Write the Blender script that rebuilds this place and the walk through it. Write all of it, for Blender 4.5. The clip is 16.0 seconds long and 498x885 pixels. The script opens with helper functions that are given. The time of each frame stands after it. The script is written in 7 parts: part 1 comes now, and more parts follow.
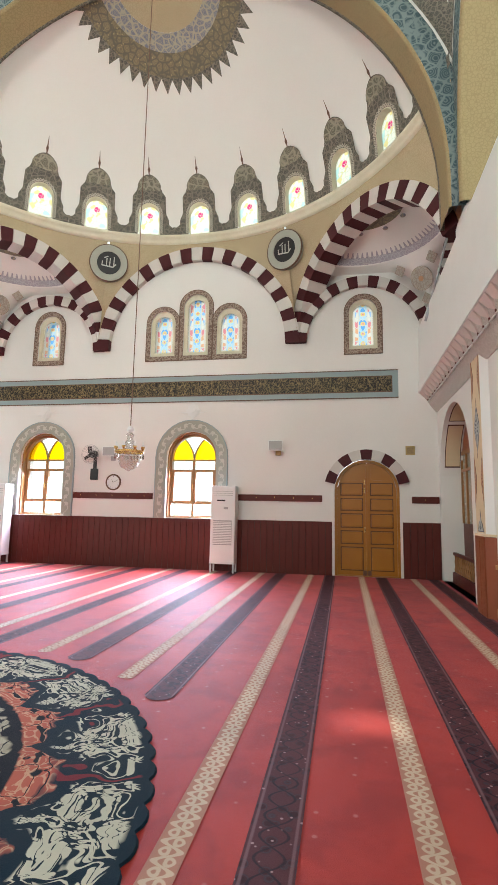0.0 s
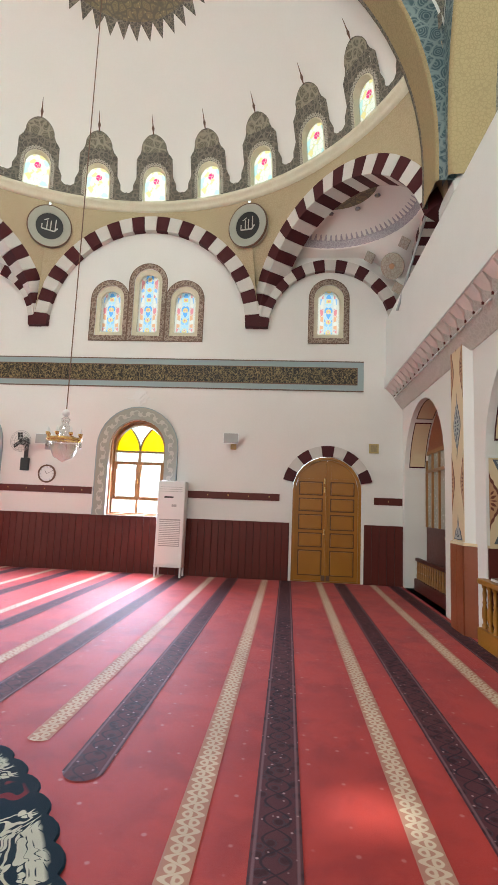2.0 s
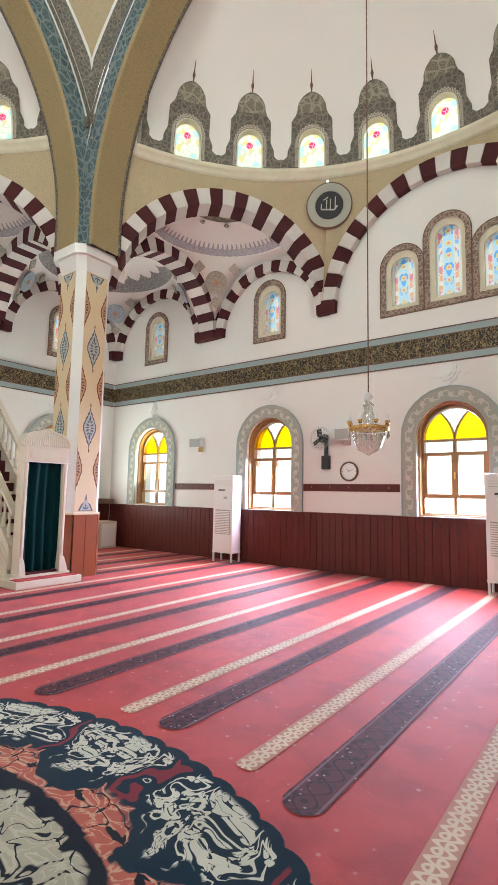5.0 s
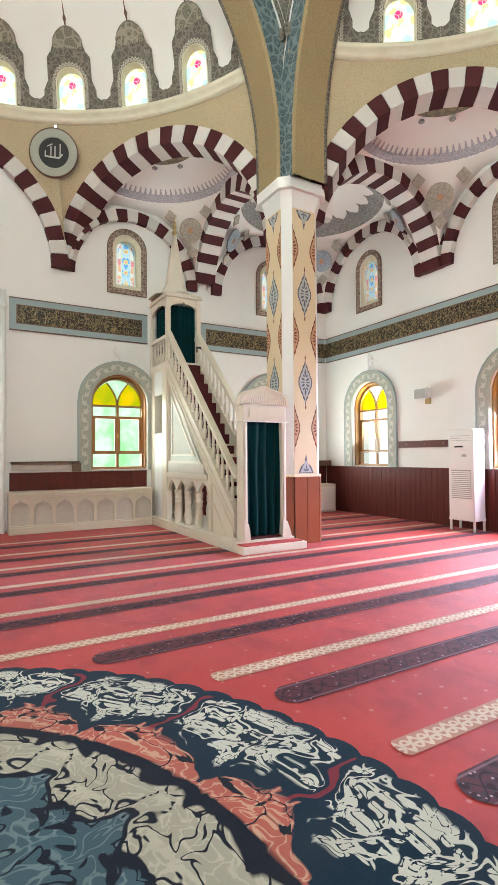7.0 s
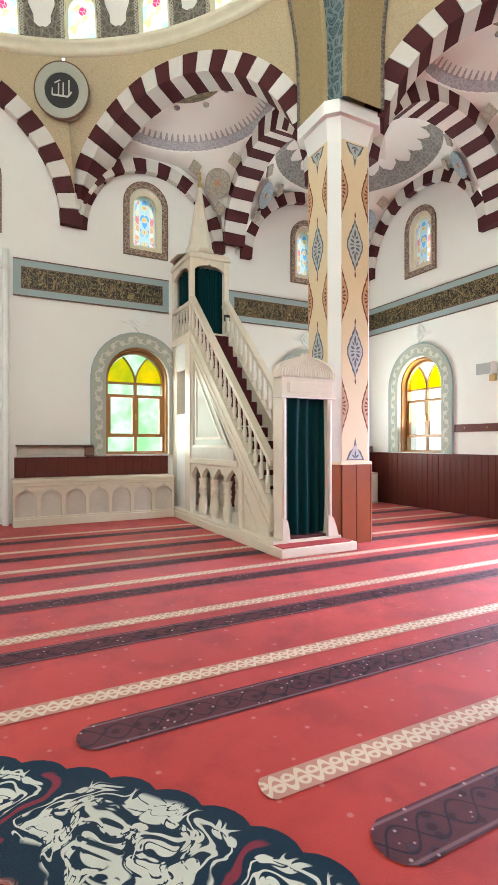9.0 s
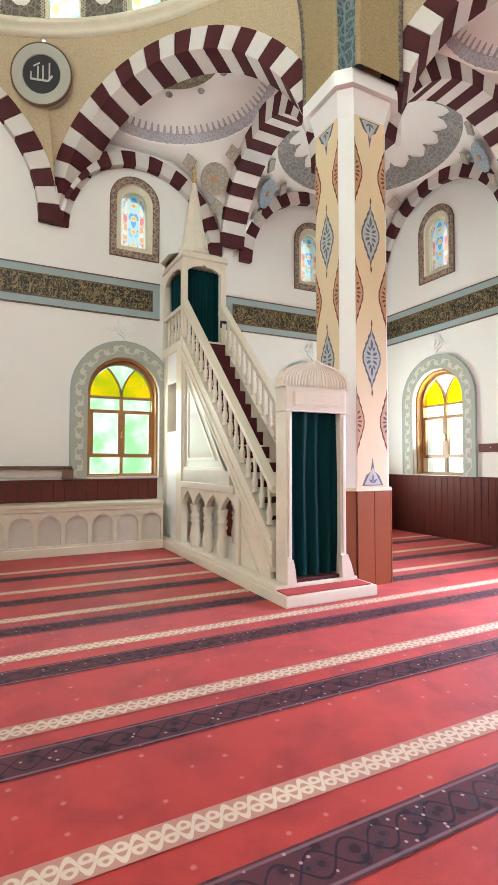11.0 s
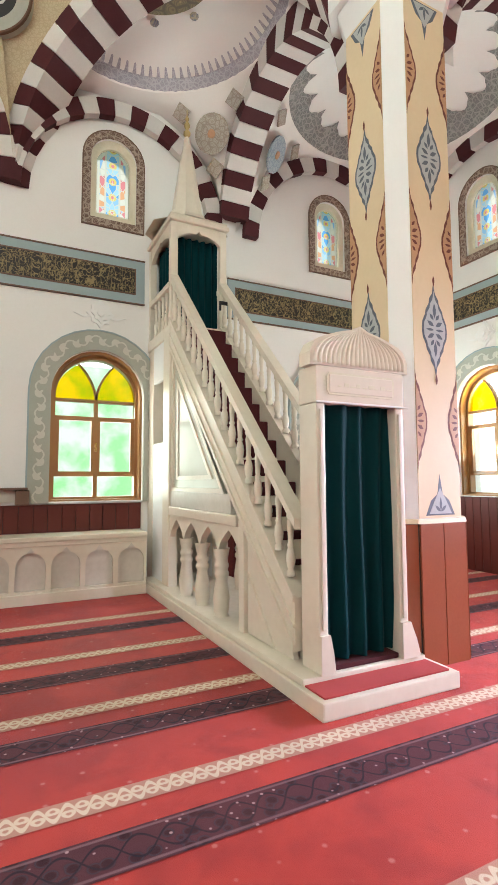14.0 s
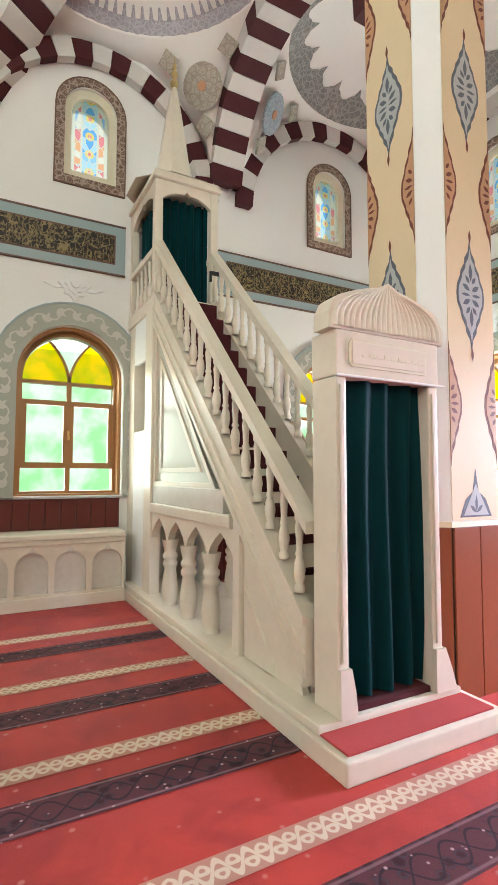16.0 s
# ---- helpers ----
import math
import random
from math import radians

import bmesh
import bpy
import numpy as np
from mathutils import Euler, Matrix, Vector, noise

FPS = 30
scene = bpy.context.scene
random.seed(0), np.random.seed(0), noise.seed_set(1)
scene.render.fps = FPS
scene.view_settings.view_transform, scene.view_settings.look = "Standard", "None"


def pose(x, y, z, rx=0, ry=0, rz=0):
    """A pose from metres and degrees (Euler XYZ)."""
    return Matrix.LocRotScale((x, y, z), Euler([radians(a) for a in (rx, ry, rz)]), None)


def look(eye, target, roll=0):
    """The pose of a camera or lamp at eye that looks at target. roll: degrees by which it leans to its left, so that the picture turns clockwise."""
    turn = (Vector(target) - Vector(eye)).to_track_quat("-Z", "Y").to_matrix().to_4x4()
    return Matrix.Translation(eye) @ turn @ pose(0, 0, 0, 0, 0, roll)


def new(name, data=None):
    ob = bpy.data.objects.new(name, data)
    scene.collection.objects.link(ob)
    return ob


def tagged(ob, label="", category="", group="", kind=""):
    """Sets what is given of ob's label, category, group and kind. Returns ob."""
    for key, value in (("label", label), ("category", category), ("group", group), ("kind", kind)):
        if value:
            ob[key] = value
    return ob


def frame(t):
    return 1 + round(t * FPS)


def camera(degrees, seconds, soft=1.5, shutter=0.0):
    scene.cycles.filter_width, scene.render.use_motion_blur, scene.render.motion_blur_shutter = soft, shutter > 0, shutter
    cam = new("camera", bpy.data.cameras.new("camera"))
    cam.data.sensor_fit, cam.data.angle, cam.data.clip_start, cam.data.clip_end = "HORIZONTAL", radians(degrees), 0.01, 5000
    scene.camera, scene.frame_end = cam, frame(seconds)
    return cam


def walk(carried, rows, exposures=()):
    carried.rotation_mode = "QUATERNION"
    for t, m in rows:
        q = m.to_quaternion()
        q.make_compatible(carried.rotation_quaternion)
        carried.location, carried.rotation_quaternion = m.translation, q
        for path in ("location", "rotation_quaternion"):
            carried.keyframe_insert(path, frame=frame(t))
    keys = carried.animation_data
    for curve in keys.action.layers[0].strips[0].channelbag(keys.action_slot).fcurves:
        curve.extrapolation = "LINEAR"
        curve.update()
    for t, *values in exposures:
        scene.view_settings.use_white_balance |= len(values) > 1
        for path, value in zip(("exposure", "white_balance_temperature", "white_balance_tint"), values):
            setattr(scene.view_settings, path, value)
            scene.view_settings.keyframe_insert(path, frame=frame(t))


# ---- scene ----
cam = camera(52.6, 16.0)
PATH = [
    (0, (-0.04, 0.059, 1.433), (-0.408, 2.007, 1.695), 1.1),
    (0.5, (-0.097, 0.29, 1.446), (-0.396, 2.252, 1.691), 1.4),
    (1, (-0.161, 0.513, 1.466), (-0.401, 2.483, 1.714), 1.9),
    (1.5, (-0.252, 0.747, 1.503), (-0.427, 2.724, 1.757), 2.2),
    (2, (-0.346, 1.015, 1.51), (-0.506, 2.994, 1.758), 2.3),
    (2.5, (-0.427, 1.29, 1.538), (-0.684, 3.254, 1.816), 2.2),
    (3, (-0.512, 1.507, 1.546), (-0.96, 3.44, 1.801), 1.9),
    (3.5, (-0.662, 1.707, 1.55), (-1.349, 3.567, 1.806), 1.8),
    (4, (-0.836, 1.898, 1.558), (-1.714, 3.68, 1.793), 1.4),
    (4.5, (-1.031, 2.096, 1.545), (-2.067, 3.796, 1.738), 1.3),
    (5, (-1.145, 2.374, 1.54), (-2.342, 3.964, 1.743), 1.1),
    (5.2, (-1.199, 2.431, 1.518), (-2.467, 3.967, 1.696), 1.5),
    (7.3, (-2.398, 3.024, 1.455), (-4.167, 3.955, 1.513), -0.8),
    (7.5, (-2.517, 3.079, 1.448), (-4.3, 3.984, 1.507), -0.9),
    (8, (-2.827, 3.204, 1.454), (-4.602, 4.126, 1.476), -0.8),
    (8.5, (-3.155, 3.286, 1.414), (-4.933, 4.202, 1.404), -0.2),
    (10.8, (-4.306, 3.93, 1.455), (-6.085, 4.84, 1.541), 0.4),
    (11, (-4.397, 3.948, 1.452), (-6.176, 4.857, 1.529), -0.0),
    (11.5, (-4.707, 4.076, 1.439), (-6.485, 4.987, 1.54), -0.3),
    (12, (-5.034, 4.19, 1.452), (-6.816, 5.095, 1.532), -0.3),
    (12.5, (-5.356, 4.363, 1.459), (-7.146, 5.252, 1.551), -0.4),
    (13, (-5.616, 4.518, 1.439), (-7.402, 5.408, 1.561), -0.5),
    (13.5, (-5.89, 4.64, 1.442), (-7.673, 5.538, 1.55), -0.4),
    (14, (-6.091, 4.769, 1.453), (-7.875, 5.66, 1.606), -0.3),
    (14.5, (-6.262, 4.845, 1.445), (-8.028, 5.768, 1.605), -0.1),
    (15, (-6.47, 4.889, 1.437), (-8.232, 5.82, 1.613), -0.3),
    (15.5, (-6.644, 4.924, 1.446), (-8.42, 5.833, 1.587), -0.2),
    (16, (-6.785, 5.012, 1.449), (-8.542, 5.957, 1.578), 0.1),
]
walk(cam, [(t, look(eye, target, roll)) for t, eye, target, roll in PATH], [(0.0, 0.60, 6050, -6), (3.0, 0.58, 6050, -6), (5.0, 0.44, 6050, -6), (8.0, 0.76, 6050, -8), (12.0, 0.76, 6100, -6), (16.0, 0.68, 6150, -8)])

# ---------------------------------------------------------------- plan, in metres
XC, YC = -3.65, 2.30          # centre of the central square
N, Q = 11.735, -13.21         # inner faces of the window wall and of the prayer wall
E_W, S_W = 5.6, -6.6          # closing walls behind the gallery and behind the walk
XP, YP = 5.81, 5.70           # from the centre to the middle of the piers
PIER = (XC - XP, YC + YP)     # pier beside the pulpit
PIER_E = (2.30, YC + YP)      # pier at the gallery
ZS = 5.38                     # springing of the striped arches
RING = 8.22                   # cornice under the half domes
HD_R, HD_H = 5.46, 3.95       # half dome: radius and rise

# ---------------------------------------------------------------- world and lights
world = bpy.data.worlds.new("sky")
scene.world = world
world.use_nodes = True
wn = world.node_tree.nodes
sky = wn.new("ShaderNodeTexSky")
sky.sky_type, sky.sun_disc, sky.sun_elevation, sky.sun_rotation = "NISHITA", False, radians(35), radians(180)
world.node_tree.links.new(sky.outputs[0], wn["Background"].inputs[0])
wn["Background"].inputs[1].default_value = 0.12

def sun_lamp(strength, elevation, azimuth):
    d = bpy.data.lights.new("sun", "SUN")
    d.energy, d.angle, d.color = strength, radians(0.9), (1.0, 0.95, 0.86)
    ob = new("sun", d)
    ob.rotation_euler = (radians(90 - elevation), 0, radians(azimuth))
    return ob

sun_lamp(5.0, 35, 0)

def window_light(place, target, w, h, power, color, spread=180):
    d = bpy.data.lights.new("window_light", "AREA")
    d.shape, d.size, d.size_y, d.energy, d.color = "RECTANGLE", w, h, power, color
    d.spread = radians(spread)
    ob = new("window_light", d)
    ob.matrix_basis = look(place, target)
    return ob

DAY = (0.96, 0.98, 1.0)
WARM = (1.0, 0.96, 0.91)
for x in (-11.5, -7.62, -3.65):
    window_light((x, N + 0.32, 2.0), (x, N - 2.5, 0.0 if x > -10 else 4.5), 1.1, 1.6, 245 if x > -10 else 60, (0.80, 0.72, 1.0) if x > -10 else DAY, 118 if x > -10 else 130)
# the lamp at y -1.4, out of view, is raised to brighten the gallery
for y in (6.0, 9.95, -1.4):
    window_light((Q - 0.32, y, 2.0), (Q + 3, y, 1.2 if y == 6.0 else 4.0), 1.1, 1.6, {6.0: 26, 9.95: 120, -1.4: 420}[y], WARM if y == 6.0 else DAY)
# fill lamps added as daylight on unseen sides and in the dome, no windows
window_light((XC, S_W + 0.05, 6.9), (XC, 7, 8.6), 9.0, 1.6, 340, WARM, 125)
window_light((E_W - 0.05, 2.3, 7.4), (-9, 2.6, 8.2), 6.5, 1.6, 340, WARM, 125)
window_light((XC, YC, 15.2), (XC, YC, 0), 4.0, 4.0, 120, WARM)

# ---------------------------------------------------------------- helpers for meshes
def finish(name, bm, material, smooth=False):
    me = bpy.data.meshes.new(name)
    bmesh.ops.recalc_face_normals(bm, faces=bm.faces[:])
    bm.to_mesh(me)
    bm.free()
    for m in (material if isinstance(material, (list, tuple)) else [material]):
        me.materials.append(m)
    if smooth:
        for p in me.polygons:
            p.use_smooth = True
    return me

def part(name, bm, material, parent, label="", smooth=False):
    ob = new(name, finish(name, bm, material, smooth))
    ob.parent = parent
    ob.matrix_parent_inverse = parent.matrix_basis.inverted()
    return tagged(ob, label)

def structure(name, bm, material, label, category, smooth=False):
    return tagged(new(name, finish(name, bm, material, smooth)), label, category, kind="structure")

def thing(name, base, label, category, group="", kind=""):
    e = new(name)
    e.empty_display_size = 0.1
    e.matrix_basis = Matrix.Translation(base)
    return tagged(e, label, category, group, kind)

def piece(name, me, parent, m=None):
    ob = new(name, me)
    ob.parent = parent
    ob.matrix_parent_inverse = parent.matrix_basis.inverted()
    if m is not None:
        ob.matrix_basis = m
    return ob

def quad(bm, *pts):
    return bm.faces.new([bm.verts.new(p) for p in pts])

def box(bm, lo, hi, bevel=0.0, m=None):
    c = [(a + b) / 2 for a, b in zip(lo, hi)]
    s = [abs(b - a) for a, b in zip(lo, hi)]
    mat4 = Matrix.Translation(c) @ Matrix.Diagonal((*s, 1))
    g = bmesh.ops.create_cube(bm, size=1, matrix=(m @ mat4) if m is not None else mat4)
    if bevel:
        es = list({e for v in g["verts"] for e in v.link_edges})
        bmesh.ops.bevel(bm, geom=es, offset=bevel, segments=2, affect="EDGES", profile=0.6)

def prism(bm, outline, place, depth):
    """Extrudes a closed outline of (u, z); place(u, d, z) gives the point at depth d."""
    a = [bm.verts.new(place(u, 0, z)) for u, z in outline]
    b = [bm.verts.new(place(u, depth, z)) for u, z in outline]
    bm.faces.new(a)
    bm.faces.new(b[::-1])
    for i in range(len(a)):
        j = (i + 1) % len(a)
        bm.faces.new((a[i], b[i], b[j], a[j]))

def strip(bm, rows, closed=False, mi=0):
    """Faces between rows of points of equal number."""
    vs = [[bm.verts.new(p) for p in r] for r in rows]
    for a, b in zip(vs, vs[1:]):
        n = len(a)
        for i in range(n if closed else n - 1):
            f = bm.faces.new((a[i], a[(i + 1) % n], b[(i + 1) % n], b[i]))
            f.material_index = mi
    return vs

def lathe(bm, profile, centre, seg=16, a0=0.0, a1=360.0):
    full = abs(a1 - a0) >= 360
    n = seg if full else seg + 1
    rows = []
    for r, z in profile:
        rows.append([(centre[0] + r * math.cos(radians(a0 + (a1 - a0) * i / seg)), centre[1] + r * math.sin(radians(a0 + (a1 - a0) * i / seg)), centre[2] + z) for i in range(n)])
    strip(bm, rows, closed=full)

def on_n(u, d, z):
    return Vector((u, N + d, z))

def on_q(u, d, z):
    return Vector((Q - d, u, z))

def arch_outline(uc, hw, zb, zs, n=16, rise=None):
    """Closed outline of a round-headed opening."""
    rise = hw if rise is None else rise
    pts = [(uc - hw, zb), (uc + hw, zb)]
    pts += [(uc + hw * math.cos(math.pi * i / n), zs + rise * math.sin(math.pi * i / n)) for i in range(n + 1)]
    return pts

def frame_ring(bm, outer, inner, place, d0, d1):
    """A frame between two outlines with the same number of points."""
    rows = [[place(u, d0, z) for u, z in inner], [place(u, d1, z) for u, z in inner], [place(u, d1, z) for u, z in outer], [place(u, d0, z) for u, z in outer]]
    strip(bm, [list(r) for r in rows], closed=True)

def wall_band(bm, place, u0, u1, z0, z1, openings, th):
    """A thick wall with round-headed openings (uc, hw, zb, zs)."""
    cur = u0
    def solid(a, b, za, zb_):
        if b - a > 1e-4 and zb_ - za > 1e-4:
            for d in (0, th):
                quad(bm, place(a, d, za), place(b, d, za), place(b, d, zb_), place(a, d, zb_))
    for uc, hw, zb, zs in sorted(openings):
        solid(cur, uc - hw, z0, z1)
        solid(uc - hw, uc + hw, z0, zb)
        n = 16
        head = [(uc - hw * math.cos(math.pi * i / n), zs + hw * math.sin(math.pi * i / n)) for i in range(n + 1)]
        for d in (0, th):
            strip(bm, [[place(u, d, z) for u, z in head], [place(u, d, z1) for u, z in head]])
        rim = [(uc - hw, zb)] + head + [(uc + hw, zb)]
        strip(bm, [[place(u, 0, z) for u, z in rim], [place(u, th, z) for u, z in rim]], closed=True)
        cur = uc + hw
    solid(cur, u1, z0, z1)
    for a, b in ((z0, z0), (z1, z1)):
        quad(bm, place(u0, 0, a), place(u1, 0, a), place(u1, th, a), place(u0, th, a))

# ---------------------------------------------------------------- materials
class Nodes:
    """A small builder of node materials."""
    def __init__(self, name, rough=0.6, metal=0.0, spec=0.4):
        self.m = bpy.data.materials.new(name)
        self.m.use_nodes = True
        self.t = self.m.node_tree
        self.b = self.t.nodes["Principled BSDF"]
        self.b.inputs["Roughness"].default_value = rough
        self.b.inputs["Metallic"].default_value = metal
        self.b.inputs["Specular IOR Level"].default_value = spec
    def n(self, kind, **props):
        node = self.t.nodes.new("ShaderNode" + kind)
        for k, v in props.items():
            if k == "op":
                node.operation = v
            elif k == "feature":
                node.feature = v
            elif k == "data":
                node.data_type = v
            elif k == "blend":
                node.blend_type = v
        return node
    def put(self, node, key, value):
        if isinstance(value, bpy.types.NodeSocket):
            self.t.links.new(value, node.inputs[key])
        else:
            node.inputs[key].default_value = value
    def pos(self, obj=False):
        if obj:
            return self.n("TexCoord").outputs["Object"]
        return self.n("NewGeometry").outputs["Position"]
    def math(self, op, a, b=0.0, c=0.0):
        node = self.n("Math", op=op)
        for i, v in enumerate((a, b, c)):
            self.put(node, i, v)
        return node.outputs[0]
    def xyz(self, v):
        node = self.n("SeparateXYZ")
        self.put(node, 0, v)
        return node.outputs
    def noise(self, scale, detail=4.0, rough=0.55, vec=None, dist=0.0):
        node = self.n("TexNoise")
        self.put(node, "Vector", vec if vec is not None else self.pos())
        self.put(node, "Scale", scale)
        self.put(node, "Detail", detail)
        self.put(node, "Roughness", rough)
        self.put(node, "Distortion", dist)
        return node.outputs[0]
    def voronoi(self, scale, vec=None, feature="F1", out="Distance"):
        node = self.n("TexVoronoi", feature=feature)
        self.put(node, "Vector", vec if vec is not None else self.pos())
        self.put(node, "Scale", scale)
        return node.outputs[out]
    def step(self, v, lo, hi):
        node = self.n("MapRange")
        self.put(node, 0, v)
        node.inputs[1].default_value, node.inputs[2].default_value = lo, hi
        node.clamp = True
        return node.outputs[0]
    def mix(self, f, a, b):
        node = self.n("Mix", data="RGBA")
        self.put(node, 0, f)
        for k, v in ((6, a), (7, b)):
            self.put(node, k, v if isinstance(v, bpy.types.NodeSocket) else (*v, 1.0))
        return node.outputs[2]
    def vec(self, x, y, z):
        node = self.n("CombineXYZ")
        for i, v in enumerate((x, y, z)):
            self.put(node, i, v)
        return node.outputs[0]
    def color(self, c):
        self.put(self.b, "Base Color", c if isinstance(c, bpy.types.NodeSocket) else (*c, 1.0))
        return self
    def rough(self, r):
        self.put(self.b, "Roughness", r)
        return self
    def bump(self, h, strength=0.3, dist=0.01):
        node = self.n("Bump")
        self.put(node, "Height", h)
        node.inputs["Strength"].default_value, node.inputs["Distance"].default_value = strength, dist
        self.put(self.b, "Normal", node.outputs[0])
        return self

def worn(name, base, dark, rough=0.6, scale=3.0, fine=60.0, amount=0.5, bump=0.15, metal=0.0, spec=0.4):
    k = Nodes(name, rough, metal, spec)
    big = k.step(k.noise(scale, 5), 0.35, 0.75)
    small = k.step(k.noise(fine, 3), 0.3, 0.75)
    f = k.math("MULTIPLY", k.math("ADD", k.math("MULTIPLY", big, 0.6), k.math("MULTIPLY", small, 0.4)), amount)
    k.color(k.mix(f, base, dark)).bump(k.noise(fine * 2, 3), bump, 0.004)
    k.rough(k.math("ADD", k.math("MULTIPLY", small, 0.12), rough - 0.06))
    return k.m

PLASTER = worn("white_plaster", (0.80, 0.775, 0.745), (0.70, 0.67, 0.63), 0.75, 0.9, 40, 0.45, 0.2)
DOME_W = worn("dome_plaster", (0.86, 0.83, 0.79), (0.80, 0.76, 0.71), 0.8, 0.6, 30, 0.5, 0.15)
VOUS_R = worn("dark_red_voussoir", (0.060, 0.014, 0.018), (0.10, 0.03, 0.032), 0.6, 4, 50, 0.6, 0.2, spec=0.15)
VOUS_W = worn("pale_voussoir", (0.66, 0.62, 0.58), (0.52, 0.48, 0.45), 0.65, 3, 50, 0.5, 0.2)
DADO = worn("red_brown_panel", (0.115, 0.024, 0.018), (0.075, 0.016, 0.014), 0.42, 2, 35, 0.7, 0.15, spec=0.25)
PIERWOOD = worn("brown_panel", (0.27, 0.075, 0.030), (0.20, 0.05, 0.022), 0.35, 2, 35, 0.6, 0.15)
MARBLE = worn("cream_marble", (0.74, 0.665, 0.55), (0.60, 0.52, 0.41), 0.35, 1.6, 14, 0.6, 0.1)
WHITE = worn("white_paint", (0.80, 0.79, 0.77), (0.72, 0.70, 0.68), 0.5, 2, 40, 0.4, 0.1)

def ornament(name, ground, line, scale=6.0, width=0.10, rough=0.6, third=None, obj=False):
    """Painted scroll ornament: winding lines on a ground, with small flowers."""
    k = Nodes(name, rough)
    p = k.pos(obj)
    warp = k.n("VectorMath", op="ADD")
    nz = k.n("TexNoise")
    k.put(nz, "Vector", p)
    k.put(nz, "Scale", scale * 0.8)
    sc = k.n("VectorMath", op="SCALE")
    k.put(sc, 0, nz.outputs["Color"])
    sc.inputs["Scale"].default_value = 0.55 / scale
    k.put(warp, 0, p)
    k.put(warp, 1, sc.outputs[0])
    d = k.voronoi(scale, warp.outputs[0], "DISTANCE_TO_EDGE")
    lines = k.math("SUBTRACT", 1.0, k.step(d, width * 0.5, width * 1.2))
    rings = k.math("ABSOLUTE", k.math("SINE", k.math("MULTIPLY", k.voronoi(scale, warp.outputs[0]), 16.0)))
    f = k.math("MAXIMUM", lines, k.math("MULTIPLY", k.step(rings, 0.72, 0.95), 0.7))
    c = k.mix(f, ground, line)
    if third:
        c = k.mix(k.step(k.voronoi(scale * 1.7, p), 0.22, 0.12), c, third)
    stain = k.step(k.noise(1.3, 5), 0.3, 0.8)
    c = k.mix(k.math("MULTIPLY", stain, 0.25), c, tuple(0.6 * v for v in ground))
    k.color(c).bump(f, 0.15, 0.004)
    return k.m

GOLD = ornament("gold_ornament", (0.52, 0.42, 0.27), (0.43, 0.34, 0.205), 22, 0.10)
GOLD_DARK = ornament("olive_gold_ornament", (0.371, 0.283, 0.146), (0.301, 0.224, 0.112), 18, 0.10)
ORN_DARK = ornament("dark_ornament", (0.085, 0.08, 0.075), (0.26, 0.23, 0.18), 14, 0.10)
PALACE = ornament("grey_brown_ornament", (0.095, 0.085, 0.072), (0.24, 0.21, 0.165), 9, 0.10)
BRAID = worn("pale_braid", (0.50, 0.46, 0.38), (0.36, 0.32, 0.26), 0.6)
ONION = ornament("olive_grey_ornament", (0.16, 0.145, 0.105), (0.36, 0.32, 0.24), 6, 0.10)
BLUE_BAND = ornament("blue_floral_band", (0.055, 0.095, 0.115), (0.22, 0.27, 0.27), 6, 0.10)
FRAME_ORN = ornament("brown_window_border", (0.15, 0.085, 0.06), (0.40, 0.31, 0.25), 12, 0.10)
STONE_ORN = worn("grey_stone", (0.40, 0.40, 0.34), (0.33, 0.33, 0.28), 0.65, 4, 40, 0.6, 0.3)
STONE_LEAF = worn("pale_stone_leaf", (0.60, 0.58, 0.51), (0.50, 0.48, 0.42), 0.65, 6, 50, 0.6, 0.2)
RING_ORN = ornament("mauve_grey_ring", (0.36, 0.34, 0.38), (0.52, 0.50, 0.53), 14, 0.10)
GREY_ORN = ornament("grey_floral", (0.20, 0.195, 0.19), (0.38, 0.365, 0.34), 12, 0.10)
SUN_ORN = ornament("sunburst_ornament", (0.27, 0.22, 0.13), (0.15, 0.13, 0.10), 7, 0.12, third=(0.42, 0.34, 0.18))
SUN_BLUE = ornament("sunburst_blue", (0.20, 0.21, 0.27), (0.45, 0.40, 0.30), 8, 0.12)
ROSETTE = ornament("rosette_paint", (0.47, 0.43, 0.36), (0.33, 0.28, 0.23), 12, 0.08)
ROSETTE_B = ornament("blue_rosette_paint", (0.40, 0.45, 0.48), (0.26, 0.30, 0.36), 12, 0.08)
CORNICE = worn("cornice_paint", (0.74, 0.69, 0.55), (0.55, 0.47, 0.28), 0.6, 5, 40, 0.5, 0.2)
OCHRE = worn("ochre_line", (0.45, 0.34, 0.14), (0.36, 0.26, 0.1), 0.6, 5, 40, 0.5, 0.2)
BEIGE = worn("beige_paint", (0.72, 0.58, 0.38), (0.64, 0.50, 0.32), 0.55, 1.5, 30, 0.5, 0.1)
MOTIF_R = worn("rust_motif", (0.52, 0.30, 0.17), (0.42, 0.22, 0.12), 0.6, 20, 90, 0.7, 0.1)
EDGE_R = worn("rust_edge", (0.16, 0.045, 0.03), (0.12, 0.03, 0.02), 0.6)
EDGE_G = worn("slate_edge", (0.12, 0.13, 0.16), (0.09, 0.10, 0.12), 0.6)
MOTIF_G = worn("slate_motif", (0.46, 0.47, 0.46), (0.34, 0.36, 0.38), 0.6, 20, 90, 0.7, 0.1)
BLACK = worn("black_paint", (0.018, 0.018, 0.02), (0.03, 0.03, 0.03), 0.45, 4, 40, 0.5, 0.1)
SILVER_T = worn("pale_script", (0.52, 0.50, 0.46), (0.4, 0.38, 0.34), 0.5)
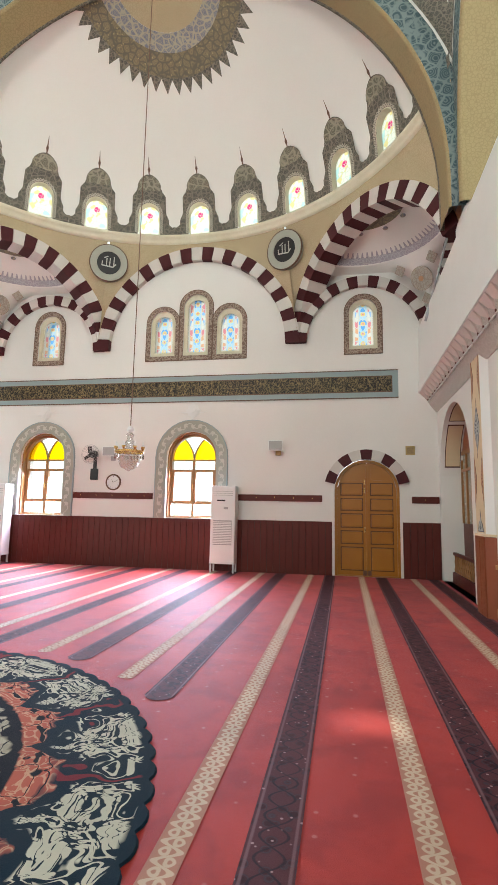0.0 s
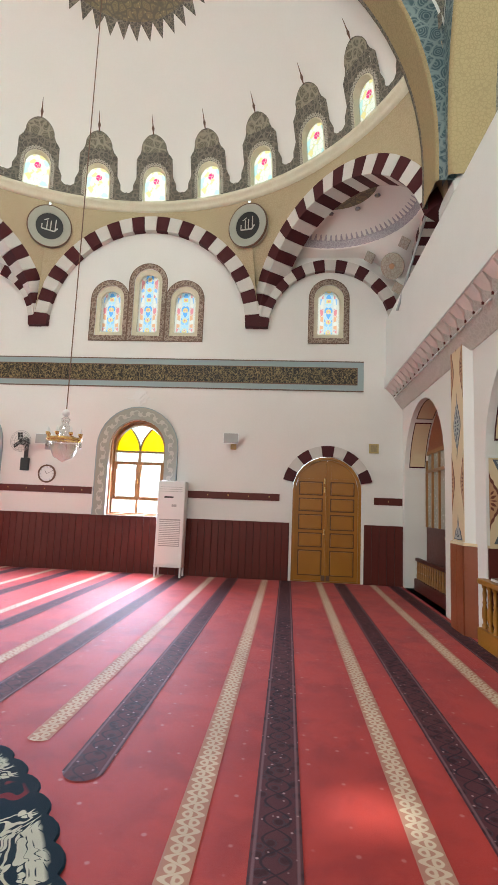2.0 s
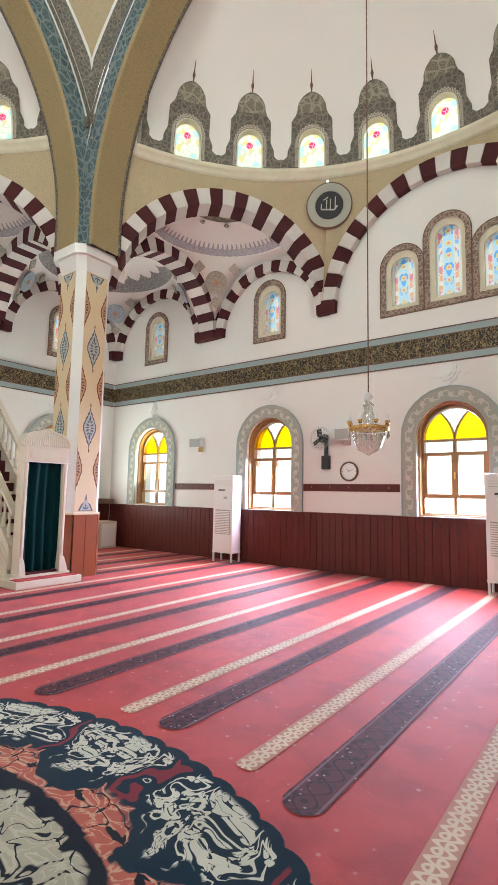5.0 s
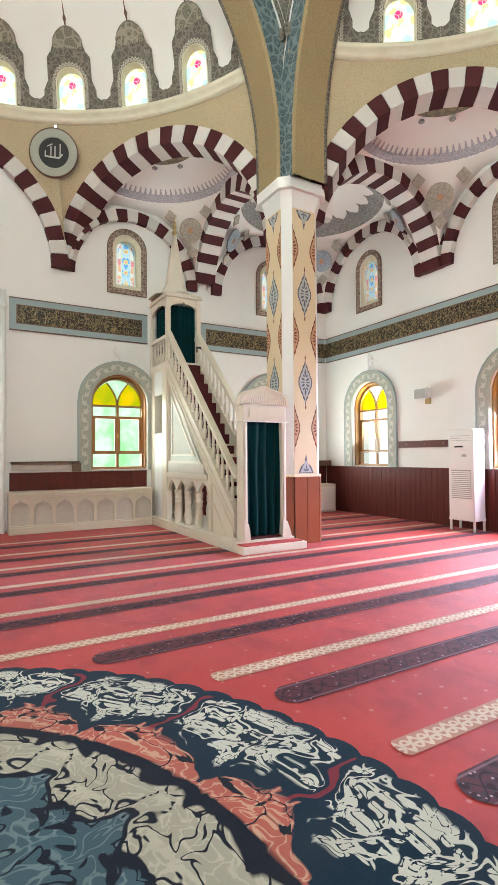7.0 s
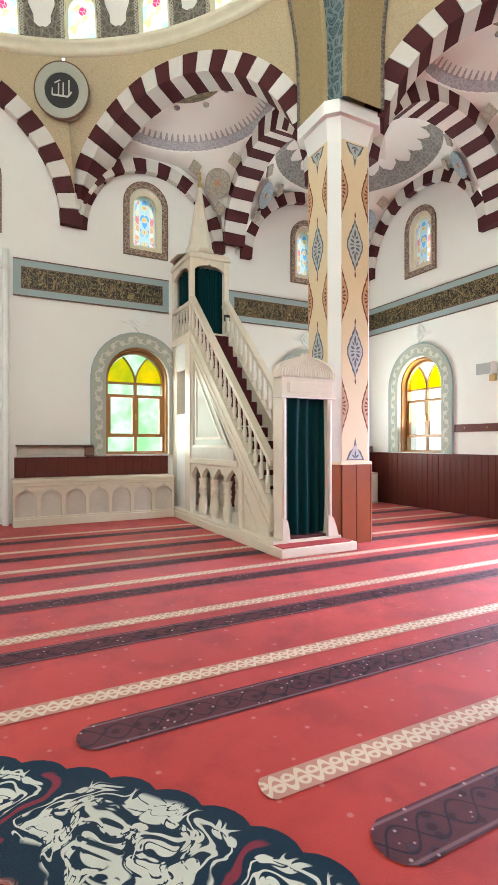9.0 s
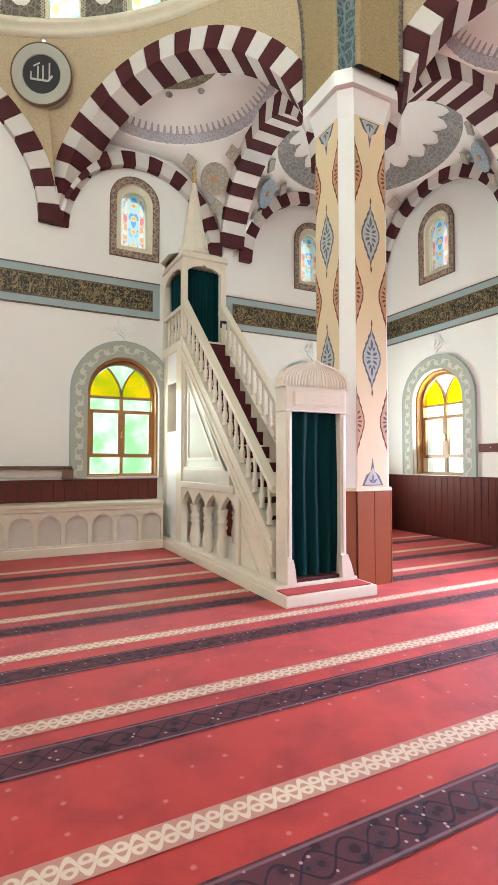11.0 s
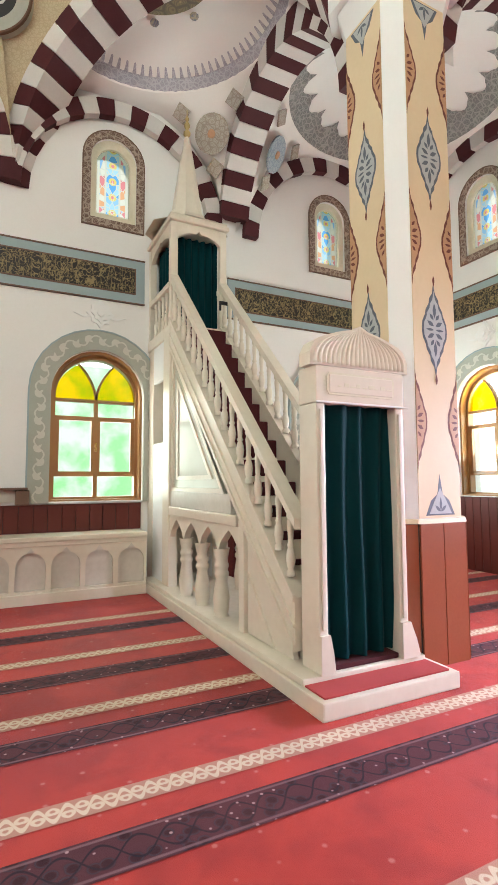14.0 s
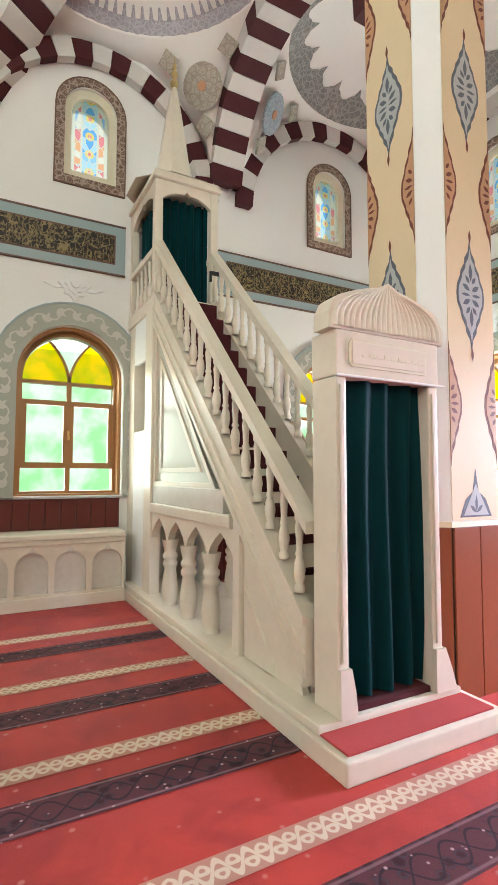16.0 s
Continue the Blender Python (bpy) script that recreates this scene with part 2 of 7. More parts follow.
GREYBLUE = worn("grey_blue_border", (0.33, 0.40, 0.41), (0.27, 0.33, 0.34), 0.6, 3, 40, 0.5, 0.1)
BROWN_LINE = worn("brown_line", (0.16, 0.09, 0.06), (0.1, 0.06, 0.04), 0.6)
# door wood in a darker colour, for painted shade round the panels
DOOR_SHADE = worn("groove_shade_wood", (0.13, 0.05, 0.010), (0.09, 0.035, 0.008), 0.45, 3, 50, 0.6, 0.1)
DOORWOOD = worn("honey_door_wood", (0.37, 0.16, 0.018), (0.26, 0.10, 0.012), 0.35, 3, 50, 0.7, 0.15)
WINWOOD = worn("brown_window_wood", (0.34, 0.17, 0.06), (0.25, 0.11, 0.035), 0.35, 3, 50, 0.6, 0.1)
BRASS = worn("brass", (0.72, 0.52, 0.20), (0.55, 0.38, 0.12), 0.28, 8, 60, 0.4, 0.05, metal=1.0)
STEEL = worn("grey_metal", (0.45, 0.45, 0.46), (0.3, 0.3, 0.31), 0.35, 8, 60, 0.4, 0.05, metal=1.0)
PLASTIC = worn("white_plastic", (0.80, 0.80, 0.79), (0.74, 0.73, 0.70), 0.4, 2, 50, 0.3, 0.05)
GREYPL = worn("grey_plastic", (0.42, 0.42, 0.41), (0.33, 0.33, 0.32), 0.5)
RED_CLOTH = worn("dark_red_stair_carpet", (0.075, 0.010, 0.014), (0.05, 0.008, 0.01), 0.95, 4, 120, 0.6, 0.4)
RED_STEP = worn("red_step_carpet", (0.42, 0.055, 0.055), (0.30, 0.035, 0.035), 0.95, 4, 120, 0.6, 0.4)
GREEN = worn("dark_green_velvet", (0.001, 0.030, 0.034), (0.001, 0.015, 0.018), 0.7, 3, 140, 0.5, 0.25, spec=0.10)
MARBLE_D = worn("grey_marble", (0.66, 0.61, 0.54), (0.48, 0.43, 0.36), 0.4, 2.2, 16, 0.7, 0.1)

def carpet():
    k = Nodes("red_carpet", 0.68, 0, 0.22)
    p = k.pos()
    o = k.xyz(p)
    v = k.n("TexVoronoi")
    k.put(v, "Vector", p)
    v.inputs["Scale"].default_value = 5.2
    v.inputs["Randomness"].default_value = 0.12
    dots = k.step(v.outputs["Distance"], 0.085, 0.045)
    pile = k.noise(220, 2)
    worn_ = k.step(k.noise(0.9, 6), 0.35, 0.75)
    lanes = k.step(k.noise(2.8, 5, 0.6, None, 0.4), 0.46, 0.64)
    base = k.mix(k.math("MULTIPLY", worn_, 0.75), (0.47, 0.042, 0.027), (0.23, 0.011, 0.010))
    base = k.mix(k.math("MULTIPLY", lanes, 0.5), base, (0.18, 0.010, 0.012))
    base = k.mix(k.math("MULTIPLY", k.step(pile, 0.3, 0.7), 0.25), base, (0.52, 0.065, 0.05))
    k.color(k.mix(k.math("MULTIPLY", dots, 0.6), base, (0.52, 0.22, 0.18)))
    k.bump(pile, 0.5, 0.004)
    k.b.inputs["Sheen Weight"].default_value = 0.12
    k.b.inputs["Sheen Roughness"].default_value = 0.4
    k.b.inputs["Sheen Tint"].default_value = (0.95, 0.75, 0.95, 1)
    return k.m
CARPET = carpet()

def stripe_mat(pale):
    k = Nodes("pale_stripe" if pale else "dark_stripe", 0.72, 0, 0.12)
    o = k.xyz(k.pos(True))
    u = o[0]
    if pale:
        per = 0.125
        wv = k.math("MULTIPLY", o[1], 2 * math.pi / per)
        s = k.math("MULTIPLY", k.math("SINE", wv), 0.046)
        la = k.step(k.math("ABSOLUTE", k.math("SUBTRACT", u, s)), 0.020, 0.014)
        # heart-shaped loops on both sides of the wave
        def loop(side):
            ph = k.math("ADD", k.math("DIVIDE", o[1], per), 0.25 * side)
            v = k.math("MULTIPLY", k.math("SUBTRACT", ph, k.math("ROUND", ph)), per)
            du = k.math("SUBTRACT", u, 0.024 * side)
            dv = k.math("SUBTRACT", k.math("ABSOLUTE", v), k.math("MULTIPLY", du, -0.30 * side))
            return k.math("SQRT", k.math("ADD", k.math("MULTIPLY", du, du), k.math("MULTIPLY", k.math("MULTIPLY", dv, dv), 0.8)))
        hr = k.math("MAXIMUM", *[k.step(k.math("ABSOLUTE", k.math("SUBTRACT", loop(sd), 0.019)), 0.011, 0.006) for sd in (1, -1)])
        edge = k.step(k.math("ADD", k.math("ABSOLUTE", u), k.math("MULTIPLY", k.math("SINE", k.math("MULTIPLY", o[1], 4 * math.pi / per)), 0.006)), 0.060, 0.066)
        f = k.math("MULTIPLY", k.math("MAXIMUM", k.math("SUBTRACT", 1.0, k.math("MAXIMUM", la, hr)), k.math("MULTIPLY", edge, 0.1)), 0.8)
        c = k.mix(f, (0.70, 0.57, 0.43), (0.44, 0.18, 0.13))
    else:
        per = 0.30
        s = k.math("MULTIPLY", k.math("SINE", k.math("MULTIPLY", o[1], 2 * math.pi / per)), 0.065)
        l1 = k.step(k.math("ABSOLUTE", k.math("SUBTRACT", u, s)), 0.010, 0.004)
        l2 = k.step(k.math("ABSOLUTE", k.math("ADD", u, s)), 0.010, 0.004)
        edge = k.step(k.math("ABSOLUTE", k.math("SUBTRACT", k.math("ABSOLUTE", u), 0.098)), 0.010, 0.004)
        vo = k.voronoi(13, k.pos())
        rings = k.step(k.math("ABSOLUTE", k.math("SUBTRACT", vo, 0.36)), 0.06, 0.02)
        c = k.mix(k.step(vo, 0.2, 0.5), (0.036, 0.013, 0.018), (0.088, 0.031, 0.041))
        c = k.mix(k.math("MULTIPLY", rings, 0.6), c, (0.05, 0.05, 0.07))
        c = k.mix(k.math("MULTIPLY", k.math("MAXIMUM", l1, l2), 0.85), c, (0.012, 0.014, 0.024))
        c = k.mix(k.math("MULTIPLY", edge, 0.45), c, (0.33, 0.20, 0.22))
        c = k.mix(k.step(k.voronoi(17), 0.16, 0.10), c, (0.42, 0.27, 0.28))
    c = k.mix(k.math("MULTIPLY", k.step(k.noise(1.1, 5), 0.35, 0.75), 0.3), c, (0.16, 0.06, 0.06))
    k.color(c).bump(k.noise(220, 2), 0.5, 0.004)
    return k.m
STRIPE_P, STRIPE_D = stripe_mat(True), stripe_mat(False)

RUG_C, RUG_R = (-3.66, 1.93), 2.78
def rug_mat():
    """Round medallion: scalloped navy border, pale leaf cartouches, coral and beige field, slate centre stars."""
    k = Nodes("medallion_rug", 0.95, 0, 0.05)
    o = k.xyz(k.pos())
    dx, dy = k.math("SUBTRACT", o[0], RUG_C[0]), k.math("SUBTRACT", o[1], RUG_C[1])
    r = k.math("SQRT", k.math("ADD", k.math("MULTIPLY", dx, dx), k.math("MULTIPLY", dy, dy)))
    NS = 18
    a = k.math("ADD", k.math("MULTIPLY", k.math("ARCTAN2", dy, dx), NS / (2 * math.pi)), k.math("MULTIPLY", k.math("SUBTRACT", k.noise(2.6, 2), 0.5), 0.9))
    fr = k.math("ABSOLUTE", k.math("SUBTRACT", k.math("SUBTRACT", a, k.math("FLOOR", a)), 0.5))
    arc = k.math("MULTIPLY", k.math("MULTIPLY", fr, r), 2 * math.pi / NS)
    fold = k.vec(arc, r, 0.0)
    p = k.pos()
    wob = k.math("MULTIPLY", k.math("SUBTRACT", k.noise(6.0, 2, 0.5, fold), 0.5), 0.20)
    navy, cream, coral, beige, slate, dark = (0.009, 0.026, 0.046), (0.60, 0.60, 0.50), (0.46, 0.13, 0.095), (0.42, 0.39, 0.30), (0.065, 0.115, 0.14), (0.010, 0.014, 0.024)
    def curl(scale, lo, hi, dist=1.0):
        return k.step(k.math("ABSOLUTE", k.math("SUBTRACT", k.noise(scale, 1.5, 0.5, fold, dist), 0.5)), lo, hi)
    # pale leaves with dark veins
    warp = k.n("VectorMath", op="ADD")
    k.put(warp, 0, fold)
    k.put(warp, 1, k.vec(k.math("MULTIPLY", k.noise(7.0, 1.0, 0.5, fold), 0.16), k.math("MULTIPLY", k.noise(6.0, 1.0, 0.5, fold, 0.5), 0.16), 0.0))
    buds = k.step(k.voronoi(10.5, warp.outputs[0]), 0.47, 0.43)
    veins = curl(15.0, 0.018, 0.034, 0.4)
    scrolls = k.step(k.math("ABSOLUTE", k.math("SUBTRACT", k.noise(7.0, 1.0, 0.5, fold, 0.5), 0.5)), 0.034, 0.022)
    leaves = k.math("MAXIMUM", k.math("MULTIPLY", buds, veins), scrolls)
    pale = k.mix(leaves, navy, cream)
    # coral band, then beige field with dark contour scrolls
    coralf = k.mix(curl(14.0, 0.02, 0.05, 0.5), (0.60, 0.36, 0.25), coral)
    beigef = k.mix(curl(14.0, 0.02, 0.05, 0.5), (0.52, 0.49, 0.38), beige)
    rw = k.math("ADD", r, k.math("MULTIPLY", k.math("SUBTRACT", k.noise(3.4, 1.5, 0.5, fold, 0.6), 0.5), 0.75))
    inner = k.mix(k.step(rw, 2.00, 2.02), beigef, coralf)
    inner = k.mix(k.step(k.math("ABSOLUTE", k.math("SUBTRACT", rw, 2.01)), 0.055, 0.035), inner, dark)
    slates = k.mix(curl(8.0, 0.025, 0.05), (0.16, 0.22, 0.23), slate)
    inner = k.mix(k.step(rw, 1.62, 1.60), inner, slates)
    inner = k.mix(k.step(k.math("ABSOLUTE", k.math("SUBTRACT", rw, 1.61)), 0.055, 0.035), inner, dark)
    inner = k.mix(k.step(rw, 0.72, 0.70), inner, beigef)
    inner = k.mix(k.step(k.math("ABSOLUTE", k.math("SUBTRACT", rw, 0.71)), 0.05, 0.03), inner, dark)
    inner = k.mix(k.math("SUBTRACT", 1.0, curl(4.5, 0.014, 0.024, 1.4)), inner, dark)
    # cartouches
    lobe = k.math("ADD", k.math("SUBTRACT", k.math("SUBTRACT", r, 2.12), k.math("MULTIPLY", arc, 0.55)), k.math("MULTIPLY", wob, 1.5))
    c = k.mix(k.step(lobe, -0.01, 0.01), inner, pale)
    c = k.mix(k.step(k.math("ABSOLUTE", lobe), 0.06, 0.04), c, navy)
    between = k.math("MULTIPLY", k.step(k.math("ADD", fr, k.math("MULTIPLY", wob, 0.4)), 0.43, 0.44), k.step(r, 2.22, 2.26))
    c = k.mix(between, c, k.mix(k.step(k.math("ADD", fr, k.math("MULTIPLY", wob, 0.25)), 0.476, 0.484), navy, (0.20, 0.03, 0.045)))
    c = k.mix(k.step(k.math("ADD", r, k.math("MULTIPLY", wob, 0.3)), RUG_R - 0.09, RUG_R - 0.07), c, navy)
    c = k.mix(k.math("MULTIPLY", k.step(k.noise(2.2, 5), 0.4, 0.75), 0.22), c, (0.06, 0.055, 0.05))
    k.color(c).bump(k.noise(200, 2), 0.5, 0.005)
    k.b.inputs["Sheen Weight"].default_value = 0.05
    return k.m
RUG = rug_mat()

def script_mat():
    """Gilt lettering too fine to read, on a dark ground."""
    k = Nodes("gilt_script", 0.5)
    o = k.xyz(k.pos())
    h = k.vec(k.math("ADD", o[0], o[1]), k.math("MULTIPLY", o[2], 0.75), 0.0)
    n1 = k.noise(6.0, 1.0, 0.5, h, 2.2)
    l1 = k.step(k.math("ABSOLUTE", k.math("SUBTRACT", n1, 0.5)), 0.030, 0.016)
    n2 = k.noise(16, 1.5, 0.5, h, 1.0)
    l2 = k.step(k.math("ABSOLUTE", k.math("SUBTRACT", n2, 0.52)), 0.04, 0.02)
    up = k.step(k.math("ABSOLUTE", k.math("SINE", k.math("MULTIPLY", k.math("ADD", o[0], o[1]), 21.0))), 0.12, 0.05)
    f = k.math("MAXIMUM", l1, k.math("MAXIMUM", k.math("MULTIPLY", l2, 0.8), k.math("MULTIPLY", up, 0.5)))
    k.color(k.mix(f, (0.016, 0.013, 0.010), (0.27, 0.20, 0.09))).bump(f, 0.3, 0.01)
    return k.m
SCRIPT = script_mat()

def clear_glass(name, tint, gloss=0.06):
    k = Nodes(name)
    tr, gl, mx = k.n("BsdfTransparent"), k.n("BsdfGlossy"), k.n("MixShader")
    tr.inputs[0].default_value = (*tint, 1)
    gl.inputs["Roughness"].default_value = 0.05
    mx.inputs[0].default_value = gloss
    k.t.links.new(tr.outputs[0], mx.inputs[1])
    k.t.links.new(gl.outputs[0], mx.inputs[2])
    k.t.links.new(mx.outputs[0], k.t.nodes["Material Output"].inputs[0])
    return k.m
GLASS = clear_glass("window_glass", (0.95, 0.98, 0.97))
YELLOW = clear_glass("yellow_glass", (1.0, 0.55, 0.0), 0.03)

def stained(name, drum):
    k = Nodes(name)
    o = k.xyz(k.n("TexCoord").outputs["Object"])
    if drum:
        red = k.step(k.math("SQRT", k.math("ADD", k.math("POWER", o[0], 2.0), k.math("POWER", k.math("SUBTRACT", o[2], 0.50), 2.0))), 0.085, 0.06)
        v = k.n("TexVoronoi")
        k.put(v, "Vector", k.vec(o[0], 0.0, o[2]))
        v.inputs["Scale"].default_value = 9
        lead = k.voronoi(9, k.vec(o[0], 0.0, o[2]), "DISTANCE_TO_EDGE")
        pick = k.xyz(v.outputs["Color"])
        c = k.mix(k.step(pick[0], 0.70, 0.72), (0.98, 0.93, 0.74), (0.98, 0.76, 0.32))
        c = k.mix(k.step(pick[1], 0.86, 0.88), c, (0.62, 0.85, 0.80))
        c = k.mix(red, c, (0.9, 0.05, 0.22))
        c = k.mix(k.step(lead, 0.035, 0.02), c, (0.75, 0.70, 0.55))
    else:
        au = k.math("ABSOLUTE", o[0])
        v = k.n("TexVoronoi")
        k.put(v, "Vector", k.vec(k.math("MULTIPLY", au, 1.15), 0.0, o[2]))
        v.inputs["Scale"].default_value = 8.5
        lead = k.voronoi(8.5, k.vec(k.math("MULTIPLY", au, 1.15), 0.0, o[2]), "DISTANCE_TO_EDGE")
        p = k.xyz(v.outputs["Color"])
        c = k.mix(k.step(p[0], 0.58, 0.60), (0.94, 0.84, 0.76), (0.92, 0.30, 0.34))
        c = k.mix(k.step(p[1], 0.70, 0.72), c, (0.98, 0.48, 0.28))
        c = k.mix(k.step(p[2], 0.78, 0.80), c, (0.36, 0.58, 0.98))
        blue = k.mix(k.step(p[0], 0.45, 0.5), (0.20, 0.48, 0.95), (0.55, 0.78, 0.97))
        fz = k.math("DIVIDE", o[2], 0.24)
        dz = k.math("MULTIPLY", k.math("SUBTRACT", fz, k.math("ROUND", fz)), 0.24)
        fl = k.math("SQRT", k.math("ADD", k.math("MULTIPLY", au, au), k.math("MULTIPLY", dz, dz)))
        blue = k.mix(k.step(fl, 0.062, 0.05), blue, (0.98, 0.72, 0.22))
        blue = k.mix(k.step(fl, 0.028, 0.02), blue, (0.92, 0.30, 0.34))
        cream_ = (0.86, 0.78, 0.68)
        side = k.math("MULTIPLY", k.step(au, 0.112, 0.118), k.step(au, 0.188, 0.182))
        c = k.mix(side, cream_, c)
        c = k.mix(k.step(au, 0.092, 0.086), c, blue)
        c = k.mix(k.math("MULTIPLY", k.step(lead, 0.04, 0.025), k.step(au, 0.19, 0.185)), c, cream_)
    if not drum:
        c = k.mix(0.42, c, (0.0, 0.0, 0.0))
    else:
        c = k.mix(0.30, c, (0.0, 0.0, 0.0))
    tl, gl, mx, tp, m2 = k.n("BsdfTranslucent"), k.n("BsdfGlossy"), k.n("MixShader"), k.n("BsdfTransparent"), k.n("MixShader")
    k.put(tl, 0, c)
    k.put(tp, 0, c)
    gl.inputs["Roughness"].default_value = 0.2
    m2.inputs[0].default_value = 0.45
    k.t.links.new(tl.outputs[0], m2.inputs[1])
    k.t.links.new(tp.outputs[0], m2.inputs[2])
    mx.inputs[0].default_value = 0.04
    k.t.links.new(m2.outputs[0], mx.inputs[1])
    k.t.links.new(gl.outputs[0], mx.inputs[2])
    k.t.links.new(mx.outputs[0], k.t.nodes["Material Output"].inputs[0])
    return k.m
STAINED, DRUM = stained("stained_glass", False), stained("drum_glass", True)

def backdrop_mat(name, a, b, strength, scale):
    k = Nodes(name)
    em = k.n("Emission")
    k.put(em, 0, k.mix(k.step(k.noise(scale, 3), 0.38, 0.62), a, b))
    em.inputs[1].default_value = strength
    k.t.links.new(em.outputs[0], k.t.nodes["Material Output"].inputs[0])
    return k.m
GREY_COVE = ornament("grey_cove", (0.50, 0.46, 0.42), (0.62, 0.58, 0.54), 12, 0.1)
ROSY = worn("rosy_plaster", (0.72, 0.62, 0.58), (0.6, 0.5, 0.46), 0.6, 6, 40, 0.5, 0.15)
PALE_PANE = worn("frosted_pane", (0.50, 0.50, 0.44), (0.36, 0.34, 0.28), 0.25, 2.5, 20, 0.7, 0.05)
def crystal():
    k = Nodes("crystal")
    tr, gl, mx = k.n("BsdfTransparent"), k.n("BsdfGlossy"), k.n("MixShader")
    tr.inputs[0].default_value = (0.93, 0.95, 0.94, 1)
    gl.inputs["Roughness"].default_value = 0.12
    mx.inputs[0].default_value = 0.35
    k.t.links.new(tr.outputs[0], mx.inputs[1])
    k.t.links.new(gl.outputs[0], mx.inputs[2])
    k.t.links.new(mx.outputs[0], k.t.nodes["Material Output"].inputs[0])
    return k.m
CRYSTAL = crystal()

def polished():
    k = Nodes("polished_pale_panel", 0.20, 0.0, 0.15)
    k.color(k.mix(k.math("MULTIPLY", k.step(k.noise(2.0, 5), 0.35, 0.7), 0.5), (0.56, 0.54, 0.45), (0.46, 0.43, 0.34)))
    return k.m
POLISHED = polished()

# ---------------------------------------------------------------- walls, floor
WIN_N = [-11.5, -7.62, -3.65]
WIN_Q = [6.0, 9.95, -1.4]
UP_N = [0.43, -7.66, -11.47]
UP_Q = [6.16, 9.95, -1.56]
DOOR_X = 0.47
TH = 0.55

bm = bmesh.new()
lower = [(x, 0.62, 1.18, 2.66) for x in WIN_N] + [(DOOR_X, 0.715, 0.0, 1.93)]
wall_band(bm, on_n, Q - TH, E_W, 0.0, 4.34, lower, TH)
upper = [(x, 0.33, 5.19, 6.10) for x in UP_N] + [(-4.51, 0.33, 5.19, 6.06), (-3.65, 0.33, 5.19, 6.46), (-2.79, 0.33, 5.19, 6.06)]
wall_band(bm, on_n, Q - TH, E_W, 4.34, 8.25, upper, TH)
wall_n = structure("wall_north", bm, PLASTER, "white plastered wall with round-headed windows", "wall")
bm = bmesh.new()
wall_band(bm, on_q, S_W, N, 0.0, 4.34, [(y, 0.62, 1.18, 2.66) for y in WIN_Q], TH)
wall_band(bm, on_q, S_W, N, 4.34, 8.25, [(y, 0.33, 5.19, 6.10) for y in UP_Q] + [(1.44, 0.33, 5.19, 6.06), (2.3, 0.33, 5.19, 6.46), (3.16, 0.33, 5.19, 6.06)], TH)
wall_q = structure("wall_west", bm, PLASTER, "white plastered prayer wall with coloured windows", "wall")
# unseen closing wall; its one opening is added to let in a sun patch
bm = bmesh.new()
wall_band(bm, lambda u, d, z: Vector((u, S_W - d, z)), Q - TH, E_W, 0.0, 12.0, [(0.10, 0.26, 7.20, 7.42)], 0.4)
structure("wall_south", bm, PLASTER, "plain white unseen wall with one opening added for the sun", "wall")
bm = bmesh.new()
box(bm, (E_W, S_W - 0.4, 0), (E_W + 0.4, N + TH, 12.0))
structure("wall_east", bm, PLASTER, "plain white unseen wall with one opening added for the sun behind the gallery", "wall")
bm = bmesh.new()
box(bm, (Q - TH, S_W - 0.4, -0.3), (E_W + 0.4, N + TH, 0))
structure("floor", bm, CARPET, "red woven prayer carpet with small pale flecks", "carpet")

# ---------------------------------------------------------------- striped arches
def striped_arch(name, a, b, r_in, r_out, depth, n, a0=0.0, a1=180.0, zc=ZS, legs=True):
    """Voussoirs in turn dark red and pale, in the upright plane from a to b; depth lies to both sides."""
    a, b = Vector((*a, 0)), Vector((*b, 0))
    mid, run = (a + b) / 2, (b - a).normalized()
    side = Vector((-run.y, run.x, 0))
    e = thing(name, (mid.x, mid.y, zc), "round arch of dark red and pale painted voussoirs", "arch", kind="structure")
    d0, d1 = depth
    for i in range(n):
        t0, t1 = a0 + (a1 - a0) * i / n, a0 + (a1 - a0) * (i + 1) / n
        bm = bmesh.new()
        g = 0.12
        outline = []
        for t, r in ((t0 + g, r_in), (t1 - g, r_in), (t1 - g, r_out), ((t0 + t1) / 2, r_out * 1.001), (t0 + g, r_out)):
            outline.append((r * math.cos(radians(t)), r * math.sin(radians(t))))
        prism(bm, outline, lambda u, d, z: mid + run * u + side * (d0 + d) + Vector((0, 0, zc + z)), d1 - d0)
        part("voussoir", bm, VOUS_R if i % 2 == 0 else VOUS_W, e)
    return e, mid, run, side

def ring_pts(c, r, z, a0, a1, n):
    return [Vector((c[0] + r * math.cos(radians(a0 + (a1 - a0) * i / n)), c[1] + r * math.sin(radians(a0 + (a1 - a0) * i / n)), z)) for i in range(n + 1)]

def arch_pts(a, b, r, zc, n, off=0.0, t0=180.0, t1=0.0):
    a, b = Vector((*a, 0)), Vector((*b, 0))
    mid, run = (a + b) / 2, (b - a).normalized()
    side = Vector((-run.y, run.x, 0))
    return [mid + run * (r * math.cos(radians(t0 + (t1 - t0) * i / n))) + side * off + Vector((0, 0, zc + r * math.sin(radians(t0 + (t1 - t0) * i / n)))) for i in range(n + 1)]

def spandrel(low, high, rows=8):
    """Curved surface between an arch and the ring above it."""
    bm = bmesh.new()
    lines = []
    for k in range(rows + 1):
        f = k / rows
        lines.append([p.lerp(q, f) for p, q in zip(low, high)])
    strip(bm, lines)
    return bm

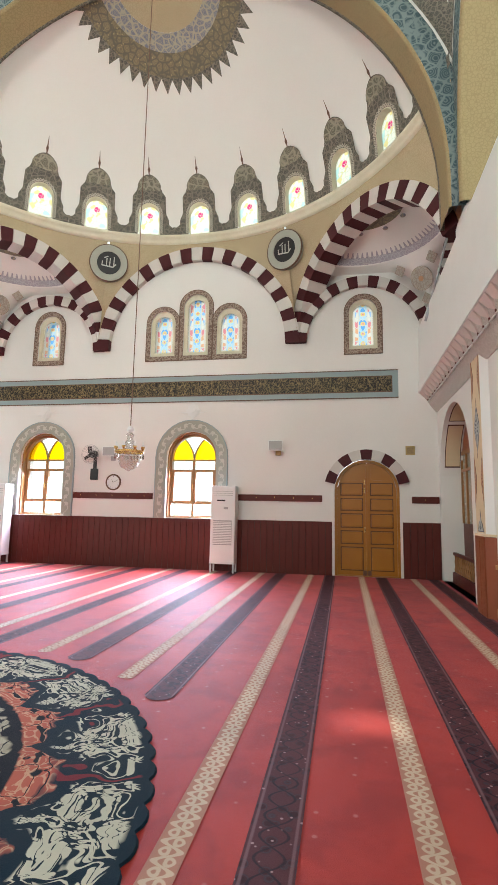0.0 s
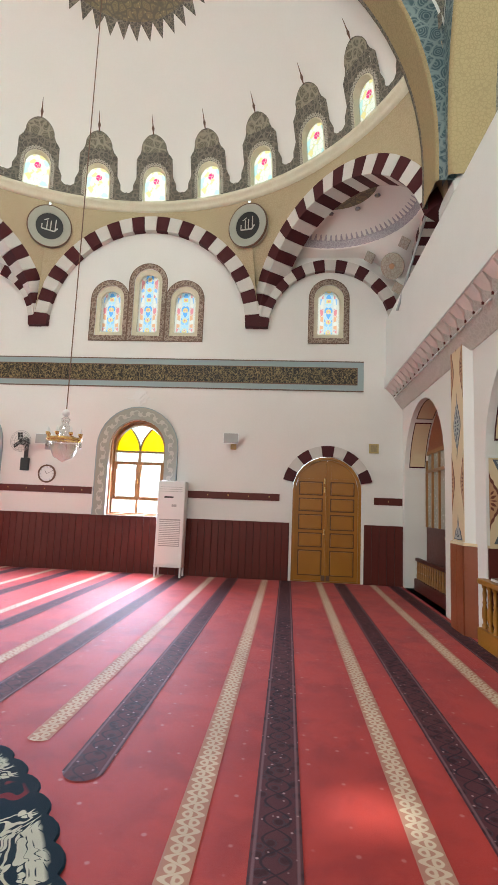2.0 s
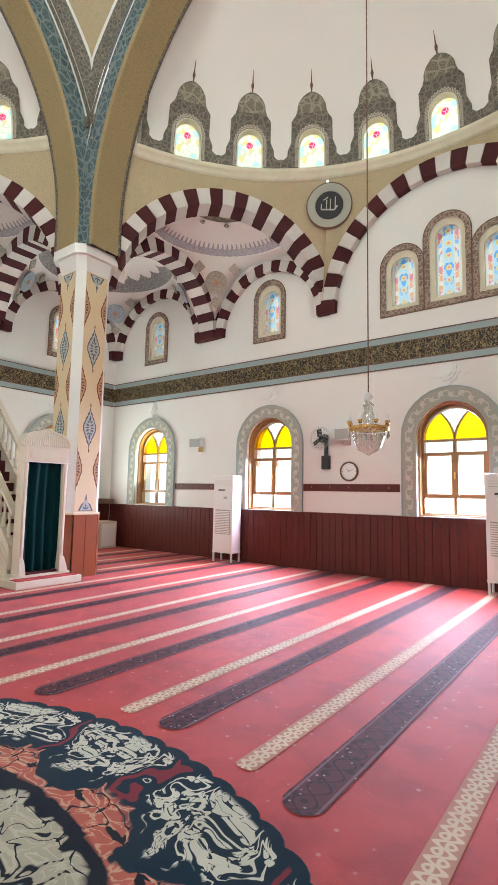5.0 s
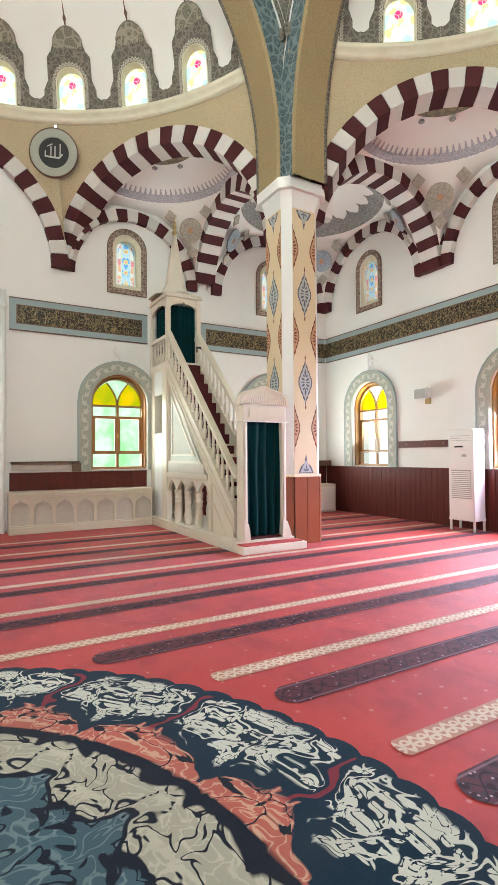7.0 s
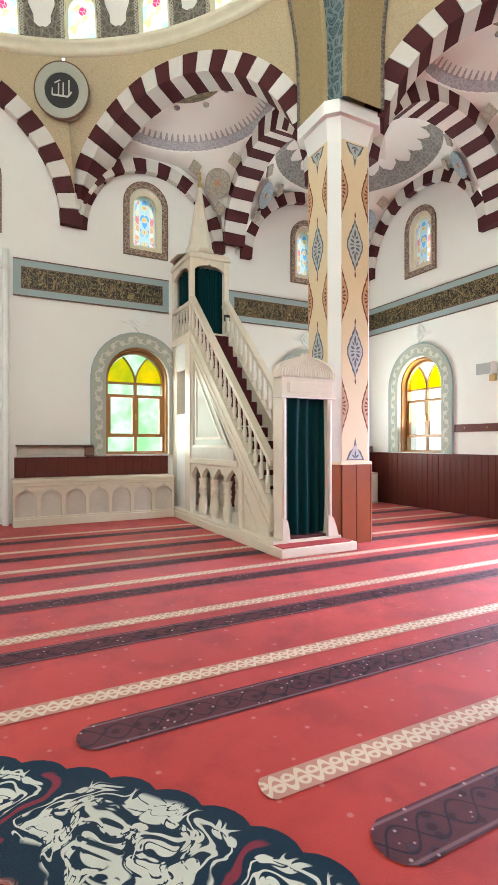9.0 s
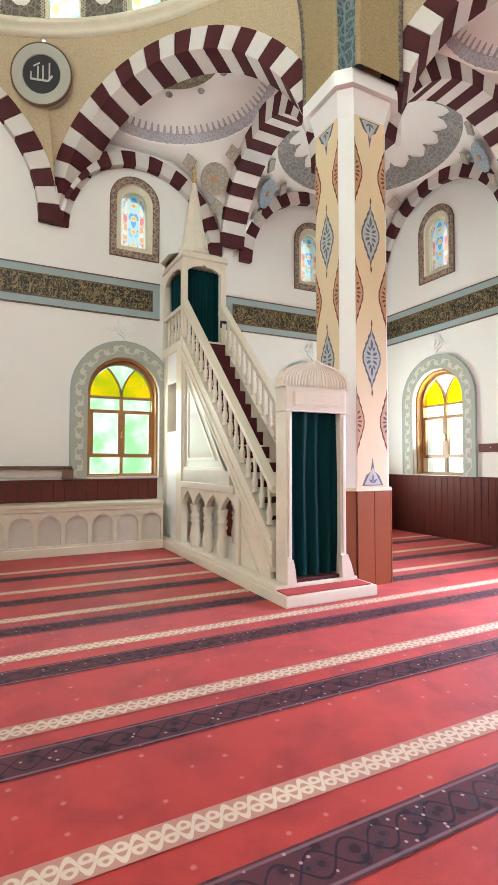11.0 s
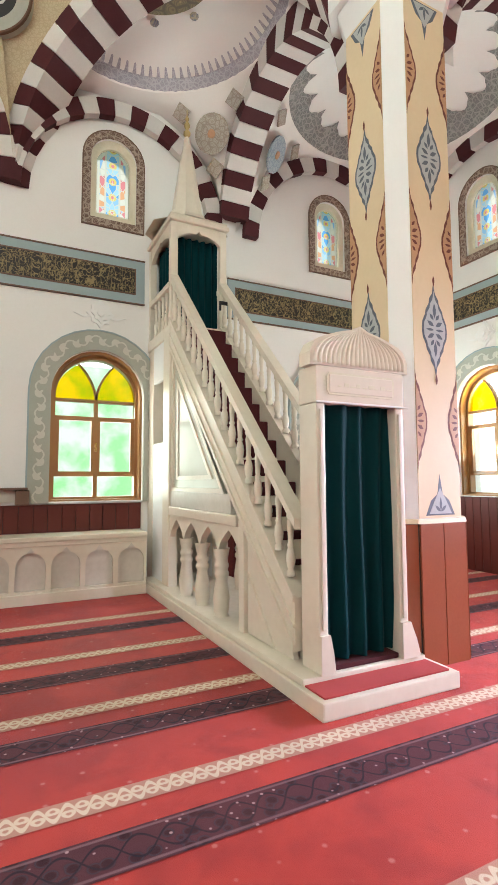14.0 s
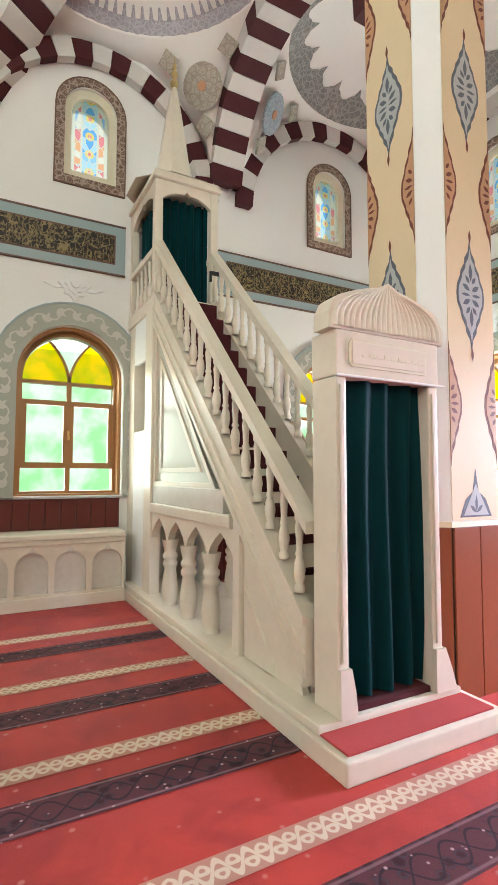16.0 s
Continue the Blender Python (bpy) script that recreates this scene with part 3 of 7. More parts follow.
def turn_place(facing):
    m = Matrix.Rotation(radians(facing), 3, "Z")
    off = Q - (XC - (N - YC)) if facing == 90 else 0.0
    def T(p):
        v = m @ Vector((p[0] - XC, p[1] - YC, 0))
        return Vector((v.x + XC + off, v.y + YC, p[2] if len(p) > 2 else 0.0))
    return T

HC = (XC, 6.30)               # centre of the north half dome
NODE = 2.43                   # half the wall arch
def cut_front(bm, T):
    """Ends a part of the half dome at the back of its great arch."""
    co, inner = T((XC, YC + YP + 0.31, 8)), T((XC, YC, 8))
    bmesh.ops.bisect_plane(bm, geom=bm.verts[:] + bm.edges[:] + bm.faces[:], plane_co=co, plane_no=(inner - co).normalized(), clear_outer=True)

def build_half(facing, tag):
    T = turn_place(facing)
    P2 = lambda x, y: tuple(T((x, y, 0)))[:2]
    # arches: wall, and two leaning ones to the piers
    left, right = (XC - NODE, N), (XC + NODE, N)
    pl, pr = (XC - XP + 0.42, YC + YP + 0.22), (XC + XP - 0.42, YC + YP + 0.22)
    spans = [(left, right, (0.02, 0.16)), (pl, (left[0] - 0.05, left[1] - 0.06), (0.0, 0.5)), ((right[0] + 0.05, right[1] - 0.06), pr, (0.0, 0.5))]
    seg = 24
    hc = P2(*HC)
    for k, (a, b, dep) in enumerate(spans):
        a2, b2 = P2(*a), P2(*b)
        half = (Vector(b2) - Vector(a2)).length / 2
        r_in = 2.26 if k == 0 else half - 0.12
        r_out = r_in + 0.33
        t0, t1 = (0.0, 180.0) if k == 0 else ((0.0, 163.0) if k == 1 else (17.0, 180.0))
        flip = (-dep[1], -dep[0]) if k == 0 else dep
        striped_arch("striped_arch", a2, b2, r_in, r_out, flip, 27 if k == 0 else 25, t0, t1)
        low = arch_pts(a2, b2, r_out - 0.02, ZS, seg, (-0.13 if k == 0 else 0.03))
        # the ring's share over this span
        def ang(p):
            return math.degrees(math.atan2(p[1] - hc[1], p[0] - hc[0]))
        g0, g1 = ang(a2), ang(b2)
        if k == 1:
            g0 = ang(P2(XC - HD_R * math.cos(radians(14)), HC[1] + HD_R * math.sin(radians(14))))
        if k == 2:
            g1 = ang(P2(XC + HD_R * math.cos(radians(14)), HC[1] + HD_R * math.sin(radians(14))))
        while g1 - g0 > 180: g1 -= 360
        while g1 - g0 < -180: g1 += 360
        high = ring_pts(hc, HD_R + 0.01, RING, g0, g1, seg)
        structure("spandrel", spandrel(low, high), GOLD, "gold-beige painted spandrel with fine ornament", "spandrel", True)
        if k:
            mid = [(x + y) / 2 for x, y in zip(a2, b2)]
            back = arch_pts(a2, b2, r_out - 0.02, ZS, seg, 0.47)
            hi = [Vector((p.x, p.y, 8.3)) for p in back]
            structure("spandrel", spandrel(back, hi, 2), PLASTER, "white plaster behind the arch", "spandrel")
    # cornice
    a0, a1 = 12.0 + facing, 168.0 + facing
    bm = bmesh.new()
    prof = [(HD_R + 0.05, -0.06), (HD_R - 0.03, -0.05), (HD_R - 0.06, 0.0), (HD_R - 0.05, 0.05), (HD_R - 0.10, 0.07), (HD_R - 0.12, 0.12), (HD_R - 0.10, 0.17), (HD_R - 0.04, 0.19), (HD_R + 0.03, 0.19)]
    lathe(bm, prof, (*hc, RING), 60, a0, a1)
    cut_front(bm, T)
    structure("cornice", bm, CORNICE, "cream and gold moulded cornice ring under the half dome", "cornice", True)
    # shell with window openings
    stepa, hw = 13.95, 2.95
    cuts = []
    for i in range(-6, 7):
        cuts += [90 + i * stepa - hw, 90 + i * stepa, 90 + i * stepa + hw, 90 + (i + 0.36) * stepa, 90 + (i + 0.5) * stepa, 90 + (i + 0.64) * stepa]
    cuts = sorted(c for c in cuts if 6 < c < 174)
    cuts = [6.0] + cuts + [174.0]
    zz = [0.0, 0.07, 0.33, 0.60, 0.85] + [HD_H * math.sin(radians(t)) for t in (16, 20, 26, 33, 40, 48, 56, 64, 72, 80, 87)]
    def shell(t, z, inset=0.0):
        r = HD_R * math.sqrt(max(0.0, 1 - (z / HD_H) ** 2)) - inset
        return Vector((hc[0] + r * math.cos(radians(t + facing)), hc[1] + r * math.sin(radians(t + facing)), RING + 0.16 + z))
    bm = bmesh.new()
    grid = [[bm.verts.new(shell(c, z)) for c in cuts] for z in zz]
    for j in range(len(zz) - 1):
        for i in range(len(cuts) - 1):
            midc = (cuts[i] + cuts[i + 1]) / 2
            off = (midc - 90 + stepa / 2) % stepa - stepa / 2
            if j in (1, 2, 3) and abs(off) < hw and 20 < midc < 160:
                continue
            bm.faces.new((grid[j][i], grid[j][i + 1], grid[j + 1][i + 1], grid[j + 1][i]))
    top = bm.verts.new((hc[0], hc[1], RING + 0.16 + HD_H))
    for i in range(len(cuts) - 1):
        bm.faces.new((grid[-1][i], grid[-1][i + 1], top))
    cut_front(bm, T)
    structure("half_dome", bm, DOME_W, "cream plastered half dome", "dome", True)
    # windows of the half dome with the painted pavilion round each
    glass = None
    for i in range(-5, 6):
        tc = 90 + i * stepa
        if not 20 < tc < 160:
            continue
        e = thing("window", shell(tc, 0.1), "small round-headed coloured dome window in a painted pavilion", "window", "windows of the half domes", "structure")
        deg = math.degrees(1 / HD_R)
        def arch_top(u):
            return 0.56 + math.sqrt(max(0.0, 0.265 ** 2 - u * u)) if abs(u) < 0.265 else 0.40
        def crest(u):
            u = abs(u)
            if u > 0.52:
                return 0.24 + 0.9 * max(0.0, 0.60 - u) + 0.3 * max(0.0, u - 0.62)
            if u > 0.44:
                return 0.42 + 2.2 * (0.52 - u)
            if u > 0.36:
                return 0.98 + 0.10 * (0.44 - u) / 0.08
            if u > 0.31:
                return 1.06 + 0.12 * (0.36 - u) / 0.05
            if u > 0.035:
                return 1.16 + 0.30 * math.sqrt(max(0.0, 1 - (u / 0.32) ** 2)) * (1.0 - 0.25 * u)
            return 1.45
        us = [-0.664, -0.62, -0.58, -0.521, -0.519, -0.48, -0.441, -0.439, -0.40, -0.361, -0.359, -0.311, -0.309, -0.288]
        bm = bmesh.new()
        for sgn in (-1, 1):
            strip(bm, [[shell(tc - sgn * deg * u, 0.03, 0.03) for u in us]] + [[shell(tc - sgn * deg * u, 0.03 + (crest(u) - 0.03) * q, 0.03) for u in us] for q in (0.25, 0.5, 0.75, 1.0)])
        vs = [-0.288, -0.266, -0.25, -0.21, -0.16, -0.10, -0.036, 0.0, 0.036, 0.10, 0.16, 0.21, 0.25, 0.266, 0.288]
        strip(bm, [[shell(tc + deg * u, arch_top(u) + (crest(u) - arch_top(u)) * q, 0.03) for u in vs] for q in (0.0, 0.4, 0.8, 1.0)])
        part("painted_pavilion", bm, PALACE, e, "grey brown painted pavilion with onion top")
        bm = bmesh.new()
        strip(bm, [[shell(tc + deg * u, z, 0.035) for u in (-0.012 * w, 0.012 * w)] for z, w in ((1.44, 1.0), (1.50, 1.6), (1.55, 3.0), (1.60, 1.2), (1.68, 0.9), (1.78, 0.3))])
        part("finial", bm, BROWN_LINE, e, "brown painted finial")
        bm = bmesh.new()
        run_ = [(-0.325, 0.08 + 0.48 * j / 10) for j in range(10)] + [(-0.325 * math.cos(math.pi * j / 16), 0.56 + 0.325 * math.sin(math.pi * j / 16)) for j in range(17)] + [(0.325, 0.08 + 0.48 * j / 10) for j in range(9, -1, -1)]
        for ph in (0, 1):
            rows = [[], []]
            for j, (u, z) in enumerate(run_):
                nu, nz = (u / 0.325, 0.0) if z < 0.56 else (u / 0.325, (z - 0.56) / 0.325)
                k_ = 0.03 * (1 if (j + ph) % 2 else -1)
                for row, q in zip(rows, (-0.014, 0.014)):
                    row.append(shell(tc + deg * (u + nu * (k_ + q)), z + nz * (k_ + q), 0.034 + 0.001 * ph))
            strip(bm, rows)
        part("braid", bm, BRAID, e, "pale painted braid round the window")
        bm = bmesh.new()
        us2 = [0.30 * (j / 10 - 1) for j in range(21)]
        strip(bm, [[shell(tc + deg * u, 1.12 + (max(1.125, crest(u) - 0.02) - 1.12) * q, 0.0335) for u in us2] for q in (0.0, 0.5, 1.0)])
        part("onion_top", bm, ONION, e, "olive grey painted onion top")
        bm = bmesh.new()
        rim = [(-0.262, 0.075), (-0.262, 0.56)] + [(-0.262 * math.cos(math.pi * j / 10), 0.56 + 0.262 * math.sin(math.pi * j / 10)) for j in range(1, 10)] + [(0.262, 0.56), (0.262, 0.075)]
        strip(bm, [[shell(tc + deg * u * 1.09, z + (0.02 if z > 0.2 else 0), 0.034) for u, z in rim], [shell(tc + deg * u, z, 0.045) for u, z in rim], [shell(tc + deg * u, z, -0.12) for u, z in rim]])
        part("window_frame", bm, CORNICE, e, "cream window rim")
        if glass is None:
            bm = bmesh.new()
            bm.faces.new([bm.verts.new((x, 0, z)) for x, z in [(-0.29, -0.06), (0.29, -0.06), (0.29, 0.82), (-0.29, 0.82)]])
            glass = finish("pane", bm, DRUM)
        up = (shell(tc, 0.6, -0.1) - shell(tc, 0.1, -0.1)).normalized()
        acr = Vector((-math.sin(radians(tc + facing)), math.cos(radians(tc + facing)), 0))
        m = Matrix((acr, acr.cross(up) * -1, up)).transposed().to_4x4()
        m.translation = shell(tc, 0.1, -0.10)
        piece("pane", glass, e, m)
    # sunburst in the crown of the half dome
    e = thing("sunburst", T((XC, HC[1] + 2.0, 11.9)), "painted sunburst medallion with pointed rays in the dome", "medallion", kind="structure")
    def cap(px, py):
        rr = math.hypot(px, py + 2.0)
        q = T((XC + px, HC[1] + 2.0 + py, 0))
        return Vector((q.x, q.y, RING + 0.16 + HD_H * math.sqrt(max(0.0, 1 - (rr / HD_R) ** 2)) - 0.02))
    def band(name, r0, r1, m, ray=0.0, n=88, lift=0.0):
        bm = bmesh.new()
        rows = []
        for q in (0.0, 0.5, 1.0):
            row = []
            for j in range(n):
                t = 2 * math.pi * j / n
                rad = r0 + (r1 - r0) * q + (ray if (q == 1.0 and j % 2) else 0.0)
                row.append(cap(rad * math.cos(t), rad * math.sin(t)) - Vector((0, 0, lift)))
            rows.append(row)
        strip(bm, rows, closed=True)
        cut_front(bm, T)
        part(name, bm, m, e, "", True)
    band("heart", 0.01, 0.95, GOLD, lift=0.004)
    band("blue_ring", 0.95, 1.28, SUN_BLUE, lift=0.006)
    band("ochre_ring", 1.28, 1.69, SUN_ORN, lift=0.004)
    band("rays", 1.69, 1.72, ORN_DARK, 0.24)
    return T, hc, shell

T_N, HC_N, SHELL_N = build_half(0, "north")
T_W, HC_W, SHELL_W = build_half(90, "west")

# ---------------------------------------------------------------- great arches and central dome
BIG_R, BIG_Z = 5.22, 6.65
def big_arch(facing):
    T = turn_place(facing)
    e = thing("great_arch", T((XC, YC + YP, BIG_Z)), "great painted arch with blue floral band", "arch", kind="structure")
    n = 48
    def pt(r, t, d):
        # upright legs below the springing
        if t < 0 or t > 180:
            return T((XC + (r if t < 0 else -r), YC + YP + d, 6.08))
        return T((XC + r * math.cos(radians(t)), YC + YP + d, BIG_Z + r * math.sin(radians(t))))
    ts = [-1] + [i * 180 / n for i in range(n + 1)] + [181]
    def surf(name, rows, mat_, label):
        bm = bmesh.new()
        strip(bm, [[pt(r, t, d) for t in ts] for r, d in rows])
        part(name, bm, mat_, e, label, True)
    surf("soffit", [(BIG_R, -0.30), (BIG_R, 0.28)], GOLD_DARK, "olive gold painted soffit")
    surf("soffit_edge", [(BIG_R, 0.28), (BIG_R - 0.012, 0.34), (BIG_R + 0.22, 0.34)], ORN_DARK, "dark ornamented edge")
    surf("back_wall", [(BIG_R + 0.22, 0.338), (BIG_R + 1.7, 0.338)], DOME_W, "")
    surf("inner_band", [(BIG_R, -0.30), (BIG_R + 0.015, -0.34), (BIG_R + 0.04, -0.35)], GOLD_DARK, "olive gold edge")
    bm = bmesh.new()
    lim = YP - 0.20
    strip(bm, [[pt(min(BIG_R + w, lim / max(0.05, abs(math.cos(radians(t))))), t, -0.35 - 0.02 * w) for t in ts] for w in (0.04, 0.24, 0.42)])
    part("blue_band", bm, BLUE_BAND, e, "teal blue band with floral scroll", True)
    bm = bmesh.new()
    strip(bm, [[pt(min(BIG_R + w, lim / max(0.05, abs(math.cos(radians(t))))), t, -0.365) for t in ts] for w in (0.42, 0.46)])
    part("pale_line", bm, WHITE, e, "", True)
    bm = bmesh.new()
    strip(bm, [[pt(min(BIG_R + w, lim / max(0.05, abs(math.cos(radians(t))))), t, -0.36) for t in ts] for w in (0.46, 0.56)])
    part("outer_band", bm, ORN_DARK, e, "", True)
    return T

for f in (0, 90, 180, 270):
    big_arch(f)

def pendentive(sx, sy):
    """Triangle between two great arches, with its painted borders."""
    e = thing("pendentive", (XC + sx * (XP - 0.3), YC + sy * (YP - 0.3), 6.3), "painted pendentive with pale lines and gold field", "pendentive", kind="structure")
    def pt(u, t):
        r = BIG_R + 0.55
        a = Vector((XC + sx * r * math.cos(radians(t)), YC + sy * (YP - 0.37), BIG_Z + r * math.sin(radians(t))))
        b = Vector((XC + sx * (XP - 0.37), YC + sy * r * math.cos(radians(t)), BIG_Z + r * math.sin(radians(t))))
        p = a.lerp(b, u)
        w = (b - a).length
        out = Vector((sx, sy, 0)).normalized() * (0.16 * w * 4 * u * (1 - u))
        return p + out
    ts = [17.6 + i * 70.6 / 30 for i in range(31)]
    def width(t):
        return max(0.02, (pt(1.0, t) - pt(0.0, t)).length)
    bands = [(0.0, 0.30, ORN_DARK, "border"), (0.30, 0.36, WHITE, "line"), (0.36, None, GOLD, "field")]
    for lo, hi, m, nm in bands:
        for flip in ((False, True) if hi else (False,)):
            bm = bmesh.new()
            rows = []
            for k in range(5):
                row = []
                for t in ts:
                    u0 = min(0.5, lo / width(t))
                    u1 = min(0.5, hi / width(t)) if hi else 1 - u0
                    u = u0 + (u1 - u0) * k / 4
                    row.append(pt(1 - u if flip else u, t))
                rows.append(row)
            strip(bm, rows)
            part(nm, bm, m, e, "", True)

for sx in (-1, 1):
    for sy in (-1, 1):
        pendentive(sx, sy)
bm = bmesh.new()
lathe(bm, [(6.4, -0.3), (5.5, -0.25), (5.45, 0.2), (5.35, 1.0), (4.9, 2.4), (4.0, 3.6), (2.5, 4.5), (0.02, 4.9)], (XC, YC, 12.5), 48)
structure("central_dome", bm, DOME_W, "cream plastered central dome", "dome", True)
# two flat slabs added out of view, to keep sky light from leaking in
bm = bmesh.new()
box(bm, (Q - TH, S_W - 0.4, 11.9), (E_W + 0.4, -1.502, 12.1))
structure("ceiling", bm, PLASTER, "plain white slab added to shut out the sky over the unseen bays", "ceiling")
bm = bmesh.new()
box(bm, (XC + XP, -1.5, 11.9), (E_W + 0.4, PIER[1], 12.1))
structure("ceiling", bm, PLASTER, "plain white unseen slab added to shut out the sky over the gallery", "ceiling")

# ---------------------------------------------------------------- small domed bays
def cut_by(bm, plane):
    if plane:
        co, no = plane
        bmesh.ops.bisect_plane(bm, geom=bm.verts[:] + bm.edges[:] + bm.faces[:], plane_co=co, plane_no=no, clear_outer=True)

def bay(x0, x1, y0, y1, crown, plane=None):
    cx, cy, zr, r, rise = (x0 + x1) / 2, (y0 + y1) / 2, 7.14, 1.62, 0.52
    e = thing("side_bay", (cx, cy, zr), "small white saucer dome over a side bay with painted ring and rosettes", "dome", kind="structure")
    seg = 16
    def dome_pt(rr, t, lift=0.0):
        return Vector((cx + rr * math.cos(t), cy + rr * math.sin(t), zr + rise * math.sqrt(max(0, 1 - (rr / r) ** 2)) - lift))
    rim = [Vector((cx + r * math.cos(radians(-45 + 90 * i / seg)), cy + r * math.sin(radians(-45 + 90 * i / seg)), zr)) for i in range(4 * seg)]
    low = []
    for a, b in (((x1, y0), (x1, y1)), ((x1, y1), (x0, y1)), ((x0, y1), (x0, y0)), ((x0, y0), (x1, y0))):
        half = (Vector(b) - Vector(a)).length / 2
        low += arch_pts(a, b, half, 5.45, seg)[:-1]
    low = [Vector((p.x, p.y, min(p.z, zr - 0.1))) for p in low]
    bm = bmesh.new()
    strip(bm, [[p.lerp(q, k / 6) for p, q in zip(low, rim)] for k in range(7)], closed=True)
    cut_by(bm, plane)
    part("pendentives", bm, DOME_W, e, "", True)
    tau = 2 * math.pi
    def ring(name, r0, r1, lift, m, label="", teeth=0, depth=0.0, n=96):
        bm = bmesh.new()
        if teeth:
            n = teeth * 8
        rows = [[], []]
        for i in range(n):
            t = tau * i / n
            k = 0.0
            if teeth:
                ph = i % 8
                k = depth * ((0.0, 0.0, 0.0, 0.9, 1.0, 0.9, 0.0, 0.0) if teeth > 20 else (0.0, 0.08, 0.32, 0.45, 1.0, 0.45, 0.32, 0.08))[ph]
            rows[0].append(dome_pt(r0, t, lift))
            rows[1].append(dome_pt(r1 - k, t, lift))
        strip(bm, rows, closed=True)
        cut_by(bm, plane)
        part(name, bm, m, e, label, True)
    bm = bmesh.new()
    strip(bm, [[dome_pt(r * q, tau * i / 64) for i in range(64)] for q in (1.0, 0.98, 0.94, 0.88, 0.78, 0.64, 0.48, 0.3, 0.12, 0.002)], closed=True)
    cut_by(bm, plane)
    part("shell", bm, DOME_W, e, "", True)
    if crown:
        ring("scalloped_ring", r - 0.002, 1.40, 0.015, GREY_ORN, "grey floral ring with pointed crowns", 20, 0.20)
    else:
        ring("painted_ring", r - 0.002, 1.535, 0.012, RING_ORN, "mauve grey painted ring")
        ring("toothed_ring", 1.54, 1.528, 0.014, RING_ORN, "small spikes", 84, 0.11)
        ring("medallion", 0.80, 0.02, 0.03, SUN_ORN, "ochre ceiling medallion", 10, 0.0)
        for i in range(10):
            t = tau * (i + 0.5) / 10
            bm = bmesh.new()
            p = dome_pt(0.88, t, 0.02)
            lathe(bm, [(0.005, 0.0), (0.05, -0.012), (0.062, -0.03), (0.05, -0.05), (0.005, -0.065)], p, 8)
            if plane is None or (p - Vector(plane[0])).dot(Vector(plane[1])) < -0.1:
                part("pendant", bm, SUN_BLUE, e)
            else:
                bm.free()
    for (qx, qy), ang in (((x0, y1), 135), ((x0, y0), 225), ((x1, y0), 315), ((x1, y1), 45)):
        foot = Vector((qx, qy, 5.45))
        head = Vector((cx + r * math.cos(radians(ang)), cy + r * math.sin(radians(ang)), zr))
        up = (head - foot).normalized()
        side = Vector((-math.sin(radians(ang)), math.cos(radians(ang)), 0))
        inw = up.cross(side)
        if inw.dot(Vector((cx - qx, cy - qy, 0))) < 0:
            inw = -inw
        at = foot.lerp(head, 0.70) + inw * 0.03
        if plane is not None and (at - Vector(plane[0])).dot(Vector(plane[1])) > -0.3:
            continue
        def disc(name, c, rad, n, m):
            bm = bmesh.new()
            rows = [[c + (side * math.cos(tau * i / n) + up * math.sin(tau * i / n)) * rad + inw * d for i in range(n)] for rad, d in ((rad, -0.02), (rad, 0.012), (rad * 0.55, 0.016), (0.001, 0.016))]
            strip(bm, rows, closed=True)
            part(name, bm, m, e)
        disc("rosette", at, 0.27, 20, ROSETTE_B if crown else ROSETTE)
        disc("rosette_heart", at + inw * 0.018, 0.06, 12, MOTIF_R)
        for du, dv in ((-0.42, 0.34), (0.42, 0.34), (0.0, -0.46)):
            disc("lozenge", at + side * du + up * dv + inw * 0.05, 0.145, 4, ROSETTE)
    return cx, cy, zr
def leaning_plane(pier, node, back):
    a, b = Vector((*pier, 6)), Vector((*node, 6))
    run = (b - a).normalized()
    no = Vector((-run.y, run.x, 0))
    if no.dot(Vector((XC, YC, 6)) - a) < 0:
        no = -no
    return (a - no * back, no)
pl_n = leaning_plane((PIER[0] + 0.42, PIER[1] + 0.22), (XC - NODE - 0.05, N - 0.06), 0.30)
pl_w = leaning_plane((PIER[0] - 0.22, PIER[1] - 0.42), (Q + 0.06, YC + NODE + 0.05), 0.30)
pl_e = leaning_plane((PIER_E[0] - 0.42, PIER[1] + 0.22), (XC + NODE + 0.05, N - 0.06), 0.30)
bay(Q, PIER[0] - 0.1, PIER[1] + 0.1, N, True)
bay(PIER[0] + 0.1, XC - NODE + 0.25, PIER[1] + 0.1, N, False, pl_n)
bay(Q, PIER[0] - 0.1, YC + NODE - 0.25, PIER[1] - 0.1, False, pl_w)
bay(XC + NODE - 0.25, PIER_E[0] - 0.1, PIER[1] + 0.1, N, False, pl_e)
bay(PIER_E[0] + 0.1, E_W, PIER[1] + 0.1, N, True)

# wall arches of the bays and the arches between bays
for xc, hw in ((0.43, 1.32), (-7.66, 1.32), (-11.40, 1.50)):
    striped_arch("striped_arch", (xc - hw, N), (xc + hw, N), hw, hw + 0.24, (-0.14, -0.02), 19, 0, 180)
for yc, hw in ((6.25, 1.32), (9.95, 1.50)):
    striped_arch("striped_arch", (Q, yc - hw), (Q, yc + hw), hw, hw + 0.24, (-0.14, -0.02), 19, 0, 180)
hy = (N - PIER[1] - 0.35) / 2
for x in (PIER[0], PIER_E[0]):
    striped_arch("striped_arch", (x, N), (x, PIER[1] + 0.35), hy - 0.18, hy + 0.16, (-0.24, 0.24), 21, 8, 180)
hx = (PIER[0] - 0.35 - Q) / 2
striped_arch("striped_arch", (PIER[0] - 0.35, PIER[1]), (Q, PIER[1]), hx - 0.18, hx + 0.16, (-0.24, 0.24), 21, 8, 180)

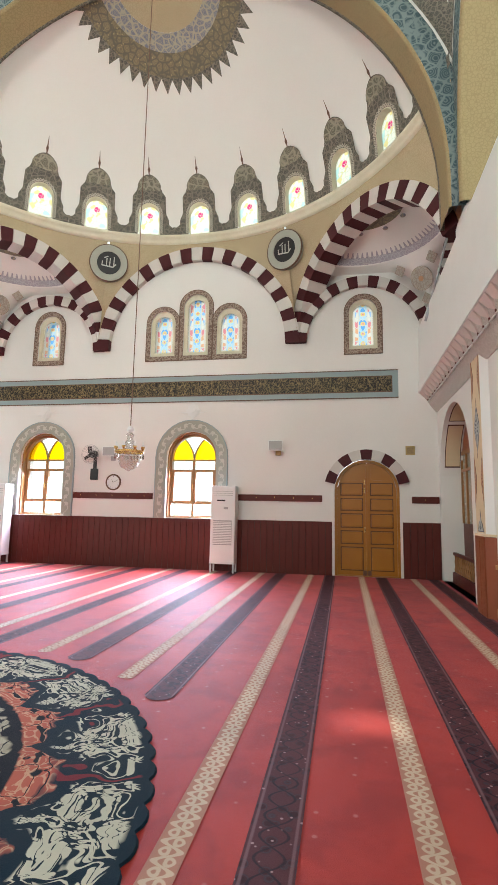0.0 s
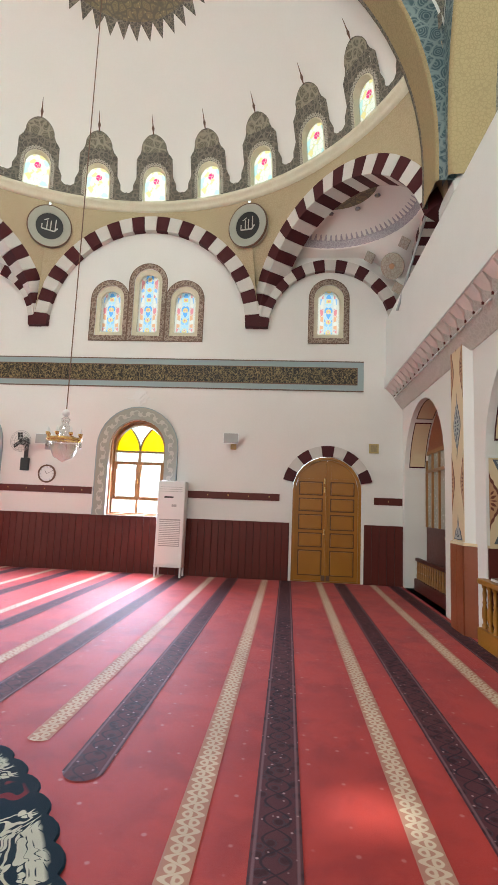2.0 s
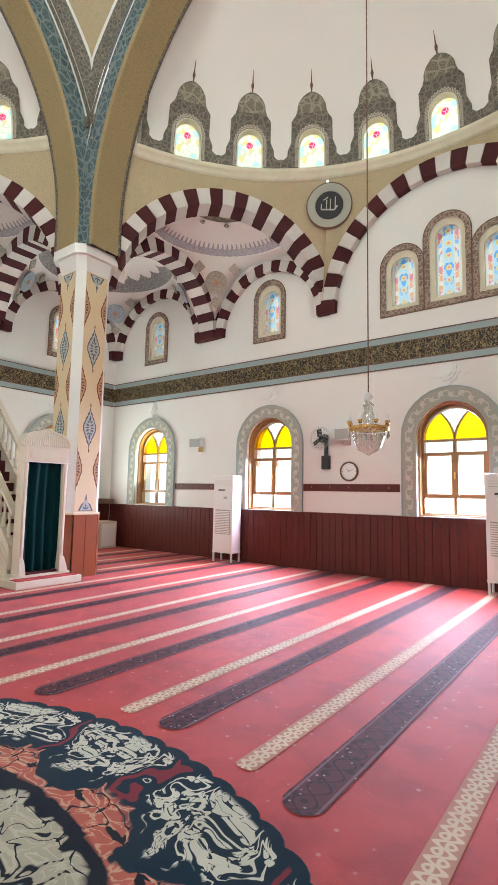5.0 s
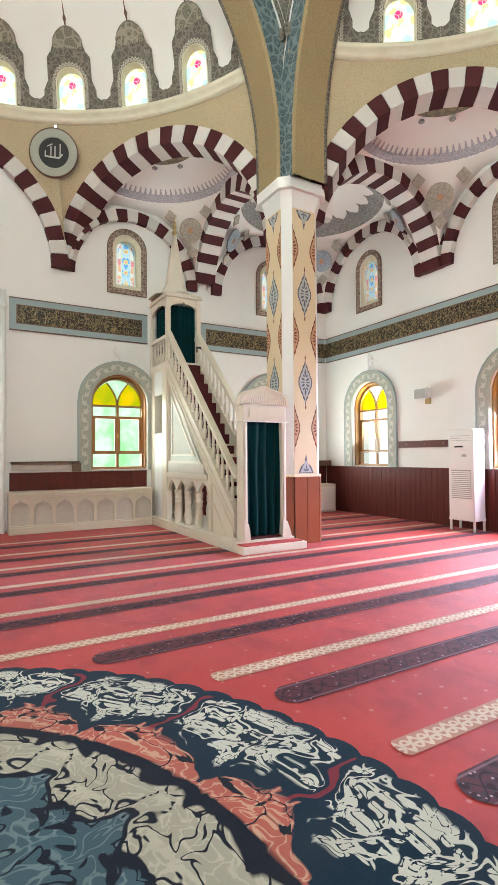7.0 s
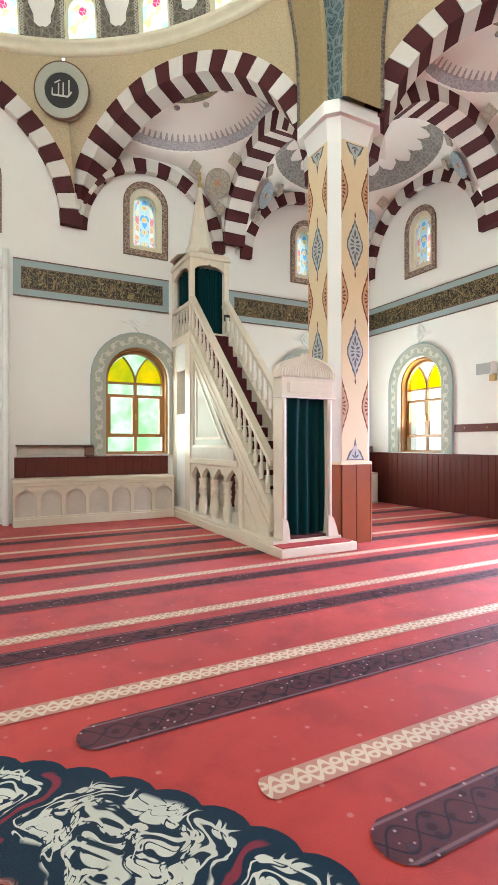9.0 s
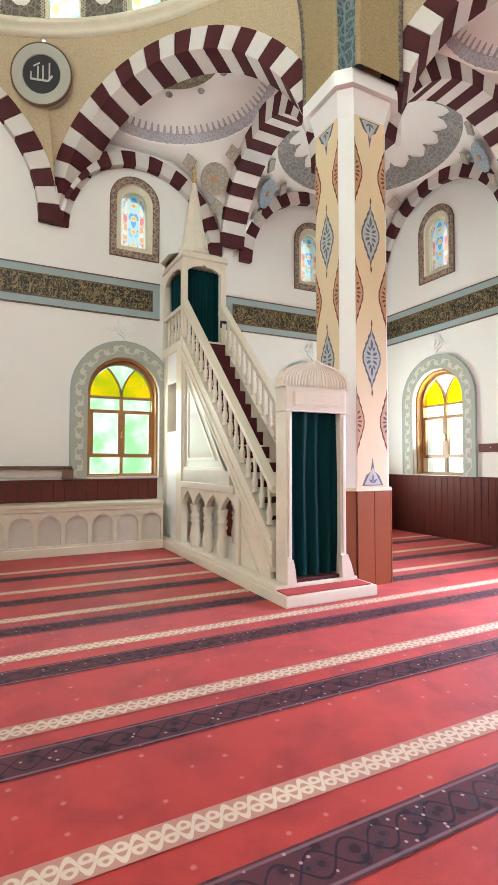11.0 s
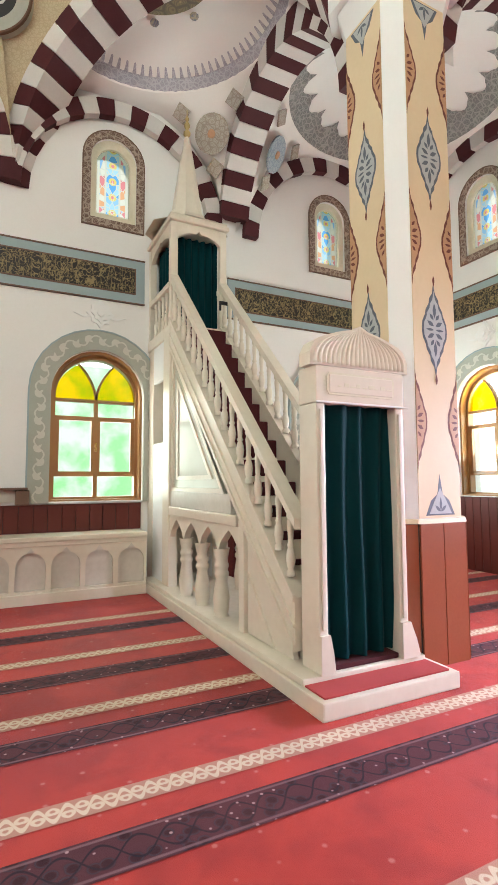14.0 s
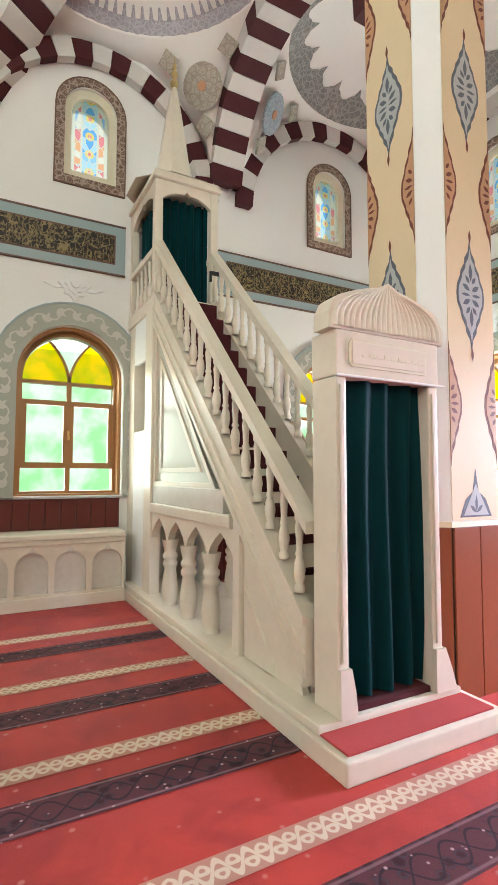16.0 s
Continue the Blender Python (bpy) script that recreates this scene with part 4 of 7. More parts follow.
# ---------------------------------------------------------------- piers
def pier_outline(c, half, ch):
    x, y = c
    return [(x - half + ch, y - half), (x + half - ch, y - half), (x + half, y - half + ch), (x + half, y + half - ch), (x + half - ch, y + half), (x - half + ch, y + half), (x - half, y + half - ch), (x - half, y - half + ch)]

CUSP = ((0.0, 0.0), (0.05, 0.05), (0.11, 0.12), (0.17, 0.36), (0.22, 0.40), (0.29, 0.66), (0.34, 0.72), (0.42, 0.95), (0.5, 1.0))
def ogee(hw, hh):
    """Outline of a pointed lozenge with cusped shoulders."""
    side = [(hw * w, hh * (2 * f - 1)) for f, w in CUSP] + [(hw * w, hh * (1 - 2 * f)) for f, w in CUSP[-2::-1]]
    return side + [(-u, z) for u, z in side[-2:0:-1]]

def half_ogee(hw, hh, sgn):
    return [(sgn * hw * w, hh * (2 * f - 1)) for f, w in CUSP] + [(sgn * hw * w, hh * (1 - 2 * f)) for f, w in CUSP[-2::-1]]

def leaf(bm, place, u, z, ang, L, w, d):
    """A painted leaf that starts at (u, z) and points along ang."""
    c, s_ = math.cos(radians(ang)), math.sin(radians(ang))
    pts = [(0, 0), (0.3, 0.8), (0.55, 1.0), (0.8, 0.55), (1, 0), (0.8, -0.55), (0.55, -1.0), (0.3, -0.8)]
    bm.faces.new([bm.verts.new(place(u + c * a * L - s_ * b * w, d, z + s_ * a * L + c * b * w)) for a, b in pts])

def blossom(bm, place, u, z, hw, hh, d, sides=(-1, 1)):
    """Leaves and buds that fill a lozenge, alike above and below."""
    for v in (-1, 1):
        if len(sides) == 2:
            leaf(bm, place, u, z + v * hh * 0.30, 90 * v, hh * 0.42, hw * 0.16, d)
        for s_ in sides:
            leaf(bm, place, u + s_ * hw * 0.08, z + v * hh * 0.10, 90 - s_ * 62 if v > 0 else -90 + s_ * 62, hw * 0.70, hw * 0.16, d)
            leaf(bm, place, u + s_ * hw * 0.10, z + v * hh * 0.26, 90 - s_ * 38 if v > 0 else -90 + s_ * 38, hw * 0.55, hw * 0.13, d)
    for s_ in sides:
        leaf(bm, place, u + s_ * hw * 0.06, z, 0 if s_ > 0 else 180, hw * 0.78, hh * 0.035, d)

def build_pier(c):
    e = thing("pier", (*c, 0), "octagonal pier with painted beige faces and brown panelled foot", "pier", kind="structure")
    half, ch = 0.37, 0.13
    def solid(name, h1, h2, c1, z0, z1, m, label=""):
        bm = bmesh.new()
        a = [bm.verts.new((x, y, z0)) for x, y in pier_outline(c, h1, c1)]
        b = [bm.verts.new((x, y, z1)) for x, y in pier_outline(c, h2, c1)]
        bm.faces.new(a[::-1])
        bm.faces.new(b)
        for i in range(8):
            bm.faces.new((a[i], a[(i + 1) % 8], b[(i + 1) % 8], b[i]))
        return part(name, bm, m, e, label)
    solid("foot_core", 0.385, 0.385, 0.13, 0, 1.11, BLACK)
    solid("foot_cap", 0.40, 0.392, 0.13, 1.11, 1.145, BEIGE, "beige ledge")
    solid("shaft", half, half, ch, 1.145, 5.62, WHITE, "white shaft")
    solid("capital", half, 0.43, 0.14, 5.62, 5.92, WHITE, "white flared capital")
    solid("capital_slab", 0.495, 0.495, 0.15, 5.92, 6.10, WHITE, "white capital slab")
    faces = [((0, -1), (1, 0)), ((1, 0), (0, 1)), ((0, 1), (-1, 0)), ((-1, 0), (0, -1))]
    for nv, tv in faces:
        nn, tt = Vector((*nv, 0)), Vector((*tv, 0))
        base = Vector((*c, 0))
        def place(u, d, z, o=half):
            return base + nn * (o + d) + tt * u + Vector((0, 0, z))
        w = half - ch - 0.006
        bm = bmesh.new()
        prism(bm, [(-w, 1.15), (w, 1.15), (w, 5.66), (-w, 5.66)], place, 0.005)
        part("painted_face", bm, BEIGE, e, "beige painted face")
        for zc, kind in ((1.17, "foot"), (1.93, "rust"), (2.70, "slate"), (3.47, "rust"), (4.20, "slate"), (4.95, "rust"), (5.62, "top")):
            on = lambda u, d, z: place(u, 0.004 + d, z)
            if kind == "rust":
                for s in (-1, 1):
                    bm = bmesh.new()
                    prism(bm, [(s * w - u * 0.97, zc + z) for u, z in half_ogee(0.122, 0.42, s)], on, 0.003)
                    part("motif_edge", bm, EDGE_R, e)
                    bm = bmesh.new()
                    prism(bm, [(s * w - u * 0.97, zc + z) for u, z in half_ogee(0.104, 0.355, s)], on, 0.005)
                    part("motif", bm, MOTIF_R, e)
                    bm = bmesh.new()
                    blossom(bm, on, s * w, zc, 0.10, 0.33, 0.0065, (-s,))
                    part("leaves", bm, EDGE_R, e)
            elif kind == "slate":
                bm = bmesh.new()
                prism(bm, [(u, zc + z) for u, z in ogee(0.142, 0.40)], on, 0.003)
                part("motif_edge", bm, EDGE_G, e)
                bm = bmesh.new()
                prism(bm, [(u, zc + z) for u, z in ogee(0.122, 0.335)], on, 0.005)
                part("motif", bm, MOTIF_G, e)
                bm = bmesh.new()
                blossom(bm, on, 0, zc, 0.12, 0.32, 0.0065)
                part("leaves", bm, EDGE_G, e)
                for v in (-1, 1):
                    bm = bmesh.new()
                    leaf(bm, on, 0, zc + v * 0.37, 90 * v, 0.10, 0.013, 0.0066)
                    part("bud", bm, EDGE_R, e)
            else:
                s = 1 if kind == "foot" else -1
                bm = bmesh.new()
                prism(bm, [(-0.16, zc), (0.16, zc), (0.10, zc + s * 0.12), (0.03, zc + s * 0.17), (0, zc + s * 0.33), (-0.03, zc + s * 0.17), (-0.10, zc + s * 0.12)], on, 0.003)
                part("motif_edge", bm, EDGE_G, e)
                bm = bmesh.new()
                prism(bm, [(-0.125, zc + s * 0.012), (0.125, zc + s * 0.012), (0.075, zc + s * 0.10), (0, zc + s * 0.22), (-0.075, zc + s * 0.10)], on, 0.005)
                part("motif", bm, MOTIF_G, e)
                bm = bmesh.new()
                for ang in (38, 90, 142):
                    leaf(bm, on, 0, zc + s * 0.03, ang * s, 0.12 if ang == 90 else 0.08, 0.014, 0.0065)
                part("leaves", bm, EDGE_G, e)
        for s in (-1, 1):
            bm = bmesh.new()
            box(bm, (min(0.004 * s, 0.248 * s), 0.0, 0.0), (max(0.004 * s, 0.248 * s), 0.018, 1.108), 0.003, Matrix((tt, nn, Vector((0, 0, 1)))).transposed().to_4x4())
            bmesh.ops.translate(bm, verts=bm.verts[:], vec=base + nn * 0.385)
            part("panel", bm, PIERWOOD, e)
        dg = (nn + tt).normalized()
        ds = (tt - nn).normalized()
        bm = bmesh.new()
        box(bm, (-0.088, 0.0, 0.0), (0.088, 0.016, 1.106), 0.003, Matrix((ds, dg, Vector((0, 0, 1)))).transposed().to_4x4())
        bmesh.ops.translate(bm, verts=bm.verts[:], vec=base + dg * ((0.385 * 2 - 0.13) / math.sqrt(2)))
        part("panel", bm, PIERWOOD, e)
    return e
build_pier(PIER)
build_pier(PIER_E)

# ---------------------------------------------------------------- round-headed windows
def lower_window(place, uc, number):
    e = thing("window_%d" % number, place(uc, 0, 1.18), "round-headed wooden window with yellow fanlight in a carved stone surround", "window", kind="structure")
    bm = bmesh.new()
    frame_ring(bm, arch_outline(uc, 0.885, 1.18, 2.66), arch_outline(uc, 0.622, 1.18, 2.66), place, 0.0, -0.045)
    surround = part("stone_surround", bm, STONE_ORN, e, "grey carved scroll surround")
    bm = bmesh.new()
    def along(t, off):
        # t runs up one side, round the head and down the other
        side_, head_ = 1.48, math.pi * 0.755
        if t < side_:
            return uc - 0.755 - off, 1.18 + t
        if t < side_ + head_:
            a_ = (t - side_) / 0.755
            return uc - (0.755 + off) * math.cos(a_), 2.66 + (0.755 + off) * math.sin(a_)
        return uc + 0.755 + off, 2.66 - (t - side_ - head_)
    whole, per = 2 * 1.48 + math.pi * 0.755, 0.36
    nv = int(whole / 0.03)
    rows = [[], []]
    for j in range(nv + 1):
        t = whole * j / nv
        for row, q in zip(rows, (-0.011, 0.011)):
            u, z = along(t, 0.062 * math.sin(2 * math.pi * t / per) + q)
            row.append(place(u, -0.053, z))
    strip(bm, rows)
    for j in range(int(2 * whole / per) - 1):
        t = (j + 0.75) * per / 2
        sg = 1 if j % 2 else -1
        u0, z0 = along(t, sg * 0.055)
        u1, z1 = along(t + 0.10, -sg * 0.045)
        for spread in (-38, 0, 38):
            leaf(bm, place, u0, z0, math.degrees(math.atan2(z1 - z0, u1 - u0)) + spread, 0.105 if spread else 0.13, 0.022, -0.054)
    part("leaf_scroll", bm, STONE_LEAF, surround, "pale carved leaf scroll")
    bm = bmesh.new()
    frame_ring(bm, arch_outline(uc, 0.905, 1.18, 2.66), arch_outline(uc, 0.885, 1.18, 2.66), place, 0.0, -0.055)
    part("surround_edge", bm, GREYBLUE, e)
    bm = bmesh.new()
    frame_ring(bm, arch_outline(uc, 0.62, 1.185, 2.66), arch_outline(uc, 0.545, 1.25, 2.64), place, 0.30, 0.18)
    part("window_frame", bm, WINWOOD, e, "brown wooden arched frame")
    bm = bmesh.new()
    frame_ring(bm, arch_outline(uc, 0.619, 1.186, 2.66), arch_outline(uc, 0.585, 1.22, 2.655), place, 0.18, 0.06)
    part("lining", bm, WINWOOD, e, "wooden lining")
    def bar(name, u0, u1, z0, z1, d0=0.20, d1=0.27, m=WINWOOD):
        bm = bmesh.new()
        prism(bm, [(uc + u0, z0), (uc + u1, z0), (uc + u1, z1), (uc + u0, z1)], lambda u, d, z: place(u, d0 + d, z), d1 - d0)
        part(name, bm, m, e)
    for z0, z1 in ((2.57, 2.615), (2.31, 2.37), (1.53, 1.60)):
        bar("transom", -0.56, 0.56, z0, z1)
    bar("mullion", -0.028, 0.028, 1.24, 1.53)
    bar("mullion", -0.028, 0.028, 2.37, 2.57)
    bar("mullion", -0.06, 0.06, 1.60, 2.31)
    for s in (-1, 1):
        bar("casement_stile", s * 0.55 - 0.0 if s < 0 else 0.49, s * 0.49 if s < 0 else 0.55, 1.60, 2.31, 0.19, 0.25)
    bar("handle", -0.012, 0.012, 1.88, 2.0, 0.165, 0.20, BRASS)
    bar("window_sill", -0.62, 0.62, 1.165, 1.195, -0.03, 0.5, WHITE)
    def lobe(s):
        return [(s * q[0], q[1]) for q in [((1 - f) ** 2 * 0 + 2 * f * (1 - f) * 0.02 + f * f * 0.24, 2 * f * (1 - f) * 0.27 + f * f * 0.50) for f in [i / 8 for i in range(9)]]]
    for s in (-1, 1):
        c = lobe(s)
        bm = bmesh.new()
        rows = [[place(uc + u - 0.017 * s, d, 2.61 + v) for u, v in c] for d in (0.21, 0.26)] + [[place(uc + u + 0.017 * s, d, 2.61 + v) for u, v in c] for d in (0.26, 0.21)]
        strip(bm, rows + [rows[0]])
        part("tracery", bm, WINWOOD, e)
        t1 = math.atan2(0.50, 0.24)
        rim = [(s * 0.56 * math.cos(t1 * i / 10), 0.56 * math.sin(t1 * i / 10)) for i in range(11)]
        bm = bmesh.new()
        bm.faces.new([bm.verts.new(place(uc + u, 0.235, 2.60 + v)) for u, v in [(0, 0)] + rim + c[::-1][:-1]])
        ob = part("yellow_pane", bm, YELLOW, e, "bright yellow glass")
        ob.visible_shadow = False
    top = [(0.56 * math.cos(t1 + (math.pi - 2 * t1) * i / 8), 0.56 * math.sin(t1 + (math.pi - 2 * t1) * i / 8)) for i in range(9)]
    bm = bmesh.new()
    bm.faces.new([bm.verts.new(place(uc + u, 0.237, 2.60 + v)) for u, v in lobe(1)[:-1] + top + lobe(-1)[::-1][1:-1]])
    part("pane", bm, GLASS, e).visible_shadow = False
    for z0, z1 in ((1.24, 1.54), (1.59, 2.32), (2.36, 2.58)):
        for s in (-1, 1):
            bm = bmesh.new()
            quad(bm, *[place(uc + u, 0.235, z) for u, z in ((0.02 * s, z0), (0.55 * s, z0), (0.55 * s, z1), (0.02 * s, z1))])
            part("pane", bm, GLASS, e).visible_shadow = False
    # small plaster flower above
    bm = bmesh.new()
    for r0, d in ((0.19, 0.03), (0.13, 0.055), (0.06, 0.08)):
        prism(bm, [(uc + r0 * k_ * math.cos(math.pi * j / 8), 3.80 + r0 * 1.1 * k_ * math.sin(math.pi * j / 8)) for j in range(16) for k_ in ((1.0, 0.72, 0.86, 0.72)[j % 4],)], lambda u, d_, z: place(u, -d_, z), d)
    for s_ in (-1, 1):
        prism(bm, [(uc + s_ * u, 3.80 + z) for u, z in ((0.10, -0.05), (0.22, -0.07), (0.36, -0.02), (0.22, -0.04), (0.11, -0.01))], lambda u, d_, z: place(u, -d_, z), 0.015)
    tagged(new("plaster_ornament", finish("plaster_ornament", bm, WHITE)), "small white plaster flower ornament above a window", "ornament", "plaster flowers", "structure")

def upper_window(place, uc, zs, e, border=True):
    """Stained glass in a painted border; the parts hang under e."""
    if border:
        bm = bmesh.new()
        frame_ring(bm, arch_outline(uc, 0.43, 5.085, zs), arch_outline(uc, 0.325, 5.195, zs), place, 0.0, -0.02)
        part("painted_border", bm, FRAME_ORN, e, "brown ornamented border")
        bm = bmesh.new()
        frame_ring(bm, arch_outline(uc, 0.445, 5.07, zs), arch_outline(uc, 0.43, 5.085, zs), place, 0.0, -0.026)
        part("border_line", bm, BROWN_LINE, e)
    bm = bmesh.new()
    frame_ring(bm, arch_outline(uc, 0.329, 5.191, zs), arch_outline(uc, 0.235, 5.30, zs - 0.03), place, 0.14, 0.05)
    part("window_frame", bm, CORNICE, e, "cream gypsum frame")
    me = bpy.data.meshes.new("pane")
    bm = bmesh.new()
    bm.faces.new([bm.verts.new((u - uc, 0, z - 5.6)) for u, z in arch_outline(uc, 0.31, 5.21, zs)])
    bm.to_mesh(me)
    bm.free()
    me.materials.append(STAINED)
    o, ax = place(uc, 0.10, 5.6), (place(uc + 1, 0, 0) - place(uc, 0, 0))
    m = Matrix((ax, Vector((0, 0, 1)).cross(ax), Vector((0, 0, 1)))).transposed().to_4x4()
    m.translation = o
    piece("pane", me, e, m)

num = 1
for x in WIN_N:
    lower_window(on_n, x, num)
    num += 1
for y in WIN_Q:
    lower_window(on_q, y, num)
    num += 1
for place, cs in ((on_n, UP_N), (on_q, UP_Q)):
    for u in cs:
        e = thing("window_%d" % num, place(u, 0, 5.09), "round-headed stained glass window in a brown painted border", "window", kind="structure")
        upper_window(place, u, 6.10, e)
        num += 1
for place, mid in ((on_n, XC), (on_q, YC)):
    e = thing("window_%d" % num, place(mid, 0, 5.09), "triple stained glass window with taller middle light", "window", kind="structure")
    num += 1
    for off, zs in ((-0.862, 6.06), (0, 6.46), (0.862, 6.06)):
        upper_window(place, mid + off, zs, e)

# ---------------------------------------------------------------- outside the windows
PALE_OUT = backdrop_mat("pale_outdoors", (0.90, 0.96, 1.0), (1.0, 1.0, 1.0), 1.6, 0.35)
GREEN_OUT = backdrop_mat("green_outdoors", (0.42, 0.80, 0.36), (0.85, 1.0, 0.78), 0.85, 1.6)
bm = bmesh.new()
quad(bm, (-24, N + 7, -1), (10, N + 7, -1), (10, N + 7, 22), (-24, N + 7, 22))
structure("backdrop", bm, PALE_OUT, "pale hazy daylight outside the windows", "backdrop")
bm = bmesh.new()
quad(bm, (Q - 7, -10, -1), (Q - 7, N + 6.9, -1), (Q - 7, N + 6.9, 4.6), (Q - 7, -10, 4.6))
structure("backdrop", bm, GREEN_OUT, "green garden light outside the prayer wall", "backdrop")
bm = bmesh.new()
quad(bm, (Q - 7.2, -10, 4.6), (Q - 7.2, N + 6.9, 4.6), (Q - 7.2, N + 6.9, 22), (Q - 7.2, -10, 22))
structure("backdrop", bm, PALE_OUT, "pale hazy sky outside the prayer wall", "backdrop")

# ---------------------------------------------------------------- friezes
def frieze(place, u0, u1, ends=(True, True)):
    e = thing("frieze", place((u0 + u1) / 2, 0, 4.04), "long dark panel of gilt lettering in a grey-blue border", "frieze", kind="structure")
    def slab(name, a, b, z0, z1, d0, d1, m, label=""):
        bm = bmesh.new()
        prism(bm, [(a, z0), (b, z0), (b, z1), (a, z1)], lambda u, d, z: place(u, -d0 - d, z), d1 - d0)
        part(name, bm, m, e, label)
    i0, i1 = u0 + (0.15 if ends[0] else 0), u1 - (0.15 if ends[1] else 0)
    slab("border", u0, u1, 4.03, 4.655, 0.0, 0.022, GREYBLUE, "grey-blue border")
    slab("border_line", u0, u1, 4.655, 4.675, 0.0, 0.034, BROWN_LINE)
    slab("border_line", u0, u1, 4.012, 4.03, 0.0, 0.034, BROWN_LINE)
    slab("inner_line", i0 - 0.02, i1 + 0.02, 4.15, 4.535, 0.018, 0.030, BROWN_LINE)
    slab("lettering", i0, i1, 4.17, 4.515, 0.026, 0.036, SCRIPT, "gilt lettering on dark ground")
frieze(on_n, Q + 0.04, 1.20, (False, True))
frieze(on_q, 3.78, 6.62)
frieze(on_q, 7.95, N - 0.04, (True, False))

# ---------------------------------------------------------------- dado boards and rails
BOARD = {}
def boards(place, u0, u1, z0, z1, m, name, w=0.148):
    e = thing(name, place((u0 + u1) / 2, 0, z0), "red-brown vertical board panelling along the wall", "panelling", kind="structure")
    bm = bmesh.new()
    prism(bm, [(u0, z0), (u1, z0), (u1, z1), (u0, z1)], lambda u, d, z: place(u, -d, z), 0.012)
    part("backing", bm, BLACK, e)
    n = max(1, round((u1 - u0) / w))
    ww = (u1 - u0) / n
    key = (round(ww, 4), round(z1 - z0, 3), place(1, 0, 0)[0] == 1)
    if key not in BOARD:
        o = place(0, 0, 0)
        bm = bmesh.new()
        g = 0.003
        outline = [(g, 0), (ww - g, 0), (ww - g, z1 - z0), (g, z1 - z0)]
        a = [bm.verts.new(place(u, -0.010, z) - o) for u, z in outline]
        b = [bm.verts.new(place(u, -0.022, z) - o) for u, z in outline]
        c = [bm.verts.new(place(u + (0.006 if u < ww / 2 else -0.006), -0.027, z) - o) for u, z in outline]
        for p, q in ((a, b), (b, c)):
            for i in range(4):
                bm.faces.new((p[i], p[(i + 1) % 4], q[(i + 1) % 4], q[i]))
        bm.faces.new(c)
        BOARD[key] = finish("board", bm, m)
    for i in range(n):
        piece("board", BOARD[key], e, Matrix.Translation(place(u0 + i * ww, 0, z0)))
    bm = bmesh.new()
    prism(bm, [(u0, z1), (u1, z1), (u1, z1 + 0.02), (u0, z1 + 0.02)], lambda u, d, z: place(u, -d, z), 0.032)
    part("top_rail", bm, m, e)
boards(on_n, Q + 0.03, -0.30, 0.0, 1.165, DADO, "dado")
boards(on_n, 1.24, 2.48, 0.0, 1.185, DADO, "dado")
boards(on_q, 7.9, N - 0.03, 0.0, 1.165, DADO, "dado")
boards(on_q, 3.8, 6.6, 0.80, 1.14, DADO, "dado", 0.18)
for a, b in ((-10.56, -8.55), (-6.70, -4.60), (-2.70, -0.52), (1.44, 2.02)):
    e = thing("hook_rail", on_n((a + b) / 2, 0, 1.63), "narrow red-brown wooden rail with small hooks on the wall", "rail", "wall rails")
    bm = bmesh.new()
    box(bm, (a, N - 0.022, 1.625), (b, N, 1.775), 0.004)
    part("board", bm, DADO, e)
    k = int((b - a) / 0.42)
    for i in range(k):
        bm = bmesh.new()
        x = a + (i + 0.5) * (b - a) / k
        lathe(bm, [(0.006, 0), (0.012, 0.02), (0.006, 0.03)], (x, N - 0.03, 1.69), 6)
        part("hook", bm, BRASS, e, "small brass hook")

